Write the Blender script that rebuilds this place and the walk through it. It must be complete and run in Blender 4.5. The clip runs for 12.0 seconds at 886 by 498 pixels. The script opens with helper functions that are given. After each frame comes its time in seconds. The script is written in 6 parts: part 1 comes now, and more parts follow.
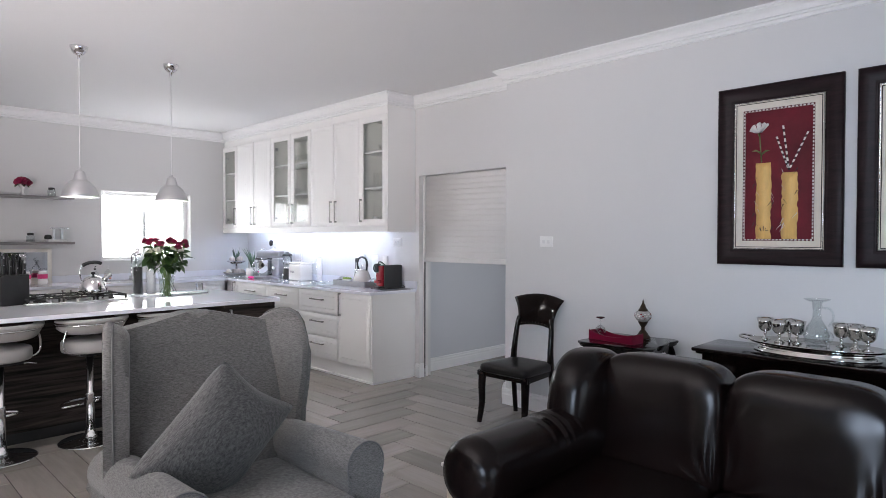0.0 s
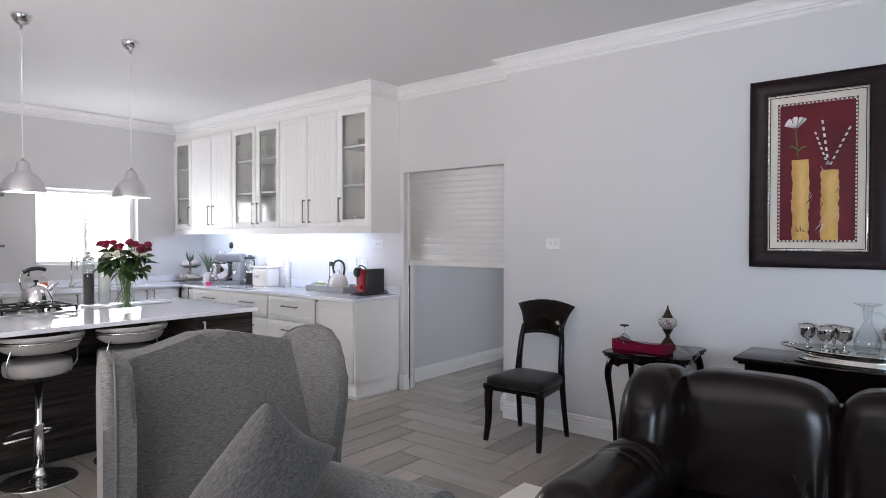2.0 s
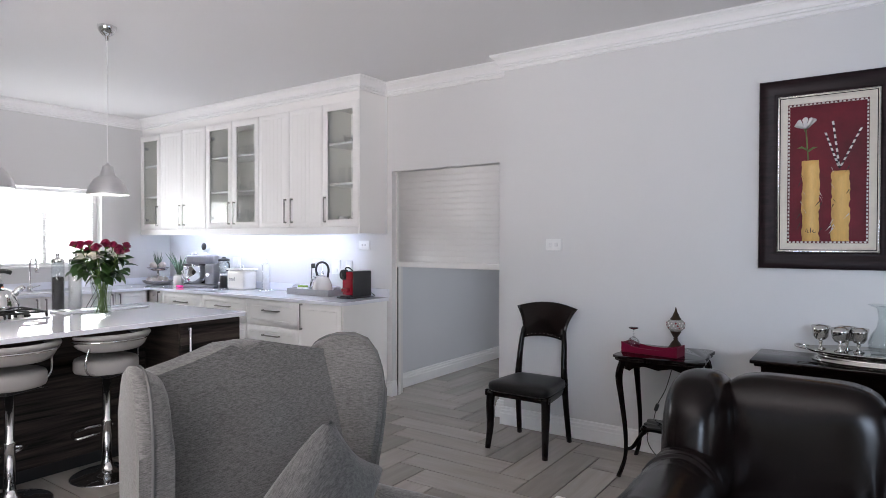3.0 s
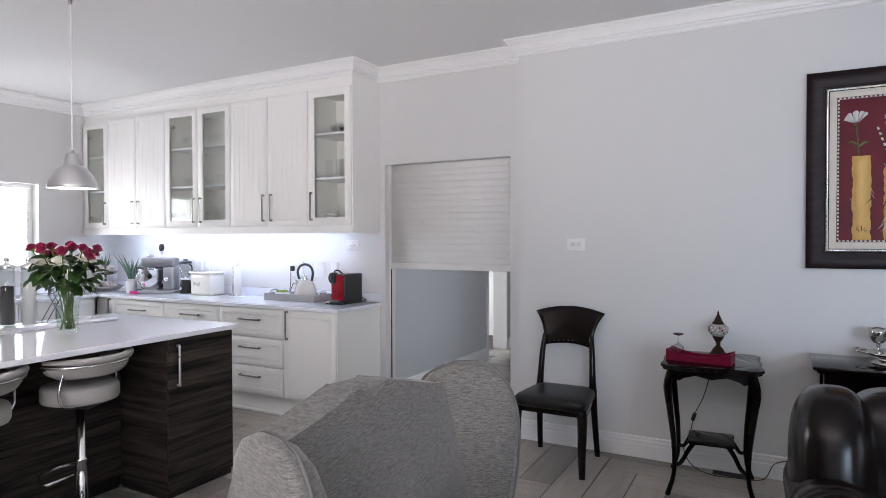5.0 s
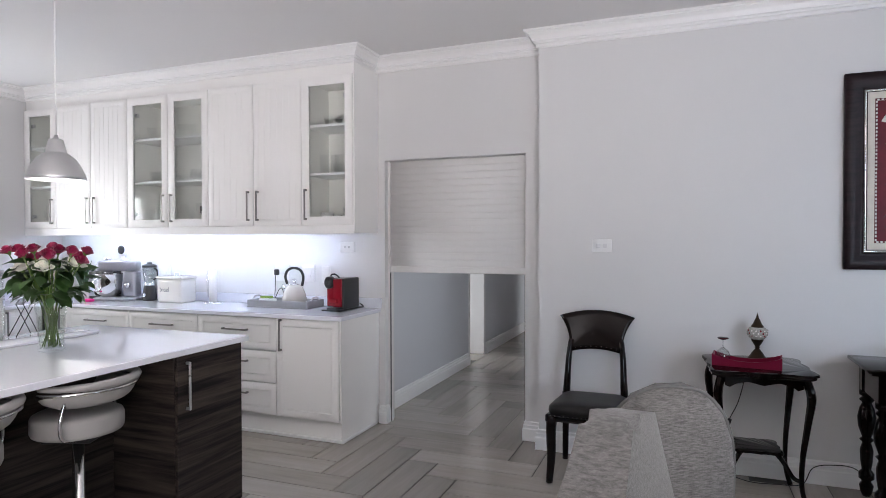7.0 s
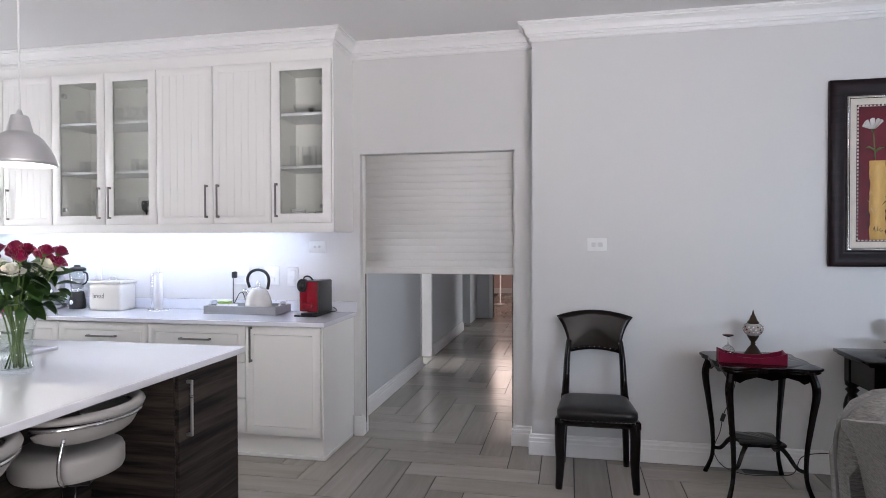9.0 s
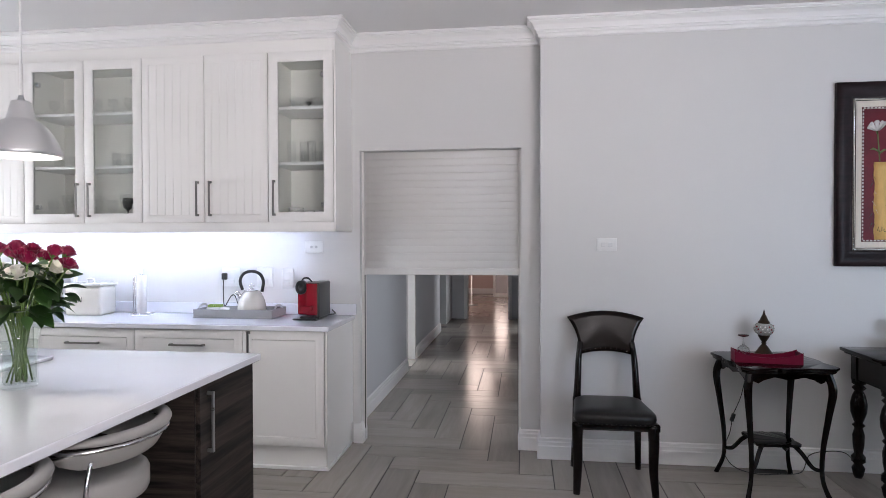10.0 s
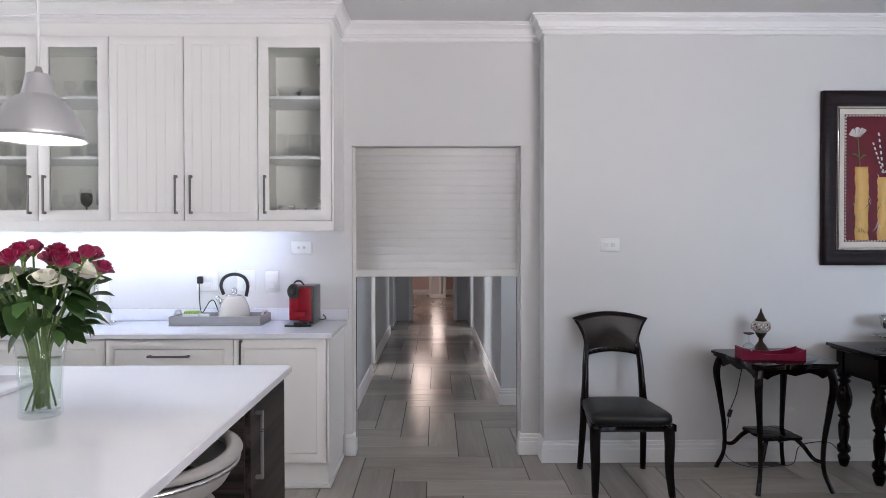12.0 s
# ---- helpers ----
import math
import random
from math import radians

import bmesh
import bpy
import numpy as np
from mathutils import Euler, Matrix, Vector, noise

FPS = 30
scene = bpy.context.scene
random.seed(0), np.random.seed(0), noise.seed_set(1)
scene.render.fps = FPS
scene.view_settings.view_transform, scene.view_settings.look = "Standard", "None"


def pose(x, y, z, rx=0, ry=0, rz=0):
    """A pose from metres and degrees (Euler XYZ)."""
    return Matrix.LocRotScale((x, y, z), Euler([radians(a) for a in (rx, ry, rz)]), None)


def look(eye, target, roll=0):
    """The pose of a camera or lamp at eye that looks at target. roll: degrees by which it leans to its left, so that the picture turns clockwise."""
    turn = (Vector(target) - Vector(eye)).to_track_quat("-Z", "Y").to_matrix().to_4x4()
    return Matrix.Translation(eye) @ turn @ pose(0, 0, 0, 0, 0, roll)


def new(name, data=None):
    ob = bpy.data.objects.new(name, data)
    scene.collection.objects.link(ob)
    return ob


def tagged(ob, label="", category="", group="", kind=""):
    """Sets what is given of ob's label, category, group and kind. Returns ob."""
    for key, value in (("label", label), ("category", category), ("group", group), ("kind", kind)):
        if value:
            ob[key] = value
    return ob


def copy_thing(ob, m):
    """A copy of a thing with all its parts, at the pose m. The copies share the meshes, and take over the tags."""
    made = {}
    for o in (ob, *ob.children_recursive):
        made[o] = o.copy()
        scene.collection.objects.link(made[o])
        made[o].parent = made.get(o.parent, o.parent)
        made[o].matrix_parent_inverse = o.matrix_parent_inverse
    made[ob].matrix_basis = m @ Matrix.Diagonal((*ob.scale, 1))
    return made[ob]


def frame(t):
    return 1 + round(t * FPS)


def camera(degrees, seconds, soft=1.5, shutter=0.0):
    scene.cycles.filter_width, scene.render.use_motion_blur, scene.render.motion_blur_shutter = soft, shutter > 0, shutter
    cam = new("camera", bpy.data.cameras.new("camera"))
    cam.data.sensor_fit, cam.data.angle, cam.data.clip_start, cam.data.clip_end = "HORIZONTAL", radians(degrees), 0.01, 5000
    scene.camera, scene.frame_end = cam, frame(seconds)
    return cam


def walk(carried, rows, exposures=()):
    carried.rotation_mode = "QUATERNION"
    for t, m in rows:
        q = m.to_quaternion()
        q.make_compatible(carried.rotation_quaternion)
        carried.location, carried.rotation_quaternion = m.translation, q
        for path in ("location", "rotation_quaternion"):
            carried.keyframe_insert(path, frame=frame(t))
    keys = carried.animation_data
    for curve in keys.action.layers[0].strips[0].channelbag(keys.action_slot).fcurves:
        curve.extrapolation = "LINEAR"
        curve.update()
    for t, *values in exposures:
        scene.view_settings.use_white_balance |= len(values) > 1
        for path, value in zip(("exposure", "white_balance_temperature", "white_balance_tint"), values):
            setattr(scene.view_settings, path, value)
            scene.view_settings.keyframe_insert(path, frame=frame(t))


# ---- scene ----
cam = camera(71.8, 12.0, soft=0.5)
METRES, EYE, TILT, LEAN, TURN = 4.11, 1.45, 0.0, 0.0, 44.6
ROWS = [
    (0.0, 0.0, 0.0, 0.0, 0.0, -1.07, -0.09),
    (0.5, -0.0251, 0.0297, -0.0014, -1.35, -1.01, -0.08),
    (1.0, -0.051, 0.0627, 0.0001, -2.65, -1.05, -0.02),
    (1.5, -0.0818, 0.0898, 0.0003, -4.16, -0.96, -0.06),
    (2.0, -0.1133, 0.1101, 0.0002, -5.82, -0.93, -0.01),
    (2.5, -0.1488, 0.1328, -0.0018, -7.76, -0.82, -0.07),
    (4.5, -0.2777, 0.2504, 0.0021, -15.21, -0.96, 0.14),
    (5.0, -0.3018, 0.291, 0.0034, -16.35, -1.03, 0.17),
    (5.5, -0.3293, 0.3279, 0.0025, -17.63, -0.95, 0.14),
    (6.0, -0.3527, 0.3607, 0.0015, -18.98, -0.88, 0.14),
    (6.5, -0.3855, 0.3877, 0.0044, -20.86, -0.97, 0.18),
    (7.0, -0.4217, 0.4109, 0.0025, -23.2, -0.88, 0.15),
    (9.0, -0.5359, 0.533, 0.0002, -32.99, -0.85, 0.17),
    (9.5, -0.5603, 0.5699, -0.0017, -35.21, -0.79, 0.16),
    (10.0, -0.5858, 0.6058, -0.0001, -37.11, -0.84, 0.14),
    (10.5, -0.6132, 0.6392, -0.0008, -39.15, -0.81, 0.13),
    (11.0, -0.6315, 0.6708, -0.005, -41.29, -0.69, 0.1),
    (11.5, -0.6498, 0.7027, -0.0043, -43.47, -0.69, 0.13),
    (12.0, -0.6671, 0.7285, -0.0009, -45.26, -0.77, 0.12),
]
walk(cam, [(t, pose(0, 0, EYE, TILT, LEAN, TURN) @ pose(METRES * x, METRES * y, METRES * z, 90 + pitch, roll, yaw)) for t, x, y, z, yaw, pitch, roll in ROWS])

# ---- world, sun and large lights ----
world = bpy.data.worlds.new("sky")
scene.world = world
world.use_nodes = True
wn = world.node_tree
sky = wn.nodes.new("ShaderNodeTexSky")
sky.sky_type, sky.sun_disc = "NISHITA", False
sky.sun_elevation, sky.sun_rotation = radians(48), radians(120)
wn.nodes["Background"].inputs[1].default_value = 0.12
wn.links.new(sky.outputs[0], wn.nodes["Background"].inputs[0])
sun = new("sun", bpy.data.lights.new("sun", "SUN"))
sun.data.energy, sun.data.angle, sun.data.color = 2.5, radians(0.5), (1.0, 0.96, 0.9)
sun.matrix_world = look((20, 12, 24), (0, 0, 0))


def window_light(name, eye, target, width, height, watts, colour, spread=180):
    lamp = new(name, bpy.data.lights.new(name, "AREA"))
    lamp.data.shape, lamp.data.size, lamp.data.size_y = "RECTANGLE", width, height
    lamp.data.energy, lamp.data.color, lamp.data.spread = watts, colour, radians(spread)
    lamp.matrix_world = look(eye, target)
    return lamp


# daylight in the openings, south and east assumed; added wide lamp brightens the ceiling
window_light("daylight_south_east", (1.1, -2.62, 1.55), (0.1, 4.18, -0.1), 2.0, 1.2, 49, (0.65, 0.78, 1.0), 78)
# fill lamp tilted up, lifts the ceiling and spares the floor
window_light("ceiling_fill_south", (-1.3, -2.62, 1.0), (-4.4, 1.0, 6.2), 2.2, 2.0, 200, (1.0, 0.935, 0.955), 112)
window_light("daylight_east", (2.68, 1.4, 1.2), (-3, 1.4, 3.4), 2.0, 1.9, 22, (0.72, 0.84, 1.0))
window_light("daylight_west", (-8.24, 2.95, 1.6), (0, 1.8, 5.0), 1.0, 0.8, 22, (0.95, 0.96, 1.0))

# ---- materials ----


def node(nt, kind, **values):
    n = nt.nodes.new(kind)
    for k, v in values.items():
        n.inputs[k].default_value = v
    return n


def surf(name, col, rough=0.5, metal=0.0, var=0.06, scale=6.0, bump=0.0, bump_scale=80.0, stretch=(1, 1, 1), rvar=0.08, fine=0.03, coat=0.0, sheen=0.0, random_amount=0.0, coords="Object", ior=1.5):
    """A painted, woven or cast surface with slow and fine variation of colour, gloss and relief."""
    m = bpy.data.materials.new(name)
    m.use_nodes = True
    nt = m.node_tree
    b = nt.nodes["Principled BSDF"]
    b.inputs["Metallic"].default_value, b.inputs["IOR"].default_value = metal, ior
    b.inputs["Coat Weight"].default_value, b.inputs["Sheen Weight"].default_value = coat, sheen
    tc = nt.nodes.new("ShaderNodeTexCoord")
    mp = nt.nodes.new("ShaderNodeMapping")
    mp.inputs["Scale"].default_value = stretch
    nt.links.new(tc.outputs[coords], mp.inputs[0])
    n1 = node(nt, "ShaderNodeTexNoise", Scale=scale, Detail=4.0, Roughness=0.55)
    n2 = node(nt, "ShaderNodeTexNoise", Scale=bump_scale, Detail=3.0, Roughness=0.6)
    nt.links.new(mp.outputs[0], n1.inputs["Vector"])
    nt.links.new(mp.outputs[0], n2.inputs["Vector"])
    # value = 1 + var * (n1 - .5) * 2 + fine * (n2 - .5) * 2
    a = nt.nodes.new("ShaderNodeMath")
    a.operation = "MULTIPLY_ADD"
    nt.links.new(n1.outputs[0], a.inputs[0])
    a.inputs[1].default_value, a.inputs[2].default_value = 2 * var, 1 - var
    c = nt.nodes.new("ShaderNodeMath")
    c.operation = "MULTIPLY_ADD"
    nt.links.new(n2.outputs[0], c.inputs[0])
    c.inputs[1].default_value, c.inputs[2].default_value = 2 * fine, -fine
    s = nt.nodes.new("ShaderNodeMath")
    s.operation = "ADD"
    nt.links.new(a.outputs[0], s.inputs[0])
    nt.links.new(c.outputs[0], s.inputs[1])
    last = s
    if random_amount:
        oi = nt.nodes.new("ShaderNodeObjectInfo")
        r = nt.nodes.new("ShaderNodeMath")
        r.operation = "MULTIPLY_ADD"
        nt.links.new(oi.outputs["Random"], r.inputs[0])
        r.inputs[1].default_value, r.inputs[2].default_value = 2 * random_amount, 1 - random_amount
        q = nt.nodes.new("ShaderNodeMath")
        q.operation = "MULTIPLY"
        nt.links.new(s.outputs[0], q.inputs[0])
        nt.links.new(r.outputs[0], q.inputs[1])
        last = q
    mul = nt.nodes.new("ShaderNodeVectorMath")
    mul.operation = "SCALE"
    mul.inputs[0].default_value = col
    nt.links.new(last.outputs[0], mul.inputs["Scale"])
    nt.links.new(mul.outputs[0], b.inputs["Base Color"])
    rr = nt.nodes.new("ShaderNodeMath")
    rr.operation = "MULTIPLY_ADD"
    nt.links.new(n1.outputs[0], rr.inputs[0])
    rr.inputs[1].default_value, rr.inputs[2].default_value = 2 * rvar * rough, rough * (1 - rvar)
    nt.links.new(rr.outputs[0], b.inputs["Roughness"])
    if bump:
        bp = node(nt, "ShaderNodeBump", Strength=bump, Distance=0.002)
        nt.links.new(n2.outputs[0], bp.inputs["Height"])
        nt.links.new(bp.outputs[0], b.inputs["Normal"])
    return m


def plain_glass(name, tint=(1, 1, 1), gloss=0.03, rim_power=5.0):
    """A thin pane: clear, with a mirror-like gloss that grows towards grazing angles."""
    m = bpy.data.materials.new(name)
    m.use_nodes = True
    nt = m.node_tree
    nt.nodes.remove(nt.nodes["Principled BSDF"])
    tr = nt.nodes.new("ShaderNodeBsdfTransparent")
    tr.inputs[0].default_value = (*tint, 1)
    gl = nt.nodes.new("ShaderNodeBsdfGlossy")
    gl.inputs["Roughness"].default_value = 0.02
    lw = nt.nodes.new("ShaderNodeLayerWeight")
    lw.inputs[0].default_value = 0.5
    pw = nt.nodes.new("ShaderNodeMath")
    pw.operation = "POWER"
    pw.inputs[1].default_value = rim_power
    nt.links.new(lw.outputs["Facing"], pw.inputs[0])
    fr = nt.nodes.new("ShaderNodeMath")
    fr.operation = "MULTIPLY_ADD"
    fr.inputs[1].default_value, fr.inputs[2].default_value = 0.5, gloss
    nt.links.new(pw.outputs[0], fr.inputs[0])
    mx = nt.nodes.new("ShaderNodeMixShader")
    nt.links.new(fr.outputs[0], mx.inputs[0])
    nt.links.new(tr.outputs[0], mx.inputs[1])
    nt.links.new(gl.outputs[0], mx.inputs[2])
    nt.links.new(mx.outputs[0], nt.nodes["Material Output"].inputs[0])
    return m


def glow(name, col, strength):
    m = bpy.data.materials.new(name)
    m.use_nodes = True
    b = m.node_tree.nodes["Principled BSDF"]
    b.inputs["Base Color"].default_value = (*col, 1)
    b.inputs["Emission Color"].default_value = (*col, 1)
    b.inputs["Emission Strength"].default_value = strength
    return m


def wood(name, dark, light, rough=0.35, axis_scale=(1, 12, 12), scale=3.0, by="object", amount=0.12, bump=0.1, contrast=(0.3, 0.7), coat=0.0, ior=1.5):
    """Long grain along local x, between two tones; each piece is shifted and shaded by its own random number."""
    m = bpy.data.materials.new(name)
    m.use_nodes = True
    nt = m.node_tree
    b = nt.nodes["Principled BSDF"]
    b.inputs["Coat Weight"].default_value, b.inputs["IOR"].default_value = coat, ior
    tc = nt.nodes.new("ShaderNodeTexCoord")
    if by == "island":
        g = nt.nodes.new("ShaderNodeNewGeometry")
        rnd = g.outputs["Random Per Island"]
    else:
        g = nt.nodes.new("ShaderNodeObjectInfo")
        rnd = g.outputs["Random"]
    off = nt.nodes.new("ShaderNodeMath")
    off.operation = "MULTIPLY"
    off.inputs[1].default_value = 40
    nt.links.new(rnd, off.inputs[0])
    add = nt.nodes.new("ShaderNodeVectorMath")
    nt.links.new(tc.outputs["Object"], add.inputs[0])
    nt.links.new(off.outputs[0], add.inputs[1])
    mp = nt.nodes.new("ShaderNodeMapping")
    mp.inputs["Scale"].default_value = axis_scale
    nt.links.new(add.outputs[0], mp.inputs[0])
    n1 = node(nt, "ShaderNodeTexNoise", Scale=scale, Detail=6.0, Roughness=0.6, Distortion=0.6)
    nt.links.new(mp.outputs[0], n1.inputs["Vector"])
    n2 = node(nt, "ShaderNodeTexNoise", Scale=scale * 0.25, Detail=3.0)
    nt.links.new(add.outputs[0], n2.inputs["Vector"])
    ramp = nt.nodes.new("ShaderNodeValToRGB")
    e = ramp.color_ramp.elements
    e[0].position, e[0].color = contrast[0], (*dark, 1)
    e[1].position, e[1].color = contrast[1], (*light, 1)
    nt.links.new(n1.outputs[0], ramp.inputs[0])
    v1 = nt.nodes.new("ShaderNodeMath")
    v1.operation = "MULTIPLY_ADD"
    nt.links.new(rnd, v1.inputs[0])
    v1.inputs[1].default_value, v1.inputs[2].default_value = 2 * amount, 1 - amount
    v2 = nt.nodes.new("ShaderNodeMath")
    v2.operation = "MULTIPLY_ADD"
    nt.links.new(n2.outputs[0], v2.inputs[0])
    v2.inputs[1].default_value, v2.inputs[2].default_value = 0.5, 0.75
    v3 = nt.nodes.new("ShaderNodeMath")
    v3.operation = "MULTIPLY"
    nt.links.new(v1.outputs[0], v3.inputs[0])
    nt.links.new(v2.outputs[0], v3.inputs[1])
    mul = nt.nodes.new("ShaderNodeVectorMath")
    mul.operation = "SCALE"
    nt.links.new(ramp.outputs[0], mul.inputs[0])
    nt.links.new(v3.outputs[0], mul.inputs["Scale"])
    nt.links.new(mul.outputs[0], b.inputs["Base Color"])
    rr = nt.nodes.new("ShaderNodeMath")
    rr.operation = "MULTIPLY_ADD"
    nt.links.new(n1.outputs[0], rr.inputs[0])
    rr.inputs[1].default_value, rr.inputs[2].default_value = 0.25 * rough, 0.87 * rough
    nt.links.new(rr.outputs[0], b.inputs["Roughness"])
    if bump:
        bp = node(nt, "ShaderNodeBump", Strength=bump, Distance=0.001)
        nt.links.new(n1.outputs[0], bp.inputs["Height"])
        nt.links.new(bp.outputs[0], b.inputs["Normal"])
    return m


def woven(name, dark, light, size=420.0):
    """Woven cloth: crossed threads with slubs, in two tones."""
    m = bpy.data.materials.new(name)
    m.use_nodes = True
    nt = m.node_tree
    b = nt.nodes["Principled BSDF"]
    b.inputs["Roughness"].default_value, b.inputs["Sheen Weight"].default_value = 0.92, 0.25
    b.inputs["Specular IOR Level"].default_value = 0.2
    tc = nt.nodes.new("ShaderNodeTexCoord")
    outs = []
    for st in ((1.1, 1.1, 7), (6, 6, 1.6)):
        mp = nt.nodes.new("ShaderNodeMapping")
        mp.inputs["Scale"].default_value = st
        nt.links.new(tc.outputs["Object"], mp.inputs[0])
        n = node(nt, "ShaderNodeTexNoise", Scale=size / 7, Detail=3.0, Roughness=0.7)
        nt.links.new(mp.outputs[0], n.inputs["Vector"])
        outs.append(n)
    mix = nt.nodes.new("ShaderNodeMath")
    nt.links.new(outs[1].outputs[0], mix.inputs[0])
    half = nt.nodes.new("ShaderNodeMath")
    half.operation = "MULTIPLY"
    half.inputs[1].default_value = 0.5
    mix.operation = "MULTIPLY_ADD"
    mix.inputs[1].default_value = 0.45
    weft = nt.nodes.new("ShaderNodeMath")
    weft.operation = "MULTIPLY"
    weft.inputs[1].default_value = 1.55
    nt.links.new(outs[0].outputs[0], weft.inputs[0])
    nt.links.new(weft.outputs[0], mix.inputs[2])
    nt.links.new(mix.outputs[0], half.inputs[0])
    ramp = nt.nodes.new("ShaderNodeValToRGB")
    e = ramp.color_ramp.elements
    e[0].position, e[0].color = 0.36, (*dark, 1)
    e[1].position, e[1].color = 0.64, (*light, 1)
    nt.links.new(half.outputs[0], ramp.inputs[0])
    big = node(nt, "ShaderNodeTexNoise", Scale=5.0, Detail=3.0)
    nt.links.new(tc.outputs["Object"], big.inputs["Vector"])
    sc = nt.nodes.new("ShaderNodeMath")
    sc.operation = "MULTIPLY_ADD"
    nt.links.new(big.outputs[0], sc.inputs[0])
    sc.inputs[1].default_value, sc.inputs[2].default_value = 0.3, 0.85
    mul = nt.nodes.new("ShaderNodeVectorMath")
    mul.operation = "SCALE"
    nt.links.new(ramp.outputs[0], mul.inputs[0])
    nt.links.new(sc.outputs[0], mul.inputs["Scale"])
    nt.links.new(mul.outputs[0], b.inputs["Base Color"])
    bp = node(nt, "ShaderNodeBump", Strength=0.5, Distance=0.002)
    nt.links.new(half.outputs[0], bp.inputs["Height"])
    nt.links.new(bp.outputs[0], b.inputs["Normal"])
    return m


WALL = surf("wall_paint", (0.668, 0.663, 0.664), 0.50, var=0.02, scale=1.2, bump=0.08, bump_scale=160, fine=0.012, coords="Object")
CEIL = surf("ceiling_paint", (0.74, 0.735, 0.74), 0.8, var=0.015, scale=0.8, bump=0.05, bump_scale=120, fine=0.01)
TRIM = surf("white_gloss_paint", (0.82, 0.815, 0.82), 0.32, var=0.02, scale=3, bump=0.03, bump_scale=60, fine=0.01)
PINK_WALL = surf("pink_paint", (0.66, 0.52, 0.50), 0.6, var=0.03, scale=1.5, bump=0.06, bump_scale=140)
GREY_WALL = surf("grey_blue_paint", (0.60, 0.61, 0.64), 0.5, var=0.03, scale=1.5, bump=0.06, bump_scale=140)
CABINET = surf("cream_foil_front", (0.855, 0.845, 0.835), 0.48, var=0.012, scale=4, bump=0.02, bump_scale=200, fine=0.008)
CARCASS = surf("grey_cabinet_inside", (0.85, 0.845, 0.81), 0.5, var=0.03, scale=4)
STONE = surf("white_quartz", (0.83, 0.845, 0.91), 0.04, var=0.010, scale=14, fine=0.012, coat=0.3)
STEEL = surf("brushed_steel", (0.60, 0.60, 0.61), 0.28, metal=1.0, var=0.06, scale=10, stretch=(1, 1, 14), bump=0.04, bump_scale=60)
HANDLE_STEEL = surf("dark_brushed_steel", (0.26, 0.255, 0.25), 0.3, metal=1.0, var=0.06, scale=10, bump=0.03, bump_scale=60)
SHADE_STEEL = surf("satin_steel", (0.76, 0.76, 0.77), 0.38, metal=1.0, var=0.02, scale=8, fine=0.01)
CHROME = surf("chrome", (0.80, 0.80, 0.81), 0.08, metal=1.0, var=0.03, scale=12)
SILVER = surf("polished_silver", (0.56, 0.545, 0.525), 0.07, metal=1.0, var=0.08, scale=30, bump=0.05, bump_scale=40)
BLACK_WOOD = wood("black_lacquered_wood", (0.004, 0.002, 0.0016), (0.007, 0.0035, 0.0028), rough=0.07, ior=1.30, bump=0.004)
FRAME_WOOD = wood("dark_frame_wood", (0.006, 0.003, 0.0035), (0.018, 0.008, 0.010), rough=0.42, ior=1.28, bump=0.08)
ISLAND_WOOD = wood("dark_striped_veneer", (0.006, 0.0048, 0.0045), (0.068, 0.053, 0.046), ior=1.28, rough=0.42, axis_scale=(14, 0.7, 14), scale=2.2, contrast=(0.36, 0.72), bump=0.12, amount=0.05)
ISLAND_WOOD_ACROSS = wood("dark_striped_veneer_across", (0.006, 0.0048, 0.0045), (0.068, 0.053, 0.046), ior=1.28, rough=0.42, axis_scale=(0.7, 14, 14), scale=2.2, contrast=(0.36, 0.72), bump=0.12, amount=0.05)
LEATHER = surf("dark_brown_leather", (0.0062, 0.0034, 0.0030), 0.24, ior=1.30, var=0.2, scale=9, fine=0.1, rvar=0.15)
SEAT_LEATHER = surf("black_seat_leather", (0.006, 0.005, 0.005), 0.34, ior=1.38, var=0.2, scale=12, bump=0.25, bump_scale=220, fine=0.1)
WHITE_VINYL = surf("white_vinyl", (0.36, 0.35, 0.34), 0.38, var=0.03, scale=8, bump=0.06, bump_scale=240)
FABRIC = woven("grey_woven_cloth", (0.088, 0.084, 0.080), (0.215, 0.208, 0.200), 400.0)
PILLOW = woven("grey_pillow_cloth", (0.052, 0.050, 0.049), (0.160, 0.155, 0.151), 400.0)
PIPING = surf("dark_grey_piping", (0.13, 0.128, 0.126), 0.9, var=0.1, scale=80)
RED = surf("deep_red_lacquer", (0.16, 0.004, 0.026), 0.45, ior=1.25, var=0.06, scale=12)
RED_MACHINE = surf("red_plastic", (0.26, 0.005, 0.016), 0.22, var=0.03, scale=12)
BLACK = surf("black_plastic", (0.010, 0.010, 0.011), 0.3, var=0.1, scale=30)
BLACK_MATT = surf("black_cast_iron", (0.012, 0.012, 0.012), 0.6, var=0.15, scale=60, bump=0.2, bump_scale=300)
WHITE_PLASTIC = surf("white_plastic", (0.80, 0.80, 0.80), 0.3, var=0.01, scale=12)
ENAMEL = surf("cream_enamel", (0.78, 0.76, 0.72), 0.16, var=0.02, scale=12, coat=0.3)
GREY_TRAY = surf("grey_painted_wood", (0.30, 0.30, 0.31), 0.5, var=0.08, scale=20, stretch=(1, 8, 8), bump=0.1, bump_scale=60)
SHUTTER = surf("cream_shutter_paint", (0.74, 0.725, 0.71), 0.5, var=0.02, scale=6, fine=0.01)
GLASS = plain_glass("clear_glass", (0.97, 0.985, 0.98))
TINTED = plain_glass("tinted_pane", (0.86, 0.88, 0.87))
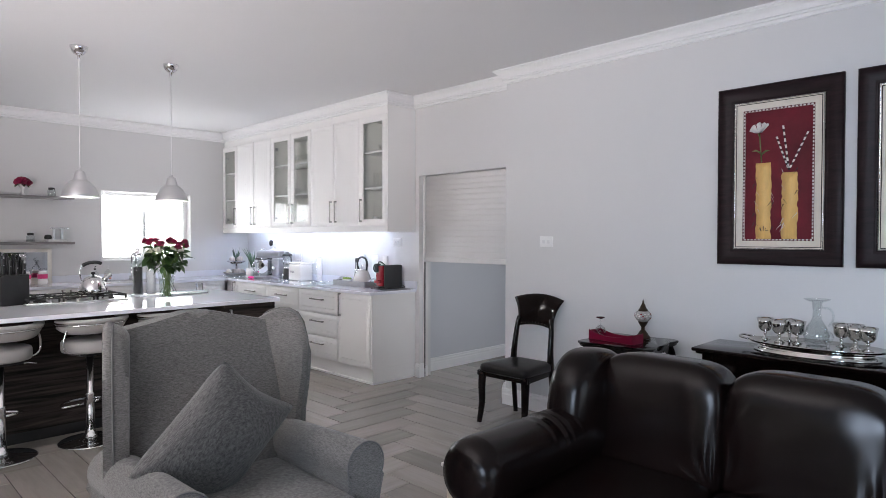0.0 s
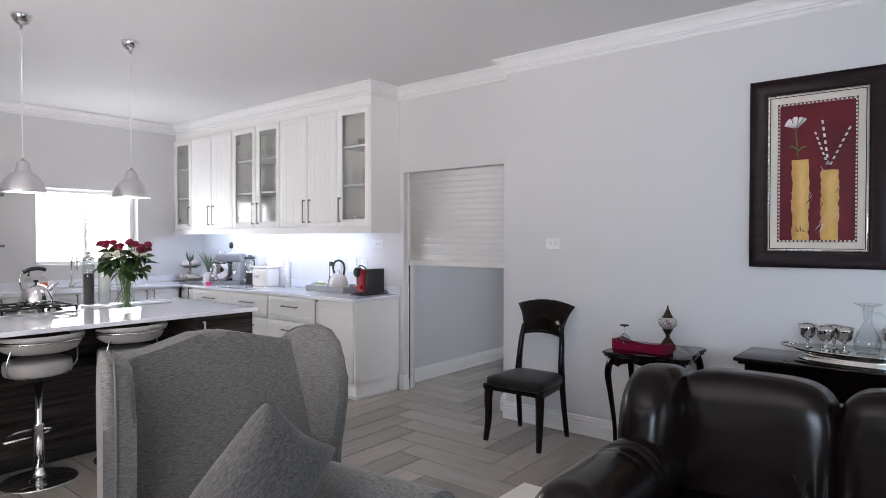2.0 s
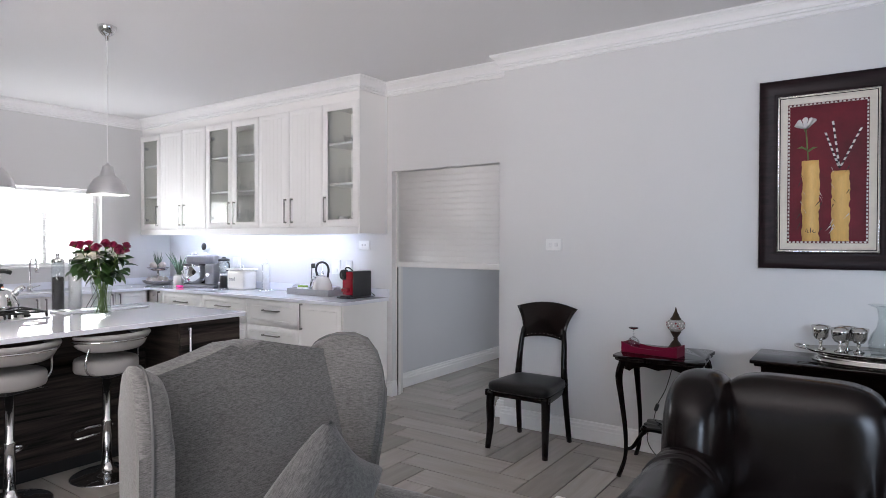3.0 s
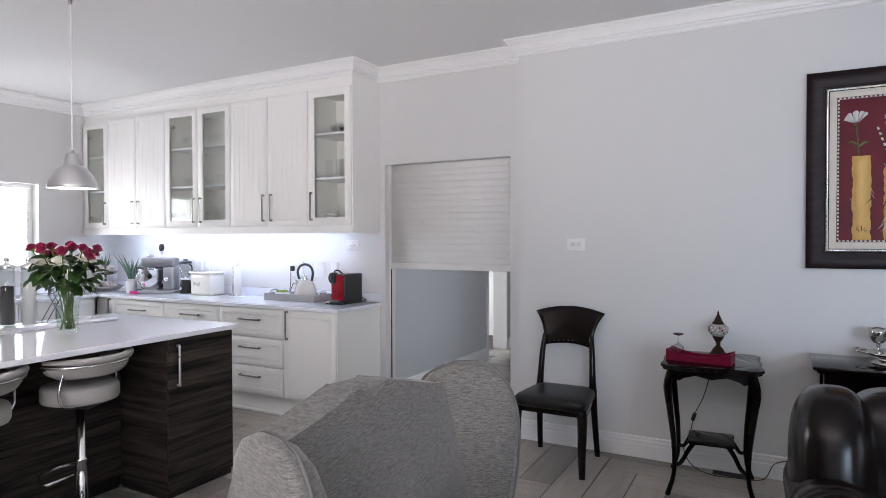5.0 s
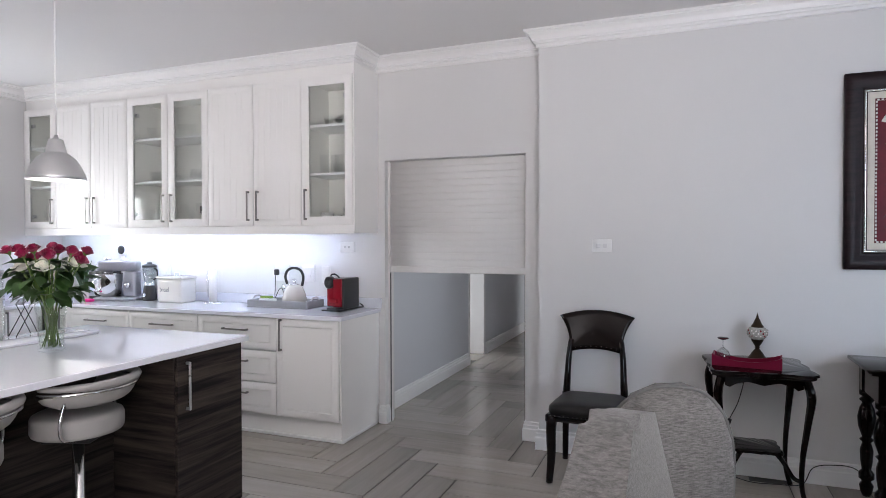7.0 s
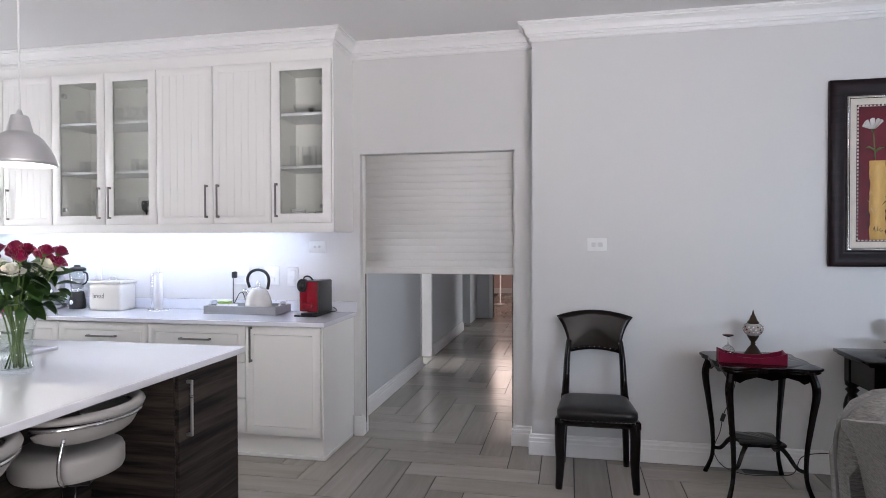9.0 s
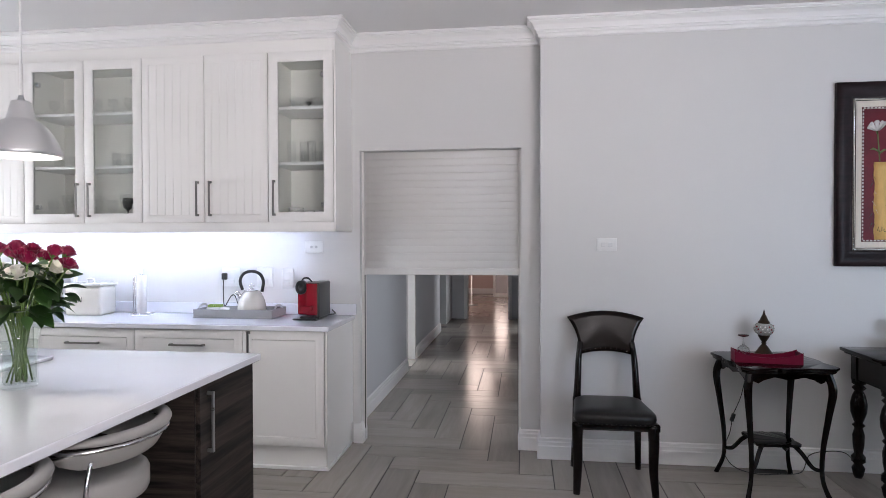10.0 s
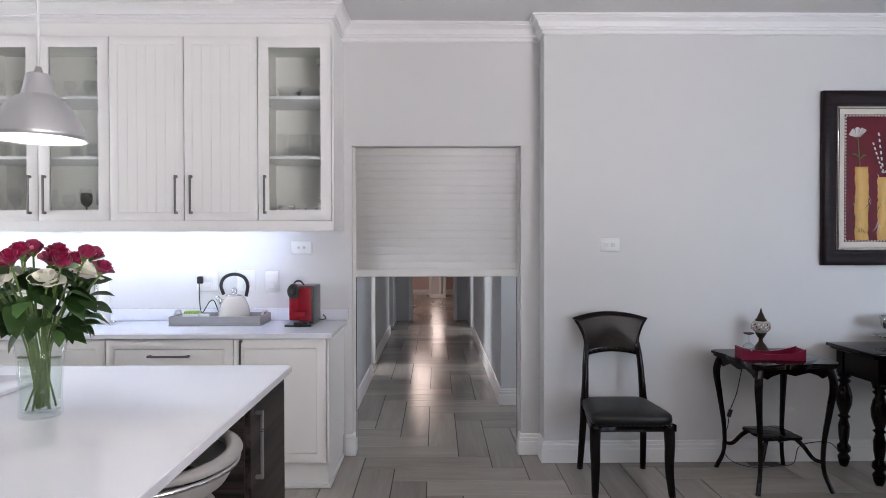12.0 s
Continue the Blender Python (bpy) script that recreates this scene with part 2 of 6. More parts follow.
PLANK = wood("grey_wood_look_tile", (0.255, 0.228, 0.205), (0.39, 0.358, 0.328), rough=0.19, axis_scale=(1.0, 9, 9), scale=2.0, amount=0.17, bump=0.02, contrast=(0.08, 0.92))
PLANK_FAR = wood("grey_wood_look_tile_far", (0.255, 0.228, 0.205), (0.39, 0.358, 0.328), rough=0.19, axis_scale=(3, 3, 3), scale=2.0, by="island", amount=0.17, bump=0.02, contrast=(0.08, 0.92))
GROUT = surf("dark_grout", (0.030, 0.027, 0.025), 0.8, var=0.15, scale=40)

# ---- mesh helpers ----


def mesh_of(name, bm, mat, smooth=True):
    if smooth:
        for f in bm.faces:
            f.smooth = True
        for e in bm.edges:
            if len(e.link_faces) == 2 and e.calc_face_angle(0) > 0.55:
                e.smooth = False
    bmesh.ops.recalc_face_normals(bm, faces=bm.faces)
    me = bpy.data.meshes.new(name)
    bm.to_mesh(me)
    bm.free()
    me.materials.append(mat)
    return me


def part(name, bm, mat, parent=None, label="", smooth=True):
    ob = new(name, mesh_of(name, bm, mat, smooth))
    if parent is not None:
        ob.parent = parent
    return tagged(ob, label)


def thing(name, m, label, category, group=""):
    ob = new(name)
    ob.matrix_world = m
    ob.empty_display_size = 0.1
    return tagged(ob, label, category, group)


def solid(name, bm, mat, m, label, category, group="", smooth=True):
    ob = new(name, mesh_of(name, bm, mat, smooth))
    ob.matrix_world = m
    return tagged(ob, label, category, group)


def structure(name, bm, mat, label, category, smooth=False):
    return tagged(part(name, bm, mat, None, label, smooth), label, category, kind="structure")


def box(bm, x0, x1, y0, y1, z0, z1, bevel=0.0, seg=1):
    vs = bmesh.ops.create_cube(bm, size=1)["verts"]
    for v in vs:
        v.co = Vector(((x0 + x1) / 2 + v.co.x * (x1 - x0), (y0 + y1) / 2 + v.co.y * (y1 - y0), (z0 + z1) / 2 + v.co.z * (z1 - z0)))
    if bevel:
        es = list({e for v in vs for e in v.link_edges})
        bmesh.ops.bevel(bm, geom=es, offset=bevel, segments=seg, profile=0.5, affect="EDGES")
    return bm


def boxes(*rows, bevel=0.0, seg=1):
    bm = bmesh.new()
    for r in rows:
        box(bm, *r, bevel=bevel, seg=seg)
    return bm


def lathe(bm, profile, seg=24, x=0.0, y=0.0, z=0.0):
    """Turn (radius, height) pairs about the upright through x, y."""
    rings = []
    for r, h in profile:
        if r < 1e-5:
            rings.append([bm.verts.new((x, y, z + h))])
        else:
            rings.append([bm.verts.new((x + r * math.cos(2 * math.pi * k / seg), y + r * math.sin(2 * math.pi * k / seg), z + h)) for k in range(seg)])
    for a, b in zip(rings, rings[1:]):
        for k in range(seg):
            q = [a[k % len(a)], a[(k + 1) % len(a)], b[(k + 1) % len(b)], b[k % len(b)]]
            u = []
            for v in q:
                if v not in u:
                    u.append(v)
            if len(u) > 2:
                bm.faces.new(u)
    for ring in (rings[0], rings[-1]):
        if len(ring) > 2:
            try:
                bm.faces.new(ring)
            except ValueError:
                pass
    return bm


def smooth_line(points, n=6):
    """A Catmull-Rom line through the points."""
    p = [Vector(q) for q in points]
    p = [p[0] * 2 - p[1]] + p + [p[-1] * 2 - p[-2]]
    out = []
    for i in range(1, len(p) - 2):
        for k in range(n):
            t = k / n
            a, b, c, d = p[i - 1:i + 3]
            out.append(0.5 * (2 * b + (c - a) * t + (2 * a - 5 * b + 4 * c - d) * t * t + (3 * b - a - 3 * c + d) * t ** 3))
    out.append(p[-2])
    return out


def tube(bm, points, radius, seg=8, closed=False, flat=1.0):
    """A round or flattened bar along a line; radius is a number or one for each end or point."""
    pts = [Vector(p) for p in points]
    n = len(pts)
    if isinstance(radius, (int, float)):
        radii = [radius] * n
    elif len(radius) == n:
        radii = list(radius)
    else:
        radii = list(np.interp(np.linspace(0, 1, n), np.linspace(0, 1, len(radius)), radius))
    radii = [float(r) for r in radii]
    up = None
    rings = []
    for i, p in enumerate(pts):
        a = pts[(i - 1) % n] if closed else pts[max(i - 1, 0)]
        b = pts[(i + 1) % n] if closed else pts[min(i + 1, n - 1)]
        d = (b - a).normalized()
        if up is None:
            up = Vector((0, 0, 1)) if abs(d.z) < 0.9 else Vector((1, 0, 0))
        side = d.cross(up).normalized()
        up = side.cross(d).normalized()
        rings.append([bm.verts.new(p + radii[i] * (math.cos(2 * math.pi * k / seg) * side + flat * math.sin(2 * math.pi * k / seg) * up)) for k in range(seg)])
    pairs = list(zip(rings, rings[1:])) + ([(rings[-1], rings[0])] if closed else [])
    for a, b in pairs:
        for k in range(seg):
            bm.faces.new((a[k], a[(k + 1) % seg], b[(k + 1) % seg], b[k]))
    if not closed:
        bm.faces.new(rings[0])
        bm.faces.new(rings[-1])
    return bm


def prism(bm, outline, lo, hi, axis="y", bevel=0.0, seg=2):
    """Extrude a closed outline of (u, v) from lo to hi along an axis; u, v are the two other axes in order."""
    def at(u, v, w):
        return {"x": (w, u, v), "y": (u, w, v), "z": (u, v, w)}[axis]
    a = [bm.verts.new(at(u, v, lo)) for u, v in outline]
    b = [bm.verts.new(at(u, v, hi)) for u, v in outline]
    n = len(a)
    caps = [bm.faces.new(a), bm.faces.new(b)]
    for k in range(n):
        bm.faces.new((a[k], a[(k + 1) % n], b[(k + 1) % n], b[k]))
    if bevel:
        es = list({e for f in caps for e in f.edges})
        bmesh.ops.bevel(bm, geom=es, offset=bevel, segments=seg, profile=0.5, affect="EDGES")
    return bm


def cushion(bm, c, size, e1=0.5, e2=0.5, nu=28, nv=18, m=None):
    """A soft block: a superellipsoid of that full size; small exponents are boxy."""
    def f(w, e):
        return math.copysign(abs(w) ** e, w)
    rows = []
    for j in range(nv + 1):
        v = -math.pi / 2 + math.pi * j / nv
        ring = []
        for i in range(nu):
            u = 2 * math.pi * i / nu
            p = Vector((size[0] / 2 * f(math.cos(v), e1) * f(math.cos(u), e2), size[1] / 2 * f(math.cos(v), e1) * f(math.sin(u), e2), size[2] / 2 * f(math.sin(v), e1)))
            if m is not None:
                p = m @ p
            ring.append(p + Vector(c))
        rows.append(ring)
    vs = [[bm.verts.new(rows[0][0])]] + [[bm.verts.new(p) for p in r] for r in rows[1:-1]] + [[bm.verts.new(rows[-1][0])]]
    for a, b in zip(vs, vs[1:]):
        for i in range(nu):
            q = []
            for v in (a[i % len(a)], a[(i + 1) % len(a)], b[(i + 1) % len(b)], b[i % len(b)]):
                if v not in q:
                    q.append(v)
            bm.faces.new(q)
    return bm


def run(bm, profile, path, closed=False):
    """Sweep a moulding's (out, up) profile along a level line of (x, y); out is to the right of the way walked. Corners are mitred."""
    p = [Vector((x, y)) for x, y in path]
    n = len(p)
    rings = []
    for i in range(n):
        a = (p[i] - p[i - 1]).normalized() if i or closed else None
        b = (p[(i + 1) % n] - p[i]).normalized() if i < n - 1 or closed else None
        na = Vector((a.y, -a.x)) if a else None
        nb = Vector((b.y, -b.x)) if b else None
        if na and nb:
            d = na + nb
            d = d / max(d.dot(na), 0.2)
        else:
            d = na or nb
        rings.append([bm.verts.new((p[i].x + d.x * o, p[i].y + d.y * o, u)) for o, u in profile])
    m = len(profile)
    for a, b in list(zip(rings, rings[1:])) + ([(rings[-1], rings[0])] if closed else []):
        for k in range(m):
            bm.faces.new((a[k], a[(k + 1) % m], b[(k + 1) % m], b[k]))
    if not closed:
        bm.faces.new(rings[0])
        bm.faces.new(rings[-1])
    return bm


# ---- the shell of the room ----
CEILING = 2.895
structure("ground", boxes((-60, 60, -60, 80, -0.6, -0.3)), surf("lawn", (0.08, 0.11, 0.05), 0.9, var=0.3, scale=2), "dull green garden ground outside the house", "ground")
structure("floor", boxes((-8.5, 3.0, -2.9, 4.5, -0.2, -0.006), (-8.5, 3.0, 4.5, 18.0, -0.2, -0.006)), GROUT, "dark grout bed under grey wood-look plank tiles", "floor")
structure("ceiling", boxes((-8.5, 3.0, -2.9, 4.6, CEILING, CEILING + 0.2)), CEIL, "smooth white plaster ceiling", "ceiling")
# north wall: a deeper bay for the kitchen and a shallower stretch with the paintings
structure("wall_north", boxes((-3.35, 2.8, 4.18, 4.50, 0, CEILING), (-3.48, -3.35, 4.335, 4.50, 0, CEILING), (-4.62, -3.48, 4.335, 4.50, 2.085, CEILING),
                              (-8.25, -4.62, 4.335, 4.50, 0, CEILING)), WALL, "pale grey painted wall with a doorway", "wall")
structure("wall_west", boxes((-8.5, -8.25, -2.6, 2.40, 0, CEILING), (-8.5, -8.25, 3.50, 4.50, 0, CEILING), (-8.5, -8.25, 2.40, 3.50, 0, 1.15), (-8.5, -8.25, 2.40, 3.50, 2.02, CEILING)),
          WALL, "pale grey kitchen wall with a bright window", "wall")
structure("wall_south", boxes((-8.5, -2.5, -2.85, -2.6, 0, CEILING), (-0.1, 0.3, -2.85, -2.6, 0, CEILING), (2.5, 2.8, -2.85, -2.6, 0, CEILING),
                              (-2.5, -0.1, -2.85, -2.6, 2.2, CEILING), (0.3, 2.5, -2.85, -2.6, 2.2, CEILING)), WALL, "pale grey wall with two wide glazed openings", "wall")
structure("wall_east", boxes((2.7, 2.95, -2.6, 0.4, 0, CEILING), (2.7, 2.95, 2.4, 4.18, 0, CEILING), (2.7, 2.95, 0.4, 2.4, 2.2, CEILING)), WALL, "pale grey wall with a glazed opening", "wall")

CORNICE = [(0, -0.002), (0.088, -0.002), (0.088, -0.016), (0.078, -0.018), (0.076, -0.026), (0.066, -0.030), (0.050, -0.046), (0.042, -0.066), (0.040, -0.076), (0.030, -0.078), (0.028, -0.090), (0.016, -0.094), (0.014, -0.112), (0, -0.118)]
cor = [(o, CEILING + u) for o, u in CORNICE]
structure("cornice", run(bmesh.new(), cor, [(-8.25, -2.6), (-8.25, 3.985), (-4.70, 3.985), (-4.70, 4.335), (-3.35, 4.335), (-3.35, 4.18), (2.7, 4.18), (2.7, -2.6)]), TRIM, "stepped white plaster cornice under the ceiling", "cornice")
SKIRT = [(0, 0), (0.022, 0), (0.022, 0.085), (0.018, 0.092), (0.018, 0.112), (0.013, 0.118), (0.012, 0.134), (0, 0.140)]
bm = run(bmesh.new(), SKIRT, [(-3.48, 4.44), (-3.48, 4.335), (-3.35, 4.335), (-3.35, 4.18), (2.7, 4.18)])
run(bm, SKIRT, [(-4.665, 4.335), (-4.62, 4.335), (-4.62, 4.44)])
structure("baseboard", bm, TRIM, "stepped white skirting board", "skirting")

# ---- passage beyond the doorway ----
HALL = 2.6
bm = boxes((-4.95, -4.75, 4.50, 6.75, 0, HALL), (-4.95, -4.78, 7.45, 9.7, 0, HALL), (-4.95, -4.78, 10.5, 11.3, 0, HALL), (-4.95, -4.75, 6.75, 7.45, 2.1, HALL), (-4.95, -4.78, 9.7, 10.5, 2.1, HALL))
structure("passage_wall_west", bm, GREY_WALL, "grey painted passage wall with open doorways", "wall")
bm = boxes((-3.48, -2.2, 5.59, 5.75, 0, HALL), (-3.48, -3.3, 5.75, 9.6, 0, HALL), (-3.48, -3.3, 10.4, 11.3, 0, HALL), (-3.48, -3.3, 9.6, 10.4, 2.1, HALL), (-2.3, -2.2, 4.5, 5.59, 0, HALL))
structure("passage_wall_east", bm, GREY_WALL, "grey painted passage wall with a side opening", "wall")
bm = boxes((-7.0, -4.48, 11.3, 11.45, 0, HALL), (-3.74, -1.8, 11.3, 11.45, 0, HALL), (-4.48, -3.74, 11.3, 11.45, 2.0, HALL))
structure("passage_wall_end", bm, GREY_WALL, "grey painted wall round the bedroom doorway", "wall")
structure("passage_ceiling", boxes((-8.4, -1.8, 4.5, 17.2, HALL, HALL + 0.2)), CEIL, "white passage ceiling", "ceiling")
structure("bedroom_wall", boxes((-7.0, -1.8, 16.6, 16.8, 0, HALL), (-7.2, -7.0, 11.45, 16.8, 0, HALL), (-1.8, -1.6, 11.45, 16.8, 0, HALL)), PINK_WALL, "dusty pink bedroom wall", "wall")
bm = boxes((-8.4, -8.2, 4.5, 11.3, 0, HALL), (-8.2, -4.95, 8.4, 8.5, 0, HALL), (-8.2, -4.95, 6.1, 6.2, 0, HALL), (-1.9, -1.8, 5.75, 11.3, 0, HALL), (-3.3, -1.9, 9.0, 9.1, 0, HALL))
structure("side_room_wall", bm, WALL, "plain white wall of a side room", "wall")
bm = run(bmesh.new(), SKIRT, [(-4.75, 4.50), (-4.75, 6.75)])
run(bm, SKIRT, [(-4.78, 7.47), (-4.78, 9.7)])
run(bm, SKIRT, [(-2.3, 5.59), (-3.48, 5.59), (-3.48, 9.6)][::-1])
run(bm, SKIRT, [(-7.0, 16.6), (-1.8, 16.6)])
structure("passage_baseboard", bm, TRIM, "white skirting along the passage", "skirting")
bm = boxes((-4.55, -4.48, 11.27, 11.47, 0, 2.07), (-3.74, -3.67, 11.27, 11.47, 0, 2.07), (-4.48, -3.74, 11.27, 11.47, 2.0, 2.07), bevel=0.006)
structure("door_frame", bm, TRIM, "white painted frame of the bedroom doorway", "door frame")
bm = boxes((-4.97, -4.77, 7.41, 7.47, 0, 2.1), (-4.97, -4.74, 6.72, 6.77, 0, 2.1), bevel=0.005)
structure("side_door_frame", bm, TRIM, "white painted side door frame", "door frame")
window_light("passage_daylight_west", (-8.1, 7.3, 1.3), (-4.9, 7.1, 0.9), 0.9, 1.4, 120, (0.95, 0.97, 1.0))
window_light("passage_daylight_east", (-2.0, 10.0, 1.3), (-3.4, 10.0, 1.0), 0.8, 1.4, 40, (0.95, 0.97, 1.0))
# unseen lamp added before the solid end wall to brighten the passage
window_light("side_passage_fill", (-2.34, 5.05, 1.3), (-4.7, 5.05, 1.0), 0.8, 1.6, 16, (0.9, 0.94, 1.0))
lamp = new("bedroom_light", bpy.data.lights.new("bedroom_light", "POINT"))
lamp.data.energy, lamp.data.color, lamp.data.shadow_soft_size = 44, (1.0, 0.78, 0.70), 0.5
lamp.location = (-4.6, 13.6, 1.75)

# ---- doorway shutter ----
shutter = thing("roller_shutter", pose(-4.05, 4.42, 0), "half-raised white slatted roller shutter in the doorway", "shutter")
SH_LOW, PITCH = 1.20, 0.052
part("bottom_rail", boxes((-0.56, 0.56, -0.014, 0.014, SH_LOW, SH_LOW + 0.05), bevel=0.004), SHUTTER, shutter, "plain white bottom rail")
slat_outline = [(-0.0093, 0.0004), (-0.0103, 0.003), (-0.0108, 0.026), (-0.0103, PITCH - 0.003), (-0.0093, PITCH - 0.0004), (0.006, PITCH + 0.0012), (0.006, 0.001)]
slat_mesh = mesh_of("slat", prism(bmesh.new(), slat_outline, -0.558, 0.558, "x"), SHUTTER)
z = SH_LOW + 0.05
while z < 2.08:
    s = new("slat", slat_mesh)
    s.parent, s.location = shutter, (0, 0, z)
    z += PITCH
part("guide_rail", boxes((-0.575, -0.552, -0.03, 0.03, 0, 2.085)), SHUTTER, shutter)
part("guide_rail", boxes((0.552, 0.575, -0.03, 0.03, 0, 2.085)), SHUTTER, shutter)

# black strips put in for the shade of the gap beside each guide
for x0, x1 in ((-0.5515, -0.5475), (0.5475, 0.5515)):
    part("gap_strip", boxes((x0, x1, -0.029, -0.016, 0.001, SH_LOW - 0.002)), BLACK, shutter, "thin black strip for the shaded gap at the guide")

# ---- kitchen: north run ----
HANDLE_BAR = {}


def bar_handle(length, parent, at, upright=True):
    """A square steel bow handle on two feet, standing off towards -y."""
    key = (length, upright)
    if key not in HANDLE_BAR:
        h = length / 2
        rows = [(-0.006, 0.006, -0.032, -0.022, -h, h), (-0.007, 0.007, -0.026, 0, -h, -h + 0.016), (-0.007, 0.007, -0.026, 0, h - 0.016, h)]
        if not upright:
            rows = [(r[4], r[5], r[2], r[3], r[0], r[1]) for r in rows]
        HANDLE_BAR[key] = mesh_of("handle", boxes(*rows, bevel=0.002), HANDLE_STEEL)
    ob = new("handle", HANDLE_BAR[key])
    ob.parent, ob.location = parent, at
    return tagged(ob, "brushed steel bow handle")


def rim(x0, x1, z0, z1, width, t=0.02, y=0.0, bev=0.002):
    """One mitred frame of that width, its face at y, its thickness towards +y."""
    prof = [(0, 0), (0, t - bev), (bev, t), (width - bev, t), (width, t - bev), (width, 0)]
    bm = run(bmesh.new(), prof, [(x0, z0), (x0, z1), (x1, z1), (x1, z0)], True)
    for v in bm.verts:
        v.co = Vector((v.co.x, y + t - v.co.z, v.co.y))
    return bm


BOARDS = {}


def panel_front(name, parent, x, w, z0, z1, label, inset=0.055):
    """A front with a shallow sunk field; its face at y = 0."""
    d = part(name, rim(x, x + w, z0, z1, inset), CABINET, parent, label)
    part("field", boxes((x + inset + 0.0003, x + w - inset - 0.0003, 0.0006, 0.017, z0 + inset + 0.003, z1 - inset - 0.003), bevel=0.0008), CABINET, d)
    return d



def board_front(parent, x, w, z0, z1, label, inset=0.05, count=6):
    """A front whose sunk field is tongued boards."""
    d = part("door", rim(x, x + w, z0, z1, inset), CABINET, parent, label)
    step = (w - 2 * inset) / count
    key = round(step, 4)
    if key not in BOARDS:
        BOARDS[key] = mesh_of("board", boxes((0.0002, step - 0.0002, 0.002, 0.017, z0 + inset + 0.0005, z1 - inset - 0.0005), bevel=0.0013), CABINET, False)
    for k in range(count):
        ob = new("board", BOARDS[key])
        ob.parent, ob.location = d, (x + inset + k * step, 0, 0)
    return d


def glass_door(parent, x, w, z0, z1, handle_x, y=0.0):
    s, g = 0.068, 0.003
    door = part("door", rim(x + g, x + w - g, z0, z1, s - g), CABINET, parent, "cream door with a clear glass field")
    pane = part("pane", boxes((x + s - 0.001, x + w - s + 0.001, y + 0.008, y + 0.012, z0 + s - 0.003, z1 - s + 0.003)), GLASS, door, "clear glass pane")
    pane.visible_shadow = False
    bar_handle(0.235, door, (handle_x, y, 1.73))
    hx = x + (s if handle_x > x + w / 2 else w - s - 0.03)
    for z in (z1 - 0.16, z0 + 0.10):
        part("hinge", boxes((hx, hx + 0.03, y + 0.024, y + 0.05, z, z + 0.03), bevel=0.003), STEEL, door)
    return door


DX = [-4.69, -5.139, -5.587, -6.038, -6.47, -6.93, -7.37, -7.82, -8.245]
UZ0, UZ1 = 1.572, 2.690


def upper_unit(i, j, glassy, handles):
    """A wall unit from door boundary i to j."""
    x1, x0 = DX[i], DX[j]
    lab = "cream wall cabinet with glass doors and shelved glassware" if glassy else "cream wall cabinet with closed boarded doors"
    u = thing("wall_cabinet", pose(x0, 3.955, 0), lab, "cabinet", "wall cabinets")
    w = x1 - x0
    t = 0.018
    bm = boxes((0, t, 0.022, 0.376, UZ0, UZ1), (w - t, w, 0.022, 0.376, UZ0, UZ1), (t, w - t, 0.022, 0.376, UZ0, UZ0 + t), (t, w - t, 0.022, 0.376, UZ1 - t, UZ1), (t, w - t, 0.366, 0.376, UZ0 + t, UZ1 - t))
    part("carcass", bm, CARCASS if glassy else CABINET, u, "pale grey inside with a plain back" if glassy else "")
    if glassy:
        for sz in (1.951, 2.320):
            part("shelf", boxes((t, w - t, 0.04, 0.364, sz, sz + 0.020), bevel=0.002), TRIM, u, "white shelf board")
    for k in range(i, j):
        dx = DX[k + 1] - x0
        dw = DX[k] - DX[k + 1]
        hx = dx + (0.045 if handles[k - i] == "l" else dw - 0.045)
        if glassy:
            glass_door(u, dx, dw, UZ0, UZ1, hx)
        else:
            d = board_front(u, dx + 0.003, dw - 0.006, UZ0, UZ1, "cream door with shallow upright boards")
            bar_handle(0.235, d, (hx, 0, 1.73))
    return u


upper_unit(0, 1, True, "l")
upper_unit(1, 3, False, "lr")
upper_unit(3, 5, True, "lr")
upper_unit(5, 7, False, "lr")
upper_unit(7, 8, True, "r")
structure("cabinet_end_panel", boxes((-4.689, -4.676, 3.957, 4.333, 1.51, 2.775), bevel=0.002), CABINET, "cream end panel of the wall cabinets", "panel")
structure("cabinet_frieze", boxes((-8.248, -4.690, 3.985, 3.999, 2.692, 2.893)), CABINET, "cream frieze board above the wall cabinets", "trim")
structure("light_rail", boxes((-8.248, -4.690, 3.957, 3.975, 1.508, 1.570), (-8.248, -4.690, 3.976, 4.333, 1.560, 1.571)), CABINET, "cream light rail under the wall cabinets", "trim")
led = thing("light_strip", pose(-6.4, 4.08, 1.548), "thin cool white light strip under the wall cabinets", "lamp")
part("housing", boxes((-1.6, 1.35, -0.012, 0.012, 0.001, 0.011)), WHITE_PLASTIC, led)
part("diffuser", boxes((-1.58, 1.33, -0.009, 0.009, -0.004, 0.0005)), glow("cool_strip_glow", (0.62, 0.73, 1.0), 82), led, "glowing cool white diffuser")

BX = [-4.69, -5.224, -5.962, -6.688, -7.427, -7.70]


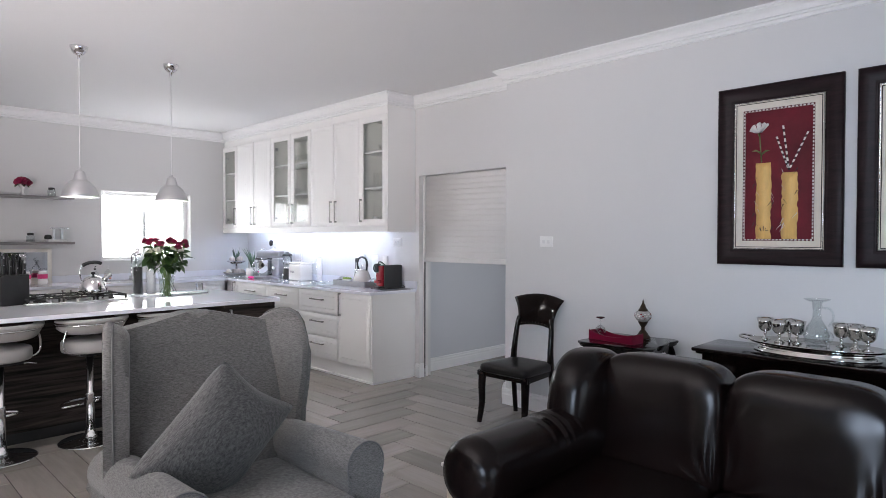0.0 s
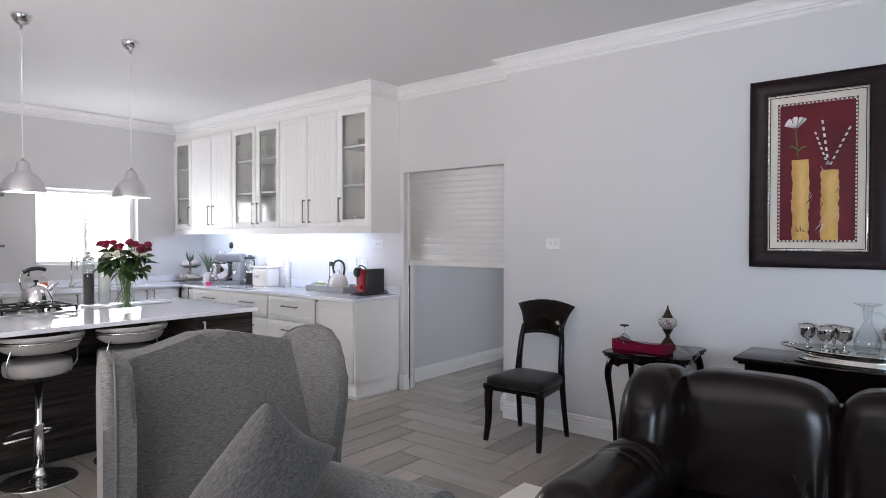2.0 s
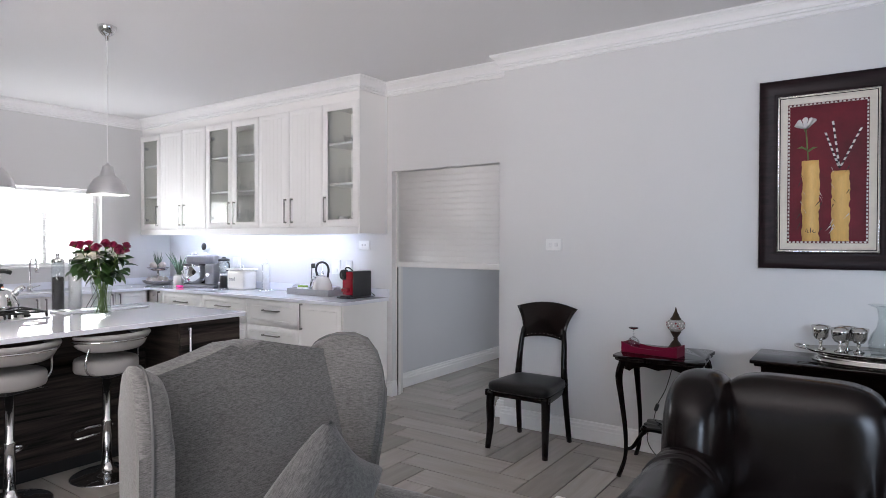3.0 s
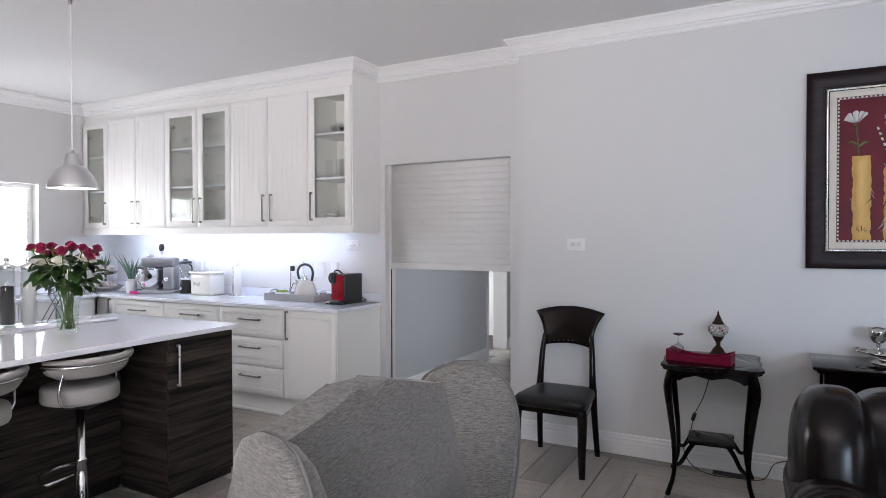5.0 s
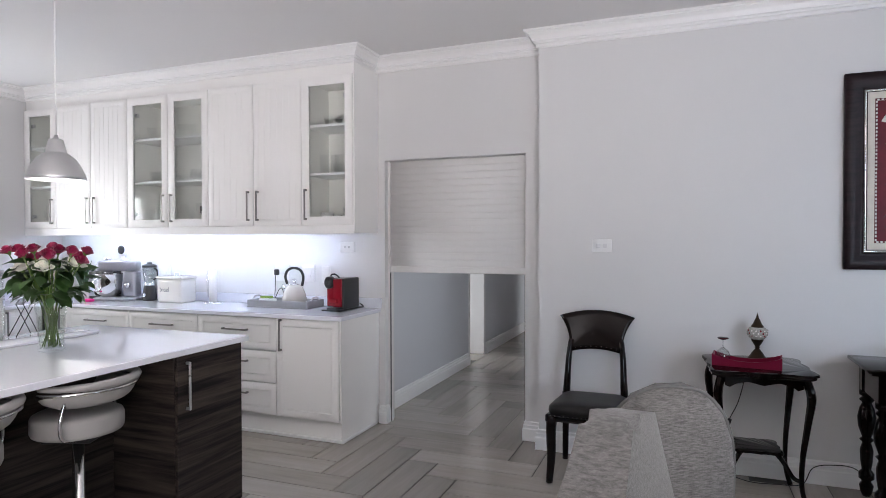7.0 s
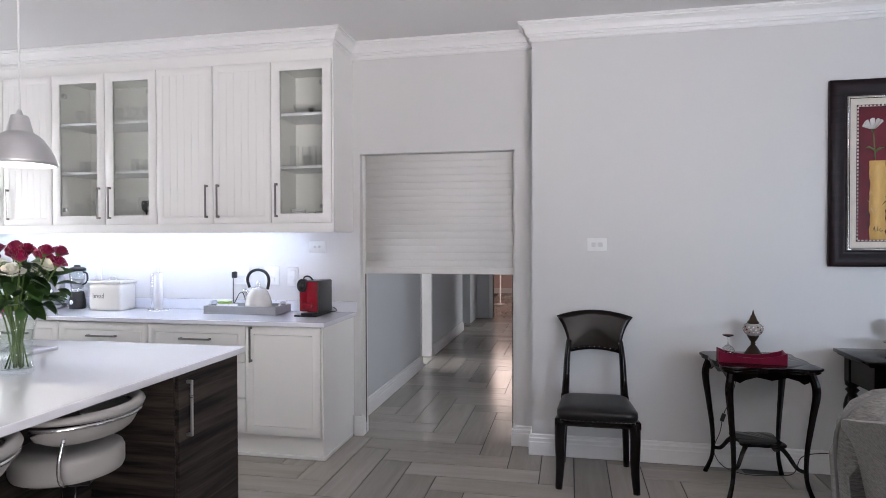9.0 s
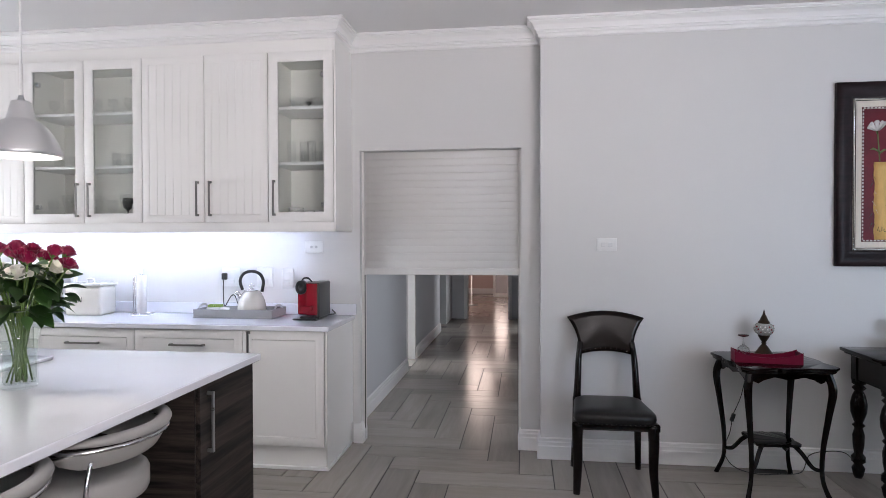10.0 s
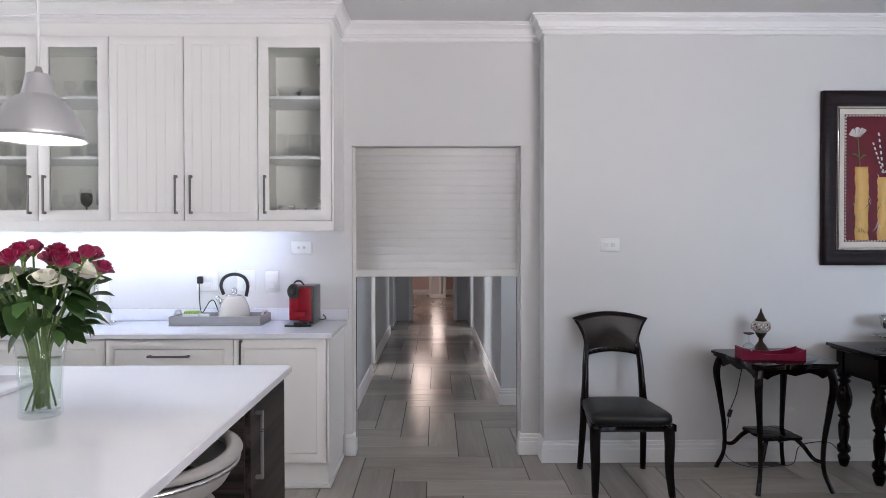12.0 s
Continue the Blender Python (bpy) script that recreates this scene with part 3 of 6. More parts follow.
def base_unit(x0, x1, kind):
    w = x1 - x0
    lab = {"door": "cream base cabinet with one door", "drawers": "cream base cabinet with three drawers", "corner": "cream corner base cabinet"}[kind]
    u = thing("base_cabinet", pose(x0, 3.745, 0), lab, "cabinet", "base cabinets")
    part("carcass", boxes((0.0015, w - 0.0015, 0.034, 0.585, 0.155, 0.880)), CABINET, u)
    part("plinth", boxes((0, w, 0.045, 0.075, 0.0, 0.150)), CABINET, u, "cream plinth board")
    if kind == "drawers":
        for z0, z1, hz in ((0.158, 0.392, 0.30), (0.396, 0.632, 0.54), (0.636, 0.880, 0.775)):
            d = panel_front("drawer", u, 0.003, w - 0.006, z0 + 0.001, z1 - 0.001, "cream drawer front with a sunk field")
            bar_handle(0.235, d, (w / 2, 0, hz + 0.01), False)
    else:
        d = panel_front("door", u, 0.003, w - 0.006, 0.158, 0.880, "cream door with a sunk field")
        bar_handle(0.235, d, (0.045 if kind == "door" else w - 0.05, 0, 0.76))
    return u


base_unit(BX[1], BX[0], "door")
for a, b in ((2, 1), (3, 2), (4, 3)):
    base_unit(BX[a], BX[b], "drawers")
base_unit(BX[5], BX[4], "corner")
structure("base_end_panel", boxes((-4.689, -4.675, 3.752, 4.333, 0.150, 0.884), (-4.689, -4.685, 3.775, 4.333, 0.0, 0.149), bevel=0.001), CABINET, "cream end panel of the base cabinets", "panel")
structure("plinth_bead", boxes((-7.7, -4.672, 3.772, 3.788, 0, 0.022), (-4.684, -4.672, 3.789, 4.30, 0, 0.022), bevel=0.003), TRIM, "white bead along the plinth", "trim")

# west run under the window
for k, y0 in enumerate((0.0, 0.75, 1.5, 2.25, 3.0)):
    u = thing("base_cabinet", pose(-7.66, y0, 0, 0, 0, 90), "cream base cabinet under the window", "cabinet", "base cabinets")
    w = 0.748 if y0 < 3 else 0.70
    part("carcass", boxes((0.0015, w - 0.0015, 0.034, 0.585, 0.155, 0.880)), CABINET, u)
    part("plinth", boxes((0, w, 0.045, 0.075, 0, 0.150)), CABINET, u)
    for half in (0, 1):
        d = panel_front("door", u, half * w / 2 + 0.002, w / 2 - 0.004, 0.158, 0.880, "cream door with a sunk field")
        bar_handle(0.235, d, (w / 2 + (0.04 if half else -0.04), 0, 0.75))
bm = boxes((-8.248, -4.655, 3.722, 4.333, 0.885, 0.915), (-8.248, -7.635, -0.02, 3.7215, 0.885, 0.915), bevel=0.003)
structure("worktop", bm, STONE, "white quartz worktop along two walls", "worktop")
structure("upstand", boxes((-8.235, -4.645, 4.315, 4.333, 0.916, 0.995), (-8.248, -8.232, -0.02, 4.333, 0.916, 0.995), bevel=0.002), STONE, "low white quartz upstand", "trim")

# ---- island ----
island = thing("kitchen_island", pose(-5.27, 1.5, 0), "dark striped wood kitchen island with a white quartz top", "kitchen island")
part("worktop", boxes((-0.62, 0.62, -1.25, 1.235, 0.905, 0.935), bevel=0.003), STONE, island, "glossy white quartz top")
part("body", boxes((-0.60, 0.18, -1.22, 0.738, 0.08, 0.904), bevel=0.001), ISLAND_WOOD, island, "dark striped veneer body")
part("end_unit", boxes((-0.60, 0.575, 0.760, 1.205, 0.002, 0.904), bevel=0.001), ISLAND_WOOD, island, "dark striped end cupboard")
part("side_panel", boxes((0.1805, 0.575, 0.7395, 0.7595, 0.002, 0.904), bevel=0.001), ISLAND_WOOD_ACROSS, island, "dark striped side panel")
part("plinth", boxes((-0.57, 0.16, -1.20, 0.735, 0, 0.079)), BLACK, island)

# ---- living room ----


def winged_chair():
    c = thing("wing_armchair", pose(-2.13, 1.09, 0, 0, 0, -1.5), "grey woven wing armchair with rolled arms and dark piping", "armchair")
    top = [(-0.335, 1.088), (-0.27, 1.100), (-0.20, 1.112), (-0.13, 1.127), (-0.06, 1.144), (-0.01, 1.148), (0.05, 1.141), (0.12, 1.125), (0.20, 1.104), (0.28, 1.086), (0.335, 1.075)]
    bm = prism(bmesh.new(), [(-0.335, 0.36)] + top + [(0.335, 0.36)], -0.335, -0.245, "x", 0.03, 3)
    for v in bm.verts:
        v.co.x -= (v.co.z - 0.45) * 0.20 - 0.02 - 0.035 * (1 - min(1, abs(v.co.y) / 0.34) ** 2) * (v.co.x > -0.29) * max(0, min(1, (1.04 - v.co.z) / 0.15))
    part("backrest", bm, FABRIC, c)
    side = [(-0.40, 0.34), (-0.42, 0.70), (-0.445, 1.00), (-0.44, 1.08), (-0.41, 1.122), (-0.36, 1.145), (-0.30, 1.148), (-0.25, 1.130), (-0.215, 1.085), (-0.197, 1.02), (-0.192, 0.95), (-0.195, 0.87), (-0.205, 0.79), (-0.22, 0.70), (-0.225, 0.62), (-0.225, 0.34)]

    def inner(x, s):
        return 0.275 + (0.60 if s > 0 else 0.34) * (max(x, -0.42) + 0.36)

    def outer(x):
        return 0.368 + 0.30 * (max(x, -0.45) + 0.36)
    for s in (-1, 1):
        bm = prism(bmesh.new(), side, 0, 0.09, "y", 0.030, 4)
        for v in bm.verts:
            w = v.co.y / 0.09
            v.co.y = s * (inner(v.co.x, s) + (outer(v.co.x) - inner(v.co.x, s)) * w)
            v.co.z -= 0.05 * (1 - w) * max(0, min(1, (v.co.z - 0.95) / 0.15))
        wing = part("wing", bm, FABRIC, c)
        line = [(x, s * (0.38 * inner(x, s) + 0.62 * outer(x)), z - 0.019 * max(0, min(1, (z - 0.95) / 0.15))) for x, z in side[1:-1]]
        part("piping", tube(bmesh.new(), smooth_line(line, 3), 0.0042, 6), PIPING, wing, "dark corded piping")
        bm = bmesh.new()
        yc = 0.342 if s > 0 else -0.328
        out = [(yc + 0.088 * math.cos(a) * 0.95, 0.592 + 0.088 * math.sin(a)) for a in np.linspace(-0.6, math.pi + 0.6, 16)]
        out = out + [(yc - 0.062, 0.45), (yc - 0.062, 0.20), (yc + 0.062, 0.20), (yc + 0.062, 0.45)]
        prism(bm, out, -0.44, 0.315, "x", 0.015, 2)
        for v in bm.verts:
            v.co.z += (-0.030 + 0.060 * (v.co.x + 0.25)) * (v.co.z > 0.5)
        arm = part("arm", bm, FABRIC, c, "rolled arm with a scrolled front")
        pts = [(0.312, y, z + 0.0037 * (z > 0.5)) for y, z in out]
        part("piping", tube(bmesh.new(), pts, 0.004, 6, True), PIPING, arm, "dark corded piping")
    bm = cushion(bmesh.new(), (0.05, 0, 0.425), (0.70, 0.585, 0.17), 0.25, 0.22, 36, 14)
    seat = part("seat_cushion", bm, FABRIC, c)
    line = [(0.05 + 0.345 * math.copysign(abs(math.cos(a)) ** 0.22, math.cos(a)), 0.29 * math.copysign(abs(math.sin(a)) ** 0.22, math.sin(a)), 0.495) for a in np.linspace(0, 2 * math.pi, 49)[:-1]]
    part("piping", tube(bmesh.new(), line, 0.005, 6, True), PIPING, seat)
    part("seat_frame", boxes((-0.42, 0.36, -0.30, 0.30, 0.17, 0.34), bevel=0.02, seg=2), FABRIC, c)
    for x, y in ((0.31, 0.34), (0.31, -0.34), (-0.42, 0.32), (-0.42, -0.32)):
        part("leg", tube(bmesh.new(), [(x, y, 0.2), (x, y, 0.0)], (0.028, 0.018), 10), BLACK_WOOD, c, "short dark wooden leg")
    return c


winged_chair()
tilt = pose(0, 0, 0, 0, -70, 8) @ pose(0, 0, 0, 0, 0, 36)
bm = bmesh.new()
n = 28
grid = {}
for f in (-1, 1):
    for i in range(n + 1):
        for j in range(n + 1):
            u, v = 2 * i / n - 1, 2 * j / n - 1
            if f == 1 and (i in (0, n) or j in (0, n)):
                grid[f, i, j] = grid[-1, i, j]
                continue
            pinch = 1 - 0.13 * (1 - u * u) * v * v - 0.13 * (1 - v * v) * u * u - 0.05 * (u * v) ** 8
            h = 0.088 * ((1 - u * u) * (1 - v * v)) ** 0.5
            h += 0.006 * noise.noise((u * 2.2, v * 2.2, f))
            grid[f, i, j] = bm.verts.new((0.246 * u * pinch, 0.246 * v * pinch, f * (h + 0.004)))
for f in (-1, 1):
    for i in range(n):
        for j in range(n):
            bm.faces.new((grid[f, i, j], grid[f, i + 1, j], grid[f, i + 1, j + 1], grid[f, i, j + 1]))
pil = solid("throw_pillow", bm, PILLOW, pose(-2.165, 1.02, 0.71) @ tilt, "square grey woven scatter cushion leaning in the armchair", "cushion")


def leather_sofa():
    s = thing("leather_sofa", pose(-0.63, 2.3, 0), "dark brown leather three-seat sofa with bulging cushions", "sofa")
    part("base", boxes((-0.98, 0.98, -0.52, 0.55, 0.05, 0.30), bevel=0.03, seg=2), LEATHER, s)
    lean = pose(0, 0, 0, -5, 0, 0)
    for k, x in enumerate((-0.567, 0.0, 0.567)):
        bm = cushion(bmesh.new(), (x, 0.325, 0.625), (0.585, 0.30, 0.60), 0.46, 0.36, 112, 64, lean)
        for v in bm.verts:
            w = v.co
            if w.y < 0.35:
                w.y += 0.012 * noise.noise((w.x * 7, w.z * 5, k))
                for sx in (-1, 1):
                    dx, dz = (w.x - x) * sx - 0.27, w.z - 0.44
                    r, a = math.hypot(dx, dz), math.atan2(dz, -dx)
                    w.y += 0.0065 * math.exp(-((r - 0.09) / 0.085) ** 2) * math.sin(15 * a + 4 * noise.noise((w.x * 6, w.z * 6, k + sx)))
        part("back_cushion", bm, LEATHER, s)
        bm = cushion(bmesh.new(), (x, -0.17, 0.37), (0.575, 0.74, 0.22), 0.3, 0.3, 40, 18)
        for v in bm.verts:
            v.co.z += 0.008 * noise.noise((v.co.x * 6, v.co.y * 6, k + 7.0))
        part("seat_cushion", bm, LEATHER, s)
    part("back", boxes((-0.97, 0.97, 0.36, 0.55, 0.25, 0.80), bevel=0.05, seg=3), LEATHER, s)
    for sd in (-1, 1):
        bm = cushion(bmesh.new(), (sd * 0.905, 0.25, 0.65), (0.265, 0.52, 0.56), 0.72, 0.75, 40, 28, pose(0, 0, 0, -10, 0, 0))
        for v in bm.verts:
            v.co += Vector((0, 0, 0.006 * noise.noise(v.co * 9)))
        part("side_wing", bm, LEATHER, s, "bulging leather side of the back")
        ys = [-0.665, -0.66, -0.645, -0.615] + list(np.linspace(-0.575, 0.36, 96))
        rs = [0.03, 0.075, 0.108, 0.128] + [0.136] * 96
        pts, radii = [], []
        for y, r in zip(ys, rs):
            crease = (0.005 * math.sin(y * 88) + 0.003 * math.sin(y * 141)) * math.exp(-((y + 0.09) / 0.10) ** 2)
            pts.append((sd * (0.905 + 0.012 * math.sin(y * 3)), y, 0.558 - 0.02 * (y + 0.3)))
            radii.append(r + crease)
        bm = tube(bmesh.new(), pts, radii, 28)
        for v in bm.verts:
            v.co += 0.004 * Vector((0, 0, noise.noise(v.co * 8)))
        arm = part("arm", bm, LEATHER, s, "padded leather arm, creased near the back")
        part("arm_panel", boxes((min(sd * 0.82, sd * 1.0), max(sd * 0.82, sd * 1.0), -0.57, 0.50, 0.06, 0.50), bevel=0.05, seg=3), LEATHER, s)
    for x in (-0.95, 0.95):
        for y in (-0.42, 0.45):
            part("leg", tube(bmesh.new(), [(x, y, 0.06), (x, y, 0)], (0.03, 0.025), 10), BLACK_WOOD, s)
    return s


leather_sofa()

# small white carved table in the corner between the seats
IVORY = surf("ivory_paint", (0.74, 0.71, 0.65), 0.45, var=0.06, scale=14, bump=0.1, bump_scale=60)
BEIGE = surf("beige_limed_wood", (0.55, 0.46, 0.35), 0.5, var=0.1, scale=10, stretch=(6, 6, 1), bump=0.1, bump_scale=50)
ct = thing("corner_table", pose(-1.92, 2.215, 0), "small ivory carved table between the sofa and armchair", "side table")
part("tabletop", boxes((-0.15, 0.15, -0.13, 0.13, 0.345, 0.365), bevel=0.006, seg=2), IVORY, ct, "ivory top")
ap = part("apron", boxes((-0.13, 0.13, -0.11, 0.11, 0.26, 0.344), bevel=0.004), IVORY, ct, "carved ivory apron")
for k in range(4):
    bm = lathe(bmesh.new(), [(0, -0.03), (0.02, -0.024), (0.026, 0), (0.02, 0.024), (0, 0.03)], 10)
    ob = part("scroll", bm, IVORY, ap)
    ob.location = (-0.13, -0.09 + 0.06 * k, 0.302)
for k in range(4):
    bm = lathe(bmesh.new(), [(0, -0.03), (0.02, -0.024), (0.026, 0), (0.02, 0.024), (0, 0.03)], 10)
    ob = part("scroll", bm, IVORY, ap)
    ob.location = (-0.10 + 0.068 * k, -0.11, 0.302)
for x in (-0.11, 0.11):
    for y in (-0.09, 0.09):
        part("leg", boxes((x - 0.02, x + 0.02, y - 0.02, y + 0.02, 0, 0.26), bevel=0.003), BEIGE, ct, "beige leg")


def dining_chair():
    c = thing("dining_chair", pose(-2.945, 3.84, 0), "black lacquered dining chair with a leather seat by the wall", "chair")
    # feet: front at y -0.22, back at y +0.22
    for sx in (-1, 1):
        part("front_leg", tube(bmesh.new(), smooth_line([(sx * 0.208, -0.190, 0.40), (sx * 0.212, -0.198, 0.30), (sx * 0.210, -0.20, 0.15), (sx * 0.218, -0.222, 0.0)], 5), (0.034, 0.029, 0.020), 8), BLACK_WOOD, c, "tapering sabre leg")
        part("back_leg", tube(bmesh.new(), smooth_line([(sx * 0.185, 0.165, 0.46), (sx * 0.19, 0.18, 0.28), (sx * 0.20, 0.22, 0.0)], 6), (0.025, 0.019), 8), BLACK_WOOD, c)
        post = smooth_line([(sx * 0.185, 0.165, 0.42), (sx * 0.178, 0.172, 0.55), (sx * 0.172, 0.19, 0.68), (sx * 0.164, 0.203, 0.76), (sx * 0.160, 0.215, 0.80)], 5)
        part("back_post", tube(bmesh.new(), post, (0.032, 0.026, 0.023, 0.021), 8, flat=0.8), BLACK_WOOD, c)
    # curved crest, wider at the top, bowed away from the sitter
    bm = bmesh.new()
    nx, nz = 18, 8
    rows = {}
    for f in (0, 1):
        for i in range(nx + 1):
            for j in range(nz + 1):
                u, v = 2 * i / nx - 1, j / nz
                half = 0.166 + 0.012 * v + 0.062 * max(0, v - 0.25) ** 2 / 0.5625
                low = 0.722 + 0.022 * (1 - u * u)
                high = 0.952 + 0.040 * (1 - u * u)
                x, zz = u * half, low + (high - low) * v
                y = 0.195 + 0.055 * v - 0.0 + 0.022 * (1 - u * u) + 0.022 * f
                rows[f, i, j] = bm.verts.new((x, y, zz))
    for f in (0, 1):
        for i in range(nx):
            for j in range(nz):
                bm.faces.new((rows[f, i, j], rows[f, i + 1, j], rows[f, i + 1, j + 1], rows[f, i, j + 1]))
    edge = [(i, 0) for i in range(nx)] + [(nx, j) for j in range(nz)] + [(i, nz) for i in range(nx, 0, -1)] + [(0, j) for j in range(nz, 0, -1)]
    for a, b in zip(edge, edge[1:] + edge[:1]):
        bm.faces.new((rows[(0,) + a], rows[(0,) + b], rows[(1,) + b], rows[(1,) + a]))
    crest = part("crest", bm, BLACK_WOOD, c, "glossy curved crest board")
    stud = mesh_of("stud", lathe(bmesh.new(), [(0.0045, 0), (0.0035, 0.003), (0, 0.004)], 8), SILVER)
    for k in range(9):
        u = -0.82 + 1.64 * k / 8
        ob = new("stud", stud)
        ob.parent = crest
        ob.matrix_basis = pose(u * 0.158, 0.198 + 0.022 * (1 - u * u), 0.739 + 0.022 * (1 - u * u), 90)
    bm = prism(bmesh.new(), [(-0.205, -0.20), (0.205, -0.20), (0.242, -0.22), (0.19, 0.19), (-0.19, 0.19), (-0.242, -0.22)], 0.365, 0.41, "z", 0.006, 2)
    part("seat_rail", bm, BLACK_WOOD, c)
    bm = cushion(bmesh.new(), (0, -0.015, 0.432), (0.475, 0.44, 0.092), 0.5, 0.26, 32, 14)
    for v in bm.verts:
        v.co.x *= 1.0 - 0.16 * (v.co.y + 0.22) / 0.42
    seat = part("seat", bm, SEAT_LEATHER, c, "padded black leather seat")
    dull_stud = mesh_of("stud", lathe(bmesh.new(), [(0.0035, 0), (0.0025, 0.002), (0, 0.003)], 8), HANDLE_STEEL)
    for k in range(17):
        ob = new("stud", dull_stud)
        ob.parent = seat
        ob.matrix_basis = pose(-0.208 + 0.026 * k, -0.2345, 0.408, 90)
    return c


dining_chair()


def occasional_table():
    t = thing("side_table", pose(-2.03, 3.865, 0, 0, 0, 4), "black lacquered side table with a scalloped top and shelf", "side table")

    def scallop(half, depth, n=72):
        out = []
        for k in range(n):
            a = 2 * math.pi * k / n
            r = half / max(abs(math.cos(a)), abs(math.sin(a)))
            near = abs(math.cos(2 * a))
            r = min(r, half * 1.32)
            r *= 1 - depth * (0.5 + 0.5 * math.cos(8 * a + math.pi)) * near - 0.02 * math.cos(16 * a)
            out.append((r * math.cos(a), r * math.sin(a)))
        return out
    bm = prism(bmesh.new(), scallop(0.265, 0.09), 0.732, 0.748, "z", 0.004, 2)
    top = part("tabletop", bm, BLACK_WOOD, t, "scalloped polished top")
    bm = prism(bmesh.new(), scallop(0.255, 0.09), 0.716, 0.7315, "z", 0.004, 2)
    part("edge_moulding", bm, BLACK_WOOD, top)
    for s in range(4):
        a = math.radians(90 * s)
        rot = Matrix.Rotation(a, 4, "Z")
        arch = [(-0.19, 0.716), (-0.19, 0.665), (-0.165, 0.655), (-0.14, 0.675), (-0.08, 0.692), (-0.04, 0.682), (0, 0.672), (0.04, 0.682), (0.08, 0.692), (0.14, 0.675), (0.165, 0.655), (0.19, 0.665), (0.19, 0.716)]
        bm = prism(bmesh.new(), arch, -0.218, -0.200, "y", 0.002, 1)
        bmesh.ops.transform(bm, matrix=rot, verts=bm.verts)
        part("apron", bm, BLACK_WOOD, t)
        d = Vector((1, 1, 0)).normalized()
        line = [d * 0.292 + Vector((0, 0, 0.715)), d * 0.318 + Vector((0, 0, 0.62)), d * 0.300 + Vector((0, 0, 0.48)), d * 0.272 + Vector((0, 0, 0.28)), d * 0.272 + Vector((0, 0, 0.12)), d * 0.318 + Vector((0, 0, 0.0))]
        bm = tube(bmesh.new(), smooth_line(line, 6), (0.022, 0.023, 0.018, 0.014, 0.012, 0.014), 8)
        bmesh.ops.transform(bm, matrix=rot, verts=bm.verts)
        part("leg", bm, BLACK_WOOD, t, "slender curved leg")
        line = [d * 0.268 + Vector((0, 0, 0.165)), d * 0.22 + Vector((0, 0, 0.175)), d * 0.17 + Vector((0, 0, 0.235)), d * 0.13 + Vector((0, 0, 0.272))]
        bm = tube(bmesh.new(), smooth_line(line, 5), (0.011, 0.012, 0.014), 8)
        bmesh.ops.transform(bm, matrix=rot, verts=bm.verts)
        part("shelf_bracket", bm, BLACK_WOOD, t)
    bm = prism(bmesh.new(), scallop(0.125, 0.12), 0.272, 0.288, "z", 0.004, 2)
    part("shelf", bm, BLACK_WOOD, t, "small scalloped lower shelf")
    return t


occasional_table()
TT = 0.7485
box_ob = thing("gift_box", pose(-2.085, 3.79, TT, 0, 0, -7), "deep red lacquered tray box with dipped sides", "tray")
dip = [(-0.175, 0), (0.175, 0), (0.175, 0.066), (0.15, 0.056), (0.10, 0.040), (0.05, 0.034), (0, 0.032), (-0.05, 0.034), (-0.10, 0.040), (-0.15, 0.056), (-0.175, 0.066)]
part("front_side", prism(bmesh.new(), dip, -0.065, -0.057, "y", 0.0015, 1), RED, box_ob)
part("back_side", prism(bmesh.new(), dip, 0.057, 0.065, "y", 0.0015, 1), RED, box_ob)
part("end_side", boxes((-0.175, -0.167, -0.057, 0.057, 0, 0.060)), RED, box_ob)
part("end_side", boxes((0.167, 0.175, -0.057, 0.057, 0, 0.060)), RED, box_ob)
part("bottom", boxes((-0.167, 0.167, -0.057, 0.057, 0, 0.006)), RED, box_ob)
GLASSY = plain_glass("goblet_glass", (0.95, 0.965, 0.965), 0.05, 2.6)
SMOKE = surf("dark_red_enamel", (0.05, 0.01, 0.012), 0.2, var=0.1, scale=20)
wg = thing("wine_glass", pose(-2.205, 3.80, TT + 0.0065), "clear wine glass with a dark foot standing upside down", "glass")
part("bowl", lathe(bmesh.new(), [(0.030, 0), (0.036, 0.02), (0.038, 0.045), (0.030, 0.07), (0.012, 0.085), (0.005, 0.09), (0.003, 0.089), (0.010, 0.083), (0.028, 0.069), (0.036, 0.045), (0.034, 0.02), (0.0285, 0)], 24), GLASSY, wg)
part("stem", lathe(bmesh.new(), [(0.005, 0.089), (0.004, 0.12), (0.006, 0.132)], 12), GLASSY, wg)
part("foot", lathe(bmesh.new(), [(0.006, 0.131), (0.028, 0.138), (0.031, 0.141), (0.028, 0.145), (0, 0.147)], 24), SMOKE, wg, "dark foot")
lampm = thing("mosaic_lamp", pose(-2.007, 4.035, TT), "small mosaic glass table lamp on a bronze foot", "table lamp")
BRONZE = surf("dark_bronze", (0.045, 0.028, 0.018), 0.35, metal=0.8, var=0.2, scale=40, bump=0.1, bump_scale=120)
part("foot", lathe(bmesh.new(), [(0.052, 0), (0.052, 0.006), (0.040, 0.020), (0.028, 0.040), (0.016, 0.055), (0.011, 0.062), (0.016, 0.068), (0.011, 0.074), (0.022, 0.090), (0.032, 0.108), (0.034, 0.116), (0, 0.118)], 24), BRONZE, lampm, "turned bronze foot")
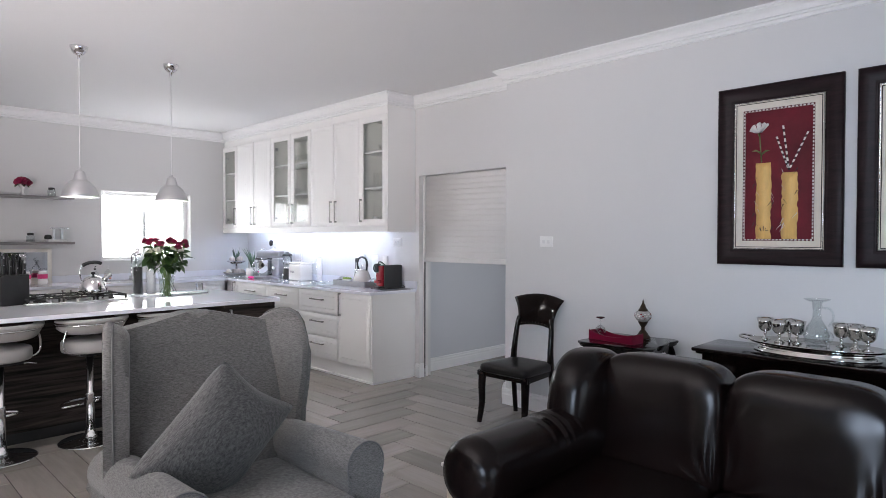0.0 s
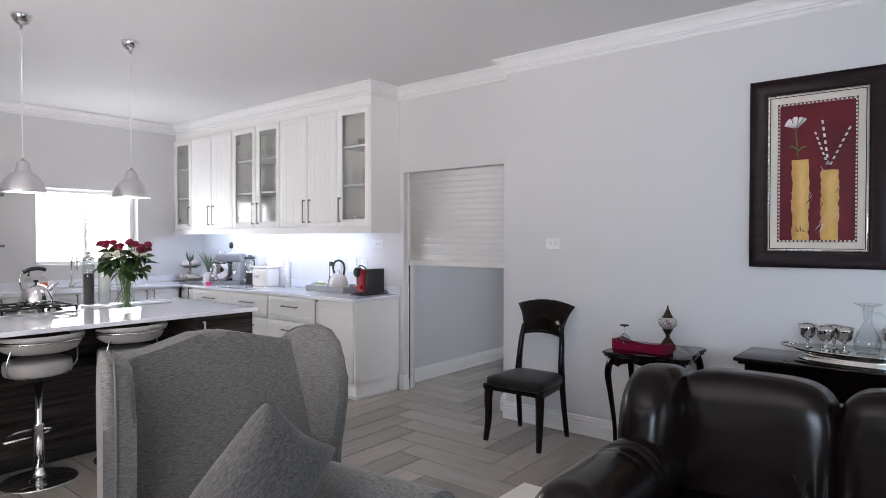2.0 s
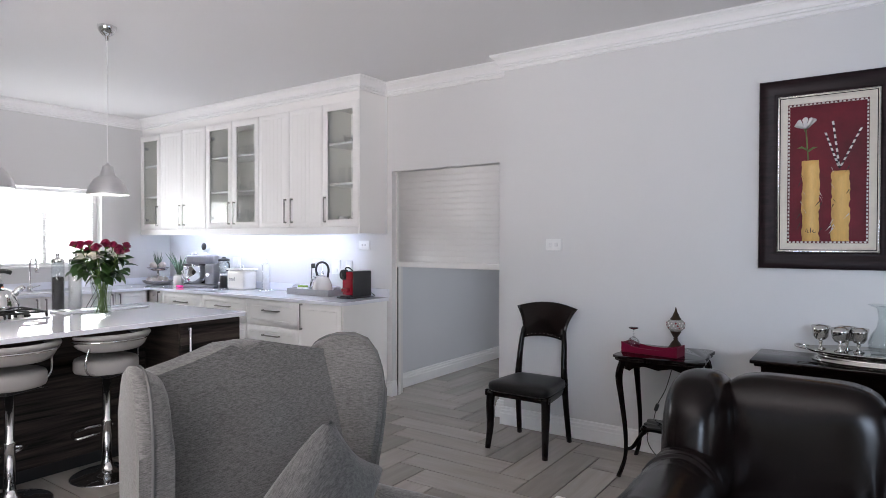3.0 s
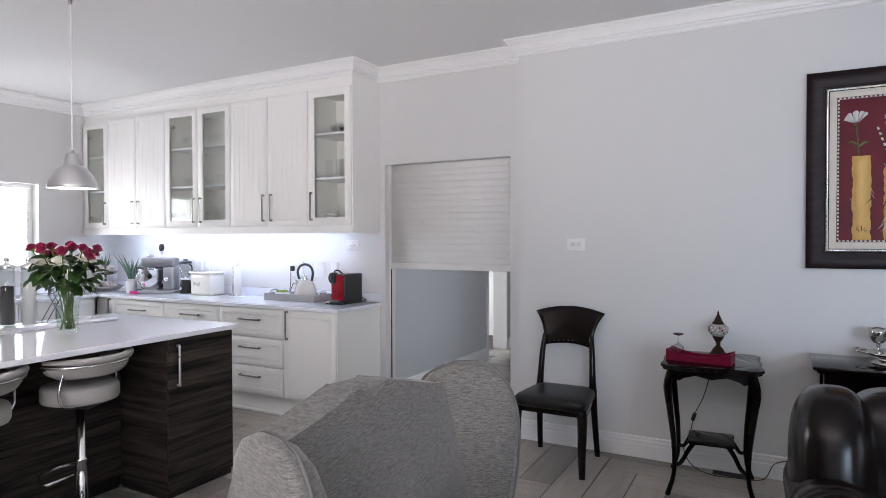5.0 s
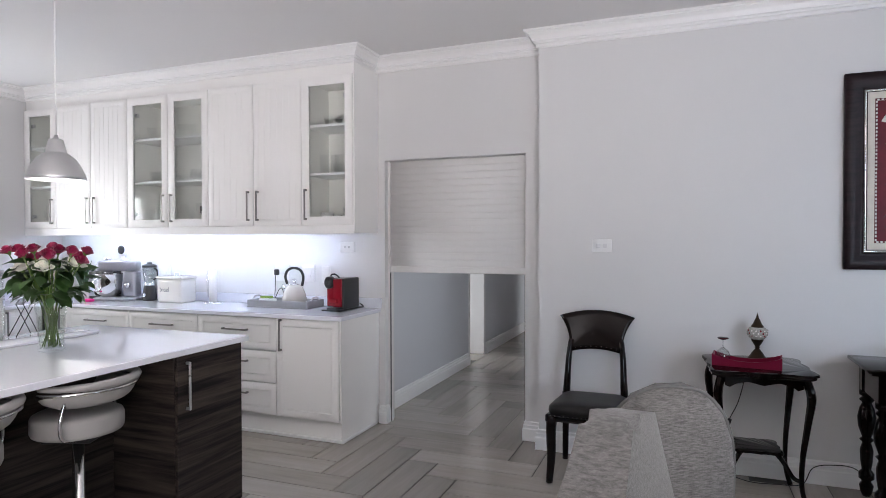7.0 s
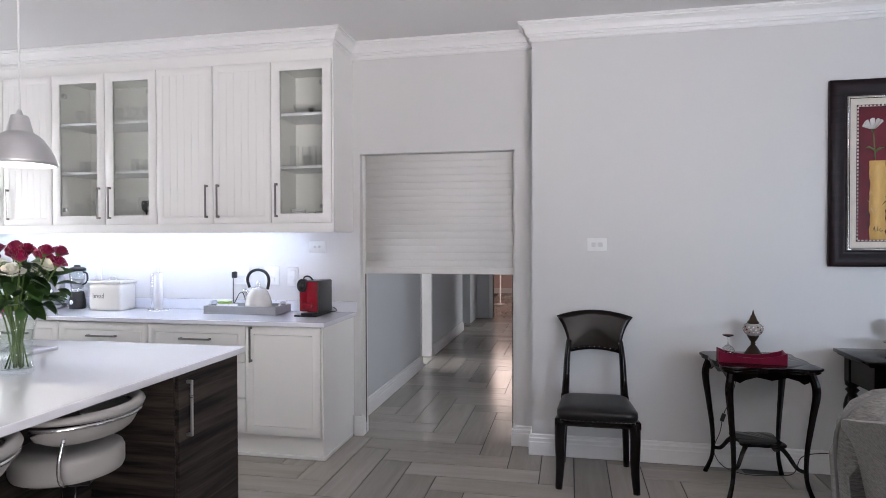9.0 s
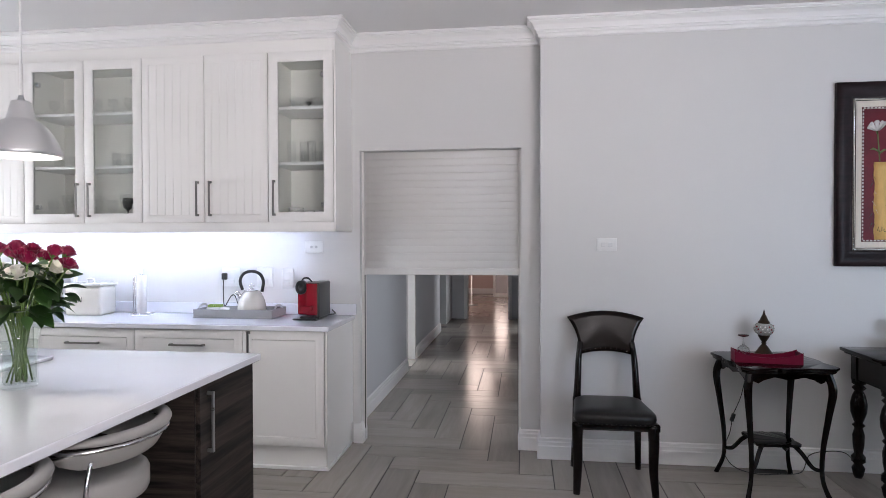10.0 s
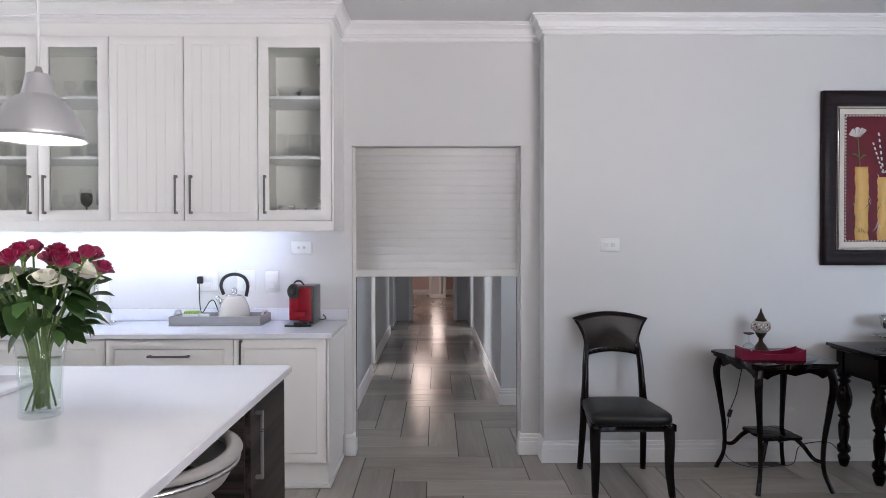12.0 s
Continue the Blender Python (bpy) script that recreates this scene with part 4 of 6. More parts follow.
globe = part("globe", lathe(bmesh.new(), [(0.030, 0.116), (0.046, 0.128), (0.056, 0.145), (0.058, 0.158), (0.054, 0.172), (0.044, 0.184), (0.032, 0.190)], 28), surf("crackled_glass", (0.35, 0.33, 0.31), 0.2, var=0.6, scale=60, fine=0.2), lampm, "pale crackled mosaic globe")
tile = mesh_of("mosaic_piece", boxes((-0.005, 0.005, -0.0012, 0.0012, -0.005, 0.005), bevel=0.001), surf("ruby_glass", (0.20, 0.015, 0.02), 0.15, var=0.3, scale=60))
pale = mesh_of("mosaic_piece", boxes((-0.004, 0.004, -0.0012, 0.0012, -0.004, 0.004), bevel=0.001), surf("pearl_glass", (0.70, 0.66, 0.62), 0.15, var=0.2, scale=60))
for row, (rad, zz) in enumerate(((0.053, 0.141), (0.0585, 0.156), (0.055, 0.171))):
    for k in range(14):
        a = 2 * math.pi * (k + 0.5 * row) / 14
        ob = new("mosaic_piece", tile if (k + row) % 3 == 0 else pale)
        ob.parent = globe
        ob.matrix_basis = pose(rad * math.cos(a), rad * math.sin(a), zz, 0, 0, math.degrees(a) + 90) @ pose(0, 0, 0, (12, 0, -14)[row], 45, 0)
part("cap", lathe(bmesh.new(), [(0.034, 0.189), (0.034, 0.196), (0.024, 0.208), (0.016, 0.228), (0.008, 0.244), (0.004, 0.262), (0, 0.276)], 24), BRONZE, lampm, "pointed bronze cap")
cordm = thing("lamp_cord", pose(0, 0, 0), "thin black lamp cord with a switch trailing to the floor", "cable")
cord = smooth_line([(-2.02, 4.09, 0.755), (-2.03, 4.165, 0.72), (-2.06, 4.17, 0.60), (-2.10, 4.155, 0.45), (-2.15, 4.14, 0.34), (-2.17, 4.13, 0.24), (-2.21, 4.12, 0.12), (-2.16, 4.10, 0.03), (-2.05, 4.05, 0.006), (-1.90, 4.06, 0.006), (-1.76, 4.10, 0.01), (-1.70, 4.14, 0.10), (-1.60, 4.145, 0.13), (-1.48, 4.15, 0.12), (-1.40, 4.15, 0.02)], 6)
part("cord", tube(bmesh.new(), cord, 0.003, 6), BLACK, cordm)
ob = part("switch", boxes((-0.012, 0.012, -0.009, 0.009, -0.026, 0.026), bevel=0.005, seg=2), BLACK, cordm, "inline black switch")
ob.matrix_basis = pose(-2.153, 4.138, 0.325, 0, 18, 0)


def black_console():
    s = thing("console_table", pose(-0.73, 3.925, 0), "black lacquered console table with turned legs", "console table")
    part("tabletop", boxes((-0.80, 0.80, -0.225, 0.215, 0.765, 0.787), bevel=0.006, seg=2), BLACK_WOOD, s, "polished black top")
    part("top_moulding", boxes((-0.78, 0.78, -0.208, 0.20, 0.75, 0.7645), bevel=0.004), BLACK_WOOD, s)
    part("apron", boxes((-0.74, 0.74, -0.185, 0.18, 0.60, 0.7495), bevel=0.004), BLACK_WOOD, s)
    prof = [(0.030, 0.60), (0.030, 0.575), (0.018, 0.565), (0.030, 0.548), (0.018, 0.53), (0.028, 0.50), (0.036, 0.45), (0.034, 0.40), (0.022, 0.35), (0.017, 0.335), (0.028, 0.32), (0.017, 0.305), (0.026, 0.26), (0.024, 0.20), (0.018, 0.15), (0.030, 0.13), (0.030, 0.10), (0.017, 0.085), (0.028, 0.06), (0.022, 0.02), (0.016, 0)]
    prof = [(1.28 * r, h) for r, h in prof]
    leg = mesh_of("leg", lathe(bmesh.new(), prof, 20), BLACK_WOOD)
    blk = mesh_of("corner_block", boxes((-0.032, 0.032, -0.032, 0.032, 0.59, 0.7495), bevel=0.003), BLACK_WOOD)
    for x in (-0.715, 0.715):
        for y in (-0.16, 0.155):
            a = new("leg", leg)
            a.parent, a.location = s, (x, y, 0)
            tagged(a, "turned black leg")
            b = new("corner_block", blk)
            b.parent, b.location = s, (x, y * 1.0, 0)
    return s


black_console()
CT = 0.7875
TRAY_Z = CT + 0.0485
tray = thing("serving_tray", pose(-0.93, 3.95, CT, 0, 0, 0), "large oval silver serving tray with a raised rim", "tray")
bm = lathe(bmesh.new(), [(0, 0.048), (0.25, 0.048), (0.285, 0.052), (0.305, 0.062), (0.313, 0.063), (0.313, 0.058), (0.296, 0.046), (0.27, 0.040), (0.255, 0.036), (0.262, 0.022), (0.285, 0.008), (0.285, 0.0), (0, 0.0)], 48)
for v in bm.verts:
    v.co.y *= 0.58
    v.co.x *= 1.12
part("dish", bm, SILVER, tray)
for s in (-1, 1):
    part("handle", tube(bmesh.new(), smooth_line([(s * 0.335, -0.06, 0.060), (s * 0.385, -0.045, 0.068), (s * 0.40, 0, 0.070), (s * 0.385, 0.045, 0.068), (s * 0.335, 0.06, 0.060)], 5), 0.006, 8), SILVER, tray)
goblet_m = None
for k, (x, y) in enumerate(((-1.21, 4.02), (-1.115, 3.96), (-1.085, 4.05), (-1.03, 3.99), (-0.82, 4.05), (-0.74, 3.99), (-0.76, 4.07), (-0.68, 3.97))):
    if goblet_m is None:
        g0 = thing("goblet", pose(x, y, TRAY_Z), "small polished silver goblet on the serving tray", "goblet", "silver goblets")
        part("cup", lathe(bmesh.new(), [(0.006, 0.050), (0.024, 0.057), (0.037, 0.078), (0.040, 0.112), (0.046, 0.140), (0.044, 0.140), (0.037, 0.112), (0.033, 0.080), (0, 0.062)], 24), SILVER, g0)
        part("stem", lathe(bmesh.new(), [(0.006, 0.0515), (0.011, 0.042), (0.006, 0.032), (0.007, 0.015), (0.024, 0.006), (0.027, 0), (0, 0)], 20), SILVER, g0)
        g0.scale = (1.06, 1.06, 0.93)
        goblet_m = g0
    else:
        copy_thing(goblet_m, pose(x, y, TRAY_Z))
dec = thing("decanter", pose(-0.925, 3.97, TRAY_Z), "clear glass decanter with a flared lip", "decanter")
part("body", lathe(bmesh.new(), [(0, 0), (0.045, 0), (0.058, 0.02), (0.060, 0.05), (0.045, 0.085), (0.024, 0.115), (0.018, 0.15), (0.024, 0.19), (0.062, 0.205), (0.060, 0.207), (0.021, 0.193), (0.015, 0.15), (0.021, 0.115), (0.042, 0.083), (0.056, 0.05), (0.054, 0.022), (0, 0.006)], 32), GLASSY, dec)
dec.scale = (1.1, 1.1, 1.3)
part("handle", tube(bmesh.new(), smooth_line([(0.022, 0, 0.17), (0.06, 0, 0.165), (0.075, 0, 0.13), (0.055, 0, 0.09)], 5), 0.005, 8), GLASSY, dec)
st = solid("stopper", lathe(bmesh.new(), [(0.01, 0), (0.012, 0.03), (0.022, 0.04), (0.030, 0.06), (0.022, 0.082), (0.008, 0.094), (0, 0.096)], 20), GLASSY, pose(-0.86, 3.93, TRAY_Z), "small cut glass stopper beside the decanter", "stopper")

# framed paintings
CREAM = surf("cream_liner", (0.66, 0.60, 0.52), 0.5, var=0.1, scale=30, bump=0.15, bump_scale=120)
FRAME_RED = surf("dark_red_groove", (0.10, 0.012, 0.012), 0.5, var=0.1, scale=40)
CANVAS_RED = surf("crimson_oil_paint", (0.125, 0.0045, 0.014), 0.5, ior=1.35, var=0.75, scale=5, bump=0.35, bump_scale=70, fine=0.12)
OCHRE = surf("ochre_oil_paint", (0.74, 0.46, 0.15), 0.5, var=0.16, scale=16, stretch=(4, 1, 1), bump=0.35, bump_scale=90, fine=0.08)
OIL_WHITE = surf("white_oil_paint", (0.72, 0.68, 0.66), 0.5, var=0.08, scale=30)
OIL_GREEN = surf("green_oil_paint", (0.12, 0.17, 0.05), 0.5, var=0.2, scale=40)
OIL_BLACK = surf("black_oil_paint", (0.012, 0.008, 0.008), 0.5, var=0.2, scale=40)


def framed(x0, w, z0, h, label):
    p = thing("framed_painting", pose(x0, 4.179, z0, 90, 0, 0), label, "painting", "pair of paintings")
    prof = [(0, 0.002), (0, 0.032), (0.012, 0.040), (0.040, 0.040), (0.060, 0.034), (0.078, 0.024), (0.084, 0.026), (0.099, 0.020), (0.099, 0.002)]
    part("frame", run(bmesh.new(), prof, [(0, 0), (0, h), (w, h), (w, 0)], True), FRAME_WOOD, p, "wide dark moulded wooden frame")
    a = 0.0992
    prof2 = [(0, 0.003), (0, 0.021), (0.008, 0.024), (0.012, 0.020), (0.018, 0.022), (0.022, 0.017), (0.050, 0.015), (0.0635, 0.012), (0.0635, 0.003)]
    lin = part("liner", run(bmesh.new(), prof2, [(a, a), (a, h - a), (w - a, h - a), (w - a, a)], True), CREAM, p, "cream beaded liner")
    SPOT = run(bmesh.new(), [(0.0525, 0.0130), (0.0525, 0.0155), (0.0634, 0.0135), (0.0634, 0.0125)], [(a, a), (a, h - a), (w - a, h - a), (w - a, a)], True)
    part("bead_groove", SPOT, FRAME_RED, lin, "dark red bead groove")
    part("outer_bead", run(bmesh.new(), [(0.0005, 0.0215), (0.002, 0.0262), (0.006, 0.0262), (0.0075, 0.0235)], [(a, a), (a, h - a), (w - a, h - a), (w - a, a)], True), SILVER, lin, "silvered outer bead")
    part("shadow_line", run(bmesh.new(), [(0.0105, 0.0205), (0.0115, 0.0228), (0.0150, 0.0228), (0.0160, 0.0205)], [(a, a), (a, h - a), (w - a, h - a), (w - a, a)], True), FRAME_WOOD, lin, "dark carved line")
    dash = mesh_of("bead", boxes((-0.006, 0.006, -0.0042, 0.0042, 0, 0.003), bevel=0.001), OIL_WHITE)
    edge = a + 0.0595
    n1, n2 = 19, 38
    for k in range(n1):
        for yy in (edge, h - edge):
            ob = new("bead", dash)
            ob.parent, ob.location = lin, (edge + 0.008 + (w - 2 * edge - 0.016) * k / (n1 - 1) , yy, 0.0142)
    return p, lin, dash, edge, n2


PW, PH = 0.708, 1.132
for first, x0 in ((True, -1.548), (False, -0.775)):
    p, lin, dash, edge, n2 = framed(x0, PW, 1.281, PH, "red oil painting of ochre vases in a dark frame" if first else "dark red oil painting in a matching dark frame")
    for k in range(n2):
        for xx in (edge, PW - edge):
            ob = new("bead", dash)
            ob.parent = lin
            ob.matrix_basis = pose(xx, edge + 0.012 + (PH - 2 * edge - 0.024) * k / (n2 - 1), 0.0142, 0, 0, 90)
    c0, c1 = 0.1628, PW - 0.1628
    d0, d1 = 0.1628, PH - 0.1628
    cv = part("canvas", boxes((c0, c1, d0, d1, 0.001, 0.006)), CANVAS_RED, p, "canvas with crimson ground")

    def uv(u, v, c0=c0, c1=c1, d0=d0, d1=d1):
        return (c0 + (c1 - c0) * u, d1 - (d1 - d0) * v)

    def dab(name, pts, mat, lab="", zz=0.0066):
        part(name, prism(bmesh.new(), [uv(*q) for q in pts], 0.0062, zz, "z"), mat, cv, lab)
    rough = random.Random(4)

    def jagged(u0, u1, v0, v1, n=22):
        left = [(u0 + rough.uniform(-0.012, 0.012), v0 + (v1 - v0) * k / n) for k in range(n + 1)]
        right = [(u1 + rough.uniform(-0.012, 0.012), v1 + (v0 - v1) * k / n) for k in range(n + 1)]
        return left + right
    dab("painted_vase", jagged(0.17, 0.40, 0.405, 0.998), OCHRE, "ochre vase")
    dab("painted_vase", jagged(0.56, 0.79, 0.49, 0.998), OCHRE, "ochre vase")
    if first:
        for u0, u1, ta, tb in ((0.055, 0.105, 0.138, 0.122), (0.085, 0.155, 0.112, 0.098), (0.165, 0.245, 0.092, 0.088), (0.255, 0.325, 0.092, 0.098), (0.300, 0.360, 0.106, 0.102)):
            mid = (u0 + u1) / 2
            root = 0.205 + (mid - 0.205) * 0.22
            dab("painted_petal", [(root - 0.014, 0.168), (u0, ta + 0.010), (u0 + 0.010, ta), (mid, (ta + tb) / 2 - 0.006), (u1 - 0.010, tb), (u1, tb + 0.012), (root + 0.014, 0.168)], OIL_WHITE, "", 0.0070)
        dab("painted_calyx", [(0.185, 0.170), (0.225, 0.170), (0.212, 0.192), (0.198, 0.192)], OIL_GREEN)
        dab("painted_stem", [(0.205, 0.17), (0.225, 0.17), (0.26, 0.40), (0.24, 0.40)], OIL_GREEN)
        dab("painted_leaf", [(0.245, 0.32), (0.16, 0.295), (0.10, 0.31), (0.17, 0.312), (0.24, 0.335)], OIL_GREEN)
        dab("painted_leaf", [(0.245, 0.33), (0.31, 0.305), (0.38, 0.31), (0.32, 0.32), (0.255, 0.345)], OIL_GREEN)
        for u, v in ((0.57, 0.13), (0.475, 0.21), (0.93, 0.195)):
            for k in range(7):
                a, b = k / 7, (k + 0.55) / 7
                ua, va, ub, vb = u + (0.66 - u) * a, v + (0.475 - v) * a, u + (0.66 - u) * b, v + (0.475 - v) * b
                dab("painted_dash", [(ua - 0.015, va), (ua + 0.015, va), (ub + 0.015, vb), (ub - 0.015, vb)], OIL_WHITE)
                ue, ve = u + (0.66 - u) * (k + 1) / 7, v + (0.475 - v) * (k + 1) / 7
                dab("painted_dash", [(ub - 0.010, vb), (ub + 0.010, vb), (ue + 0.010, ve), (ue - 0.010, ve)], OIL_BLACK)
        for k in range(26):
            u, v = rough.choice((0.14, 0.17, 0.19, 0.40, 0.43, 0.55, 0.58, 0.78, 0.82)), rough.uniform(0.44, 0.92)
            du = rough.uniform(0.03, 0.08) * rough.choice((-1, 1))
            dab("painted_stroke", [(u, v), (u + 0.012, v + 0.004), (u + du + 0.006, v + 0.045)], OIL_WHITE if k % 2 else OIL_BLACK, "", 0.0072)
        for pts in ([(0.22, 0.93), (0.24, 0.90), (0.25, 0.935), (0.265, 0.935)], [(0.29, 0.90), (0.29, 0.935)], [(0.33, 0.915), (0.315, 0.925), (0.33, 0.937), (0.36, 0.93)]):
            line = [(*uv(*q), 0.0072) for q in pts]
            part("painted_mark", tube(bmesh.new(), line, 0.0018, 6), OIL_BLACK, cv)

GREY_PLASTIC = surf("pale_grey_plastic", (0.70, 0.70, 0.71), 0.35, var=0.02, scale=12)
sw = thing("light_switch", pose(-2.924, 4.1795, 1.417), "white rectangular light switch plate", "switch")
part("plate", boxes((-0.064, 0.064, -0.009, 0, -0.043, 0.043), bevel=0.004, seg=2), WHITE_PLASTIC, sw)
for x in (-0.022, 0.022):
    part("rocker", boxes((x - 0.014, x + 0.014, -0.013, -0.009, -0.014, 0.014), bevel=0.002), GREY_PLASTIC, sw)

# ---- island fittings ----
isl_door = part("door", boxes((0.576, 0.596, 0.745, 1.20, 0.045, 0.900), bevel=0.002), ISLAND_WOOD, island, "dark striped door")
bm = boxes((0.018, 0.028, -0.006, 0.006, -0.118, 0.118), (0, 0.022, -0.006, 0.006, -0.118, -0.104), (0, 0.022, -0.006, 0.006, 0.104, 0.118), bevel=0.002)
hd = part("handle", bm, STEEL, isl_door, "brushed steel bow handle")
hd.location = (0.596, 0.80, 0.75)
IT = 0.9355


def bar_stool():
    s = thing("bar_stool", pose(-4.83, 1.325, 0, 0, 0, 20), "white vinyl bar stool with a chrome stem and footrest", "bar stool", "bar stools")
    part("base", lathe(bmesh.new(), [(0, 0), (0.20, 0), (0.205, 0.004), (0.195, 0.010), (0.12, 0.018), (0.06, 0.030), (0.035, 0.055), (0.030, 0.085), (0, 0.086)], 40), CHROME, s, "polished chrome foot plate")
    part("column", lathe(bmesh.new(), [(0.029, 0.085), (0.029, 0.33), (0.032, 0.335), (0.032, 0.345), (0.024, 0.35), (0.024, 0.62), (0, 0.62)], 24), CHROME, s, "chrome gas column")
    ring = [(-0.02, -0.035, 0.27)] + [(-0.03 - 0.16 * math.cos(a), 0.16 * math.sin(a), 0.265) for a in np.linspace(-1.35, 1.35, 15)] + [(-0.02, 0.035, 0.27)]
    part("footrest", tube(bmesh.new(), ring, 0.009, 8), CHROME, s, "bent chrome footrest")
    part("swivel_plate", boxes((-0.10, 0.10, -0.10, 0.10, 0.620, 0.644), bevel=0.004), BLACK, s)
    part("lever", tube(bmesh.new(), [(0.02, 0.09, 0.615), (0.03, 0.15, 0.610), (0.04, 0.20, 0.598)], 0.005, 6), CHROME, s)
    bm = lathe(bmesh.new(), [(0, 0.645), (0.155, 0.645), (0.172, 0.650), (0.178, 0.664), (0.178, 0.712), (0.172, 0.726), (0.155, 0.734), (0.09, 0.739), (0, 0.740)], 40)
    part("seat", bm, WHITE_VINYL, s, "round padded white seat")
    n = 28
    angles = np.linspace(-1.75, 1.75, n)

    def arc(r, z, wob=0.0):
        return [(0.01 + r * math.cos(a), r * 1.06 * math.sin(a), z + wob * math.cos(a) ** 2) for a in angles]
    bm = bmesh.new()
    rings = []
    for i, a in enumerate(angles):
        d = Vector((math.cos(a), 1.06 * math.sin(a), 0))
        fade = min(1, 0.55 + (n - 1 - abs(2 * i - (n - 1))) / 8)
        ring = []
        for k in range(14):
            b = 2 * math.pi * k / 14
            ring.append(bm.verts.new(Vector((0.01, 0, 0)) + d * (0.188 + 0.016 * math.cos(b) + 0.024 * math.sin(b)) + Vector((0, 0, 0.816 + 0.033 * fade * math.copysign(abs(math.sin(b)) ** 0.7, math.sin(b))))))
        rings.append(ring)
    for a, b in zip(rings, rings[1:]):
        for k in range(14):
            bm.faces.new((a[k], a[(k + 1) % 14], b[(k + 1) % 14], b[k]))
    bm.faces.new(rings[0])
    bm.faces.new(rings[-1])
    back = part("backrest", bm, WHITE_VINYL, s, "curved padded white back rail")
    part("top_pad", tube(bmesh.new(), arc(0.214, 0.874), (0.012, 0.021, 0.022, 0.022, 0.021, 0.012), 10, flat=0.75), WHITE_VINYL, back, "slim white top roll")
    part("trim_bar", tube(bmesh.new(), arc(0.224, 0.851), 0.007, 8), CHROME, back, "chrome trim bar")
    for sy in (-1, 1):
        line = smooth_line([(0.06, sy * 0.205, 0.82), (0.05, sy * 0.222, 0.74), (0.05, sy * 0.205, 0.67), (0.05, sy * 0.095, 0.632)], 5)
        part("bracket", tube(bmesh.new(), line, 0.007, 8), CHROME, s, "bent chrome bracket")
    return s


stool = bar_stool()
copy_thing(stool, pose(-4.83, 1.845, 0, 0, 0, 24))
copy_thing(stool, pose(-4.83, 0.80, 0, 0, 0, 14))


def pendant(x, y):
    p = thing("pendant_lamp", pose(x, y, 0), "brushed steel bell pendant lamp hanging from the ceiling", "pendant lamp", "pendant lamps")
    part("ceiling_rose", lathe(bmesh.new(), [(0.062, CEILING), (0.062, CEILING - 0.006), (0.058, CEILING - 0.022), (0.046, CEILING - 0.046), (0.028, CEILING - 0.062), (0.012, CEILING - 0.068), (0.010, CEILING - 0.096), (0, CEILING - 0.096)], 28), CHROME, p, "steel ceiling rose")
    part("cable", tube(bmesh.new(), [(0, 0, CEILING - 0.094), (0, 0, 1.968)], 0.004, 8), WHITE_PLASTIC, p, "white cable")
    outer = [(0.008, 1.972), (0.012, 1.955), (0.028, 1.951), (0.031, 1.948), (0.033, 1.942), (0.046, 1.888), (0.050, 1.883), (0.060, 1.878), (0.083, 1.858), (0.102, 1.830), (0.117, 1.800), (0.128, 1.768), (0.131, 1.755)]
    inner = [(r - 0.003, z - 0.001) for r, z in outer[::-1]][:-3]
    part("shade", lathe(bmesh.new(), outer + [(0.128, 1.755)] + inner[1:], 40), SHADE_STEEL, p, "brushed steel bell shade")
    part("lining", lathe(bmesh.new(), [(r - 0.0045, z - 0.002) for r, z in outer[4:]] + [(r - 0.006, z - 0.002) for r, z in outer[:3:-1]], 40), WHITE_PLASTIC, p, "white inside of the shade")
    part("bulb", lathe(bmesh.new(), [(0, 1.775), (0.03, 1.782), (0.042, 1.805), (0.036, 1.83), (0.018, 1.85), (0.015, 1.88), (0, 1.88)], 20), glow("warm_bulb", (1.0, 0.96, 0.93), 85), p, "lit bulb")
    return p


pend = pendant(-5.25, 2.07)
copy_thing(pend, pose(-5.25, 1.385, 0))

# gas hob
hob = thing("gas_hob", pose(-5.66, 1.42, IT), "stainless gas hob with black cast iron grates", "hob")
part("plate", boxes((-0.25, 0.25, -0.36, 0.36, 0, 0.008), bevel=0.002), STEEL, hob, "stainless plate")
for bx, by in ((-0.12, -0.24), (0.12, -0.24), (0, 0), (-0.12, 0.24), (0.12, 0.24)):
    b = part("burner", lathe(bmesh.new(), [(0.048, 0.0085), (0.048, 0.02), (0.036, 0.022), (0.036, 0.028), (0, 0.030)], 20), BLACK_MATT, hob)
    b.location = (bx, by, 0)
for gy in (-0.24, 0, 0.24):
    bm = boxes((-0.22, 0.22, -0.112, -0.100, 0.034, 0.046), (-0.22, 0.22, 0.100, 0.112, 0.034, 0.046), (-0.22, -0.208, -0.10, 0.10, 0.034, 0.046), (0.208, 0.22, -0.10, 0.10, 0.034, 0.046), (-0.006, 0.006, -0.10, 0.10, 0.034, 0.046), (-0.208, -0.04, -0.006, 0.006, 0.036, 0.050), (0.04, 0.208, -0.006, 0.006, 0.036, 0.050),
               (-0.22, -0.208, -0.112, -0.100, 0.0085, 0.034), (0.208, 0.22, -0.112, -0.100, 0.0085, 0.034), (-0.22, -0.208, 0.100, 0.112, 0.0085, 0.034), (0.208, 0.22, 0.100, 0.112, 0.0085, 0.034))
    g = part("grate", bm, BLACK_MATT, hob, "black cast iron grate")
    g.location = (0, gy, 0)
for k in range(5):
    b = part("knob", lathe(bmesh.new(), [(0.019, 0.0085), (0.017, 0.028), (0, 0.029)], 16), STEEL, hob)
    b.location = (0.20, -0.20 + 0.1 * k, 0)
ket = thing("stove_kettle", pose(-5.72, 1.60, IT + 0.0465), "polished steel stovetop kettle on the hob", "kettle")
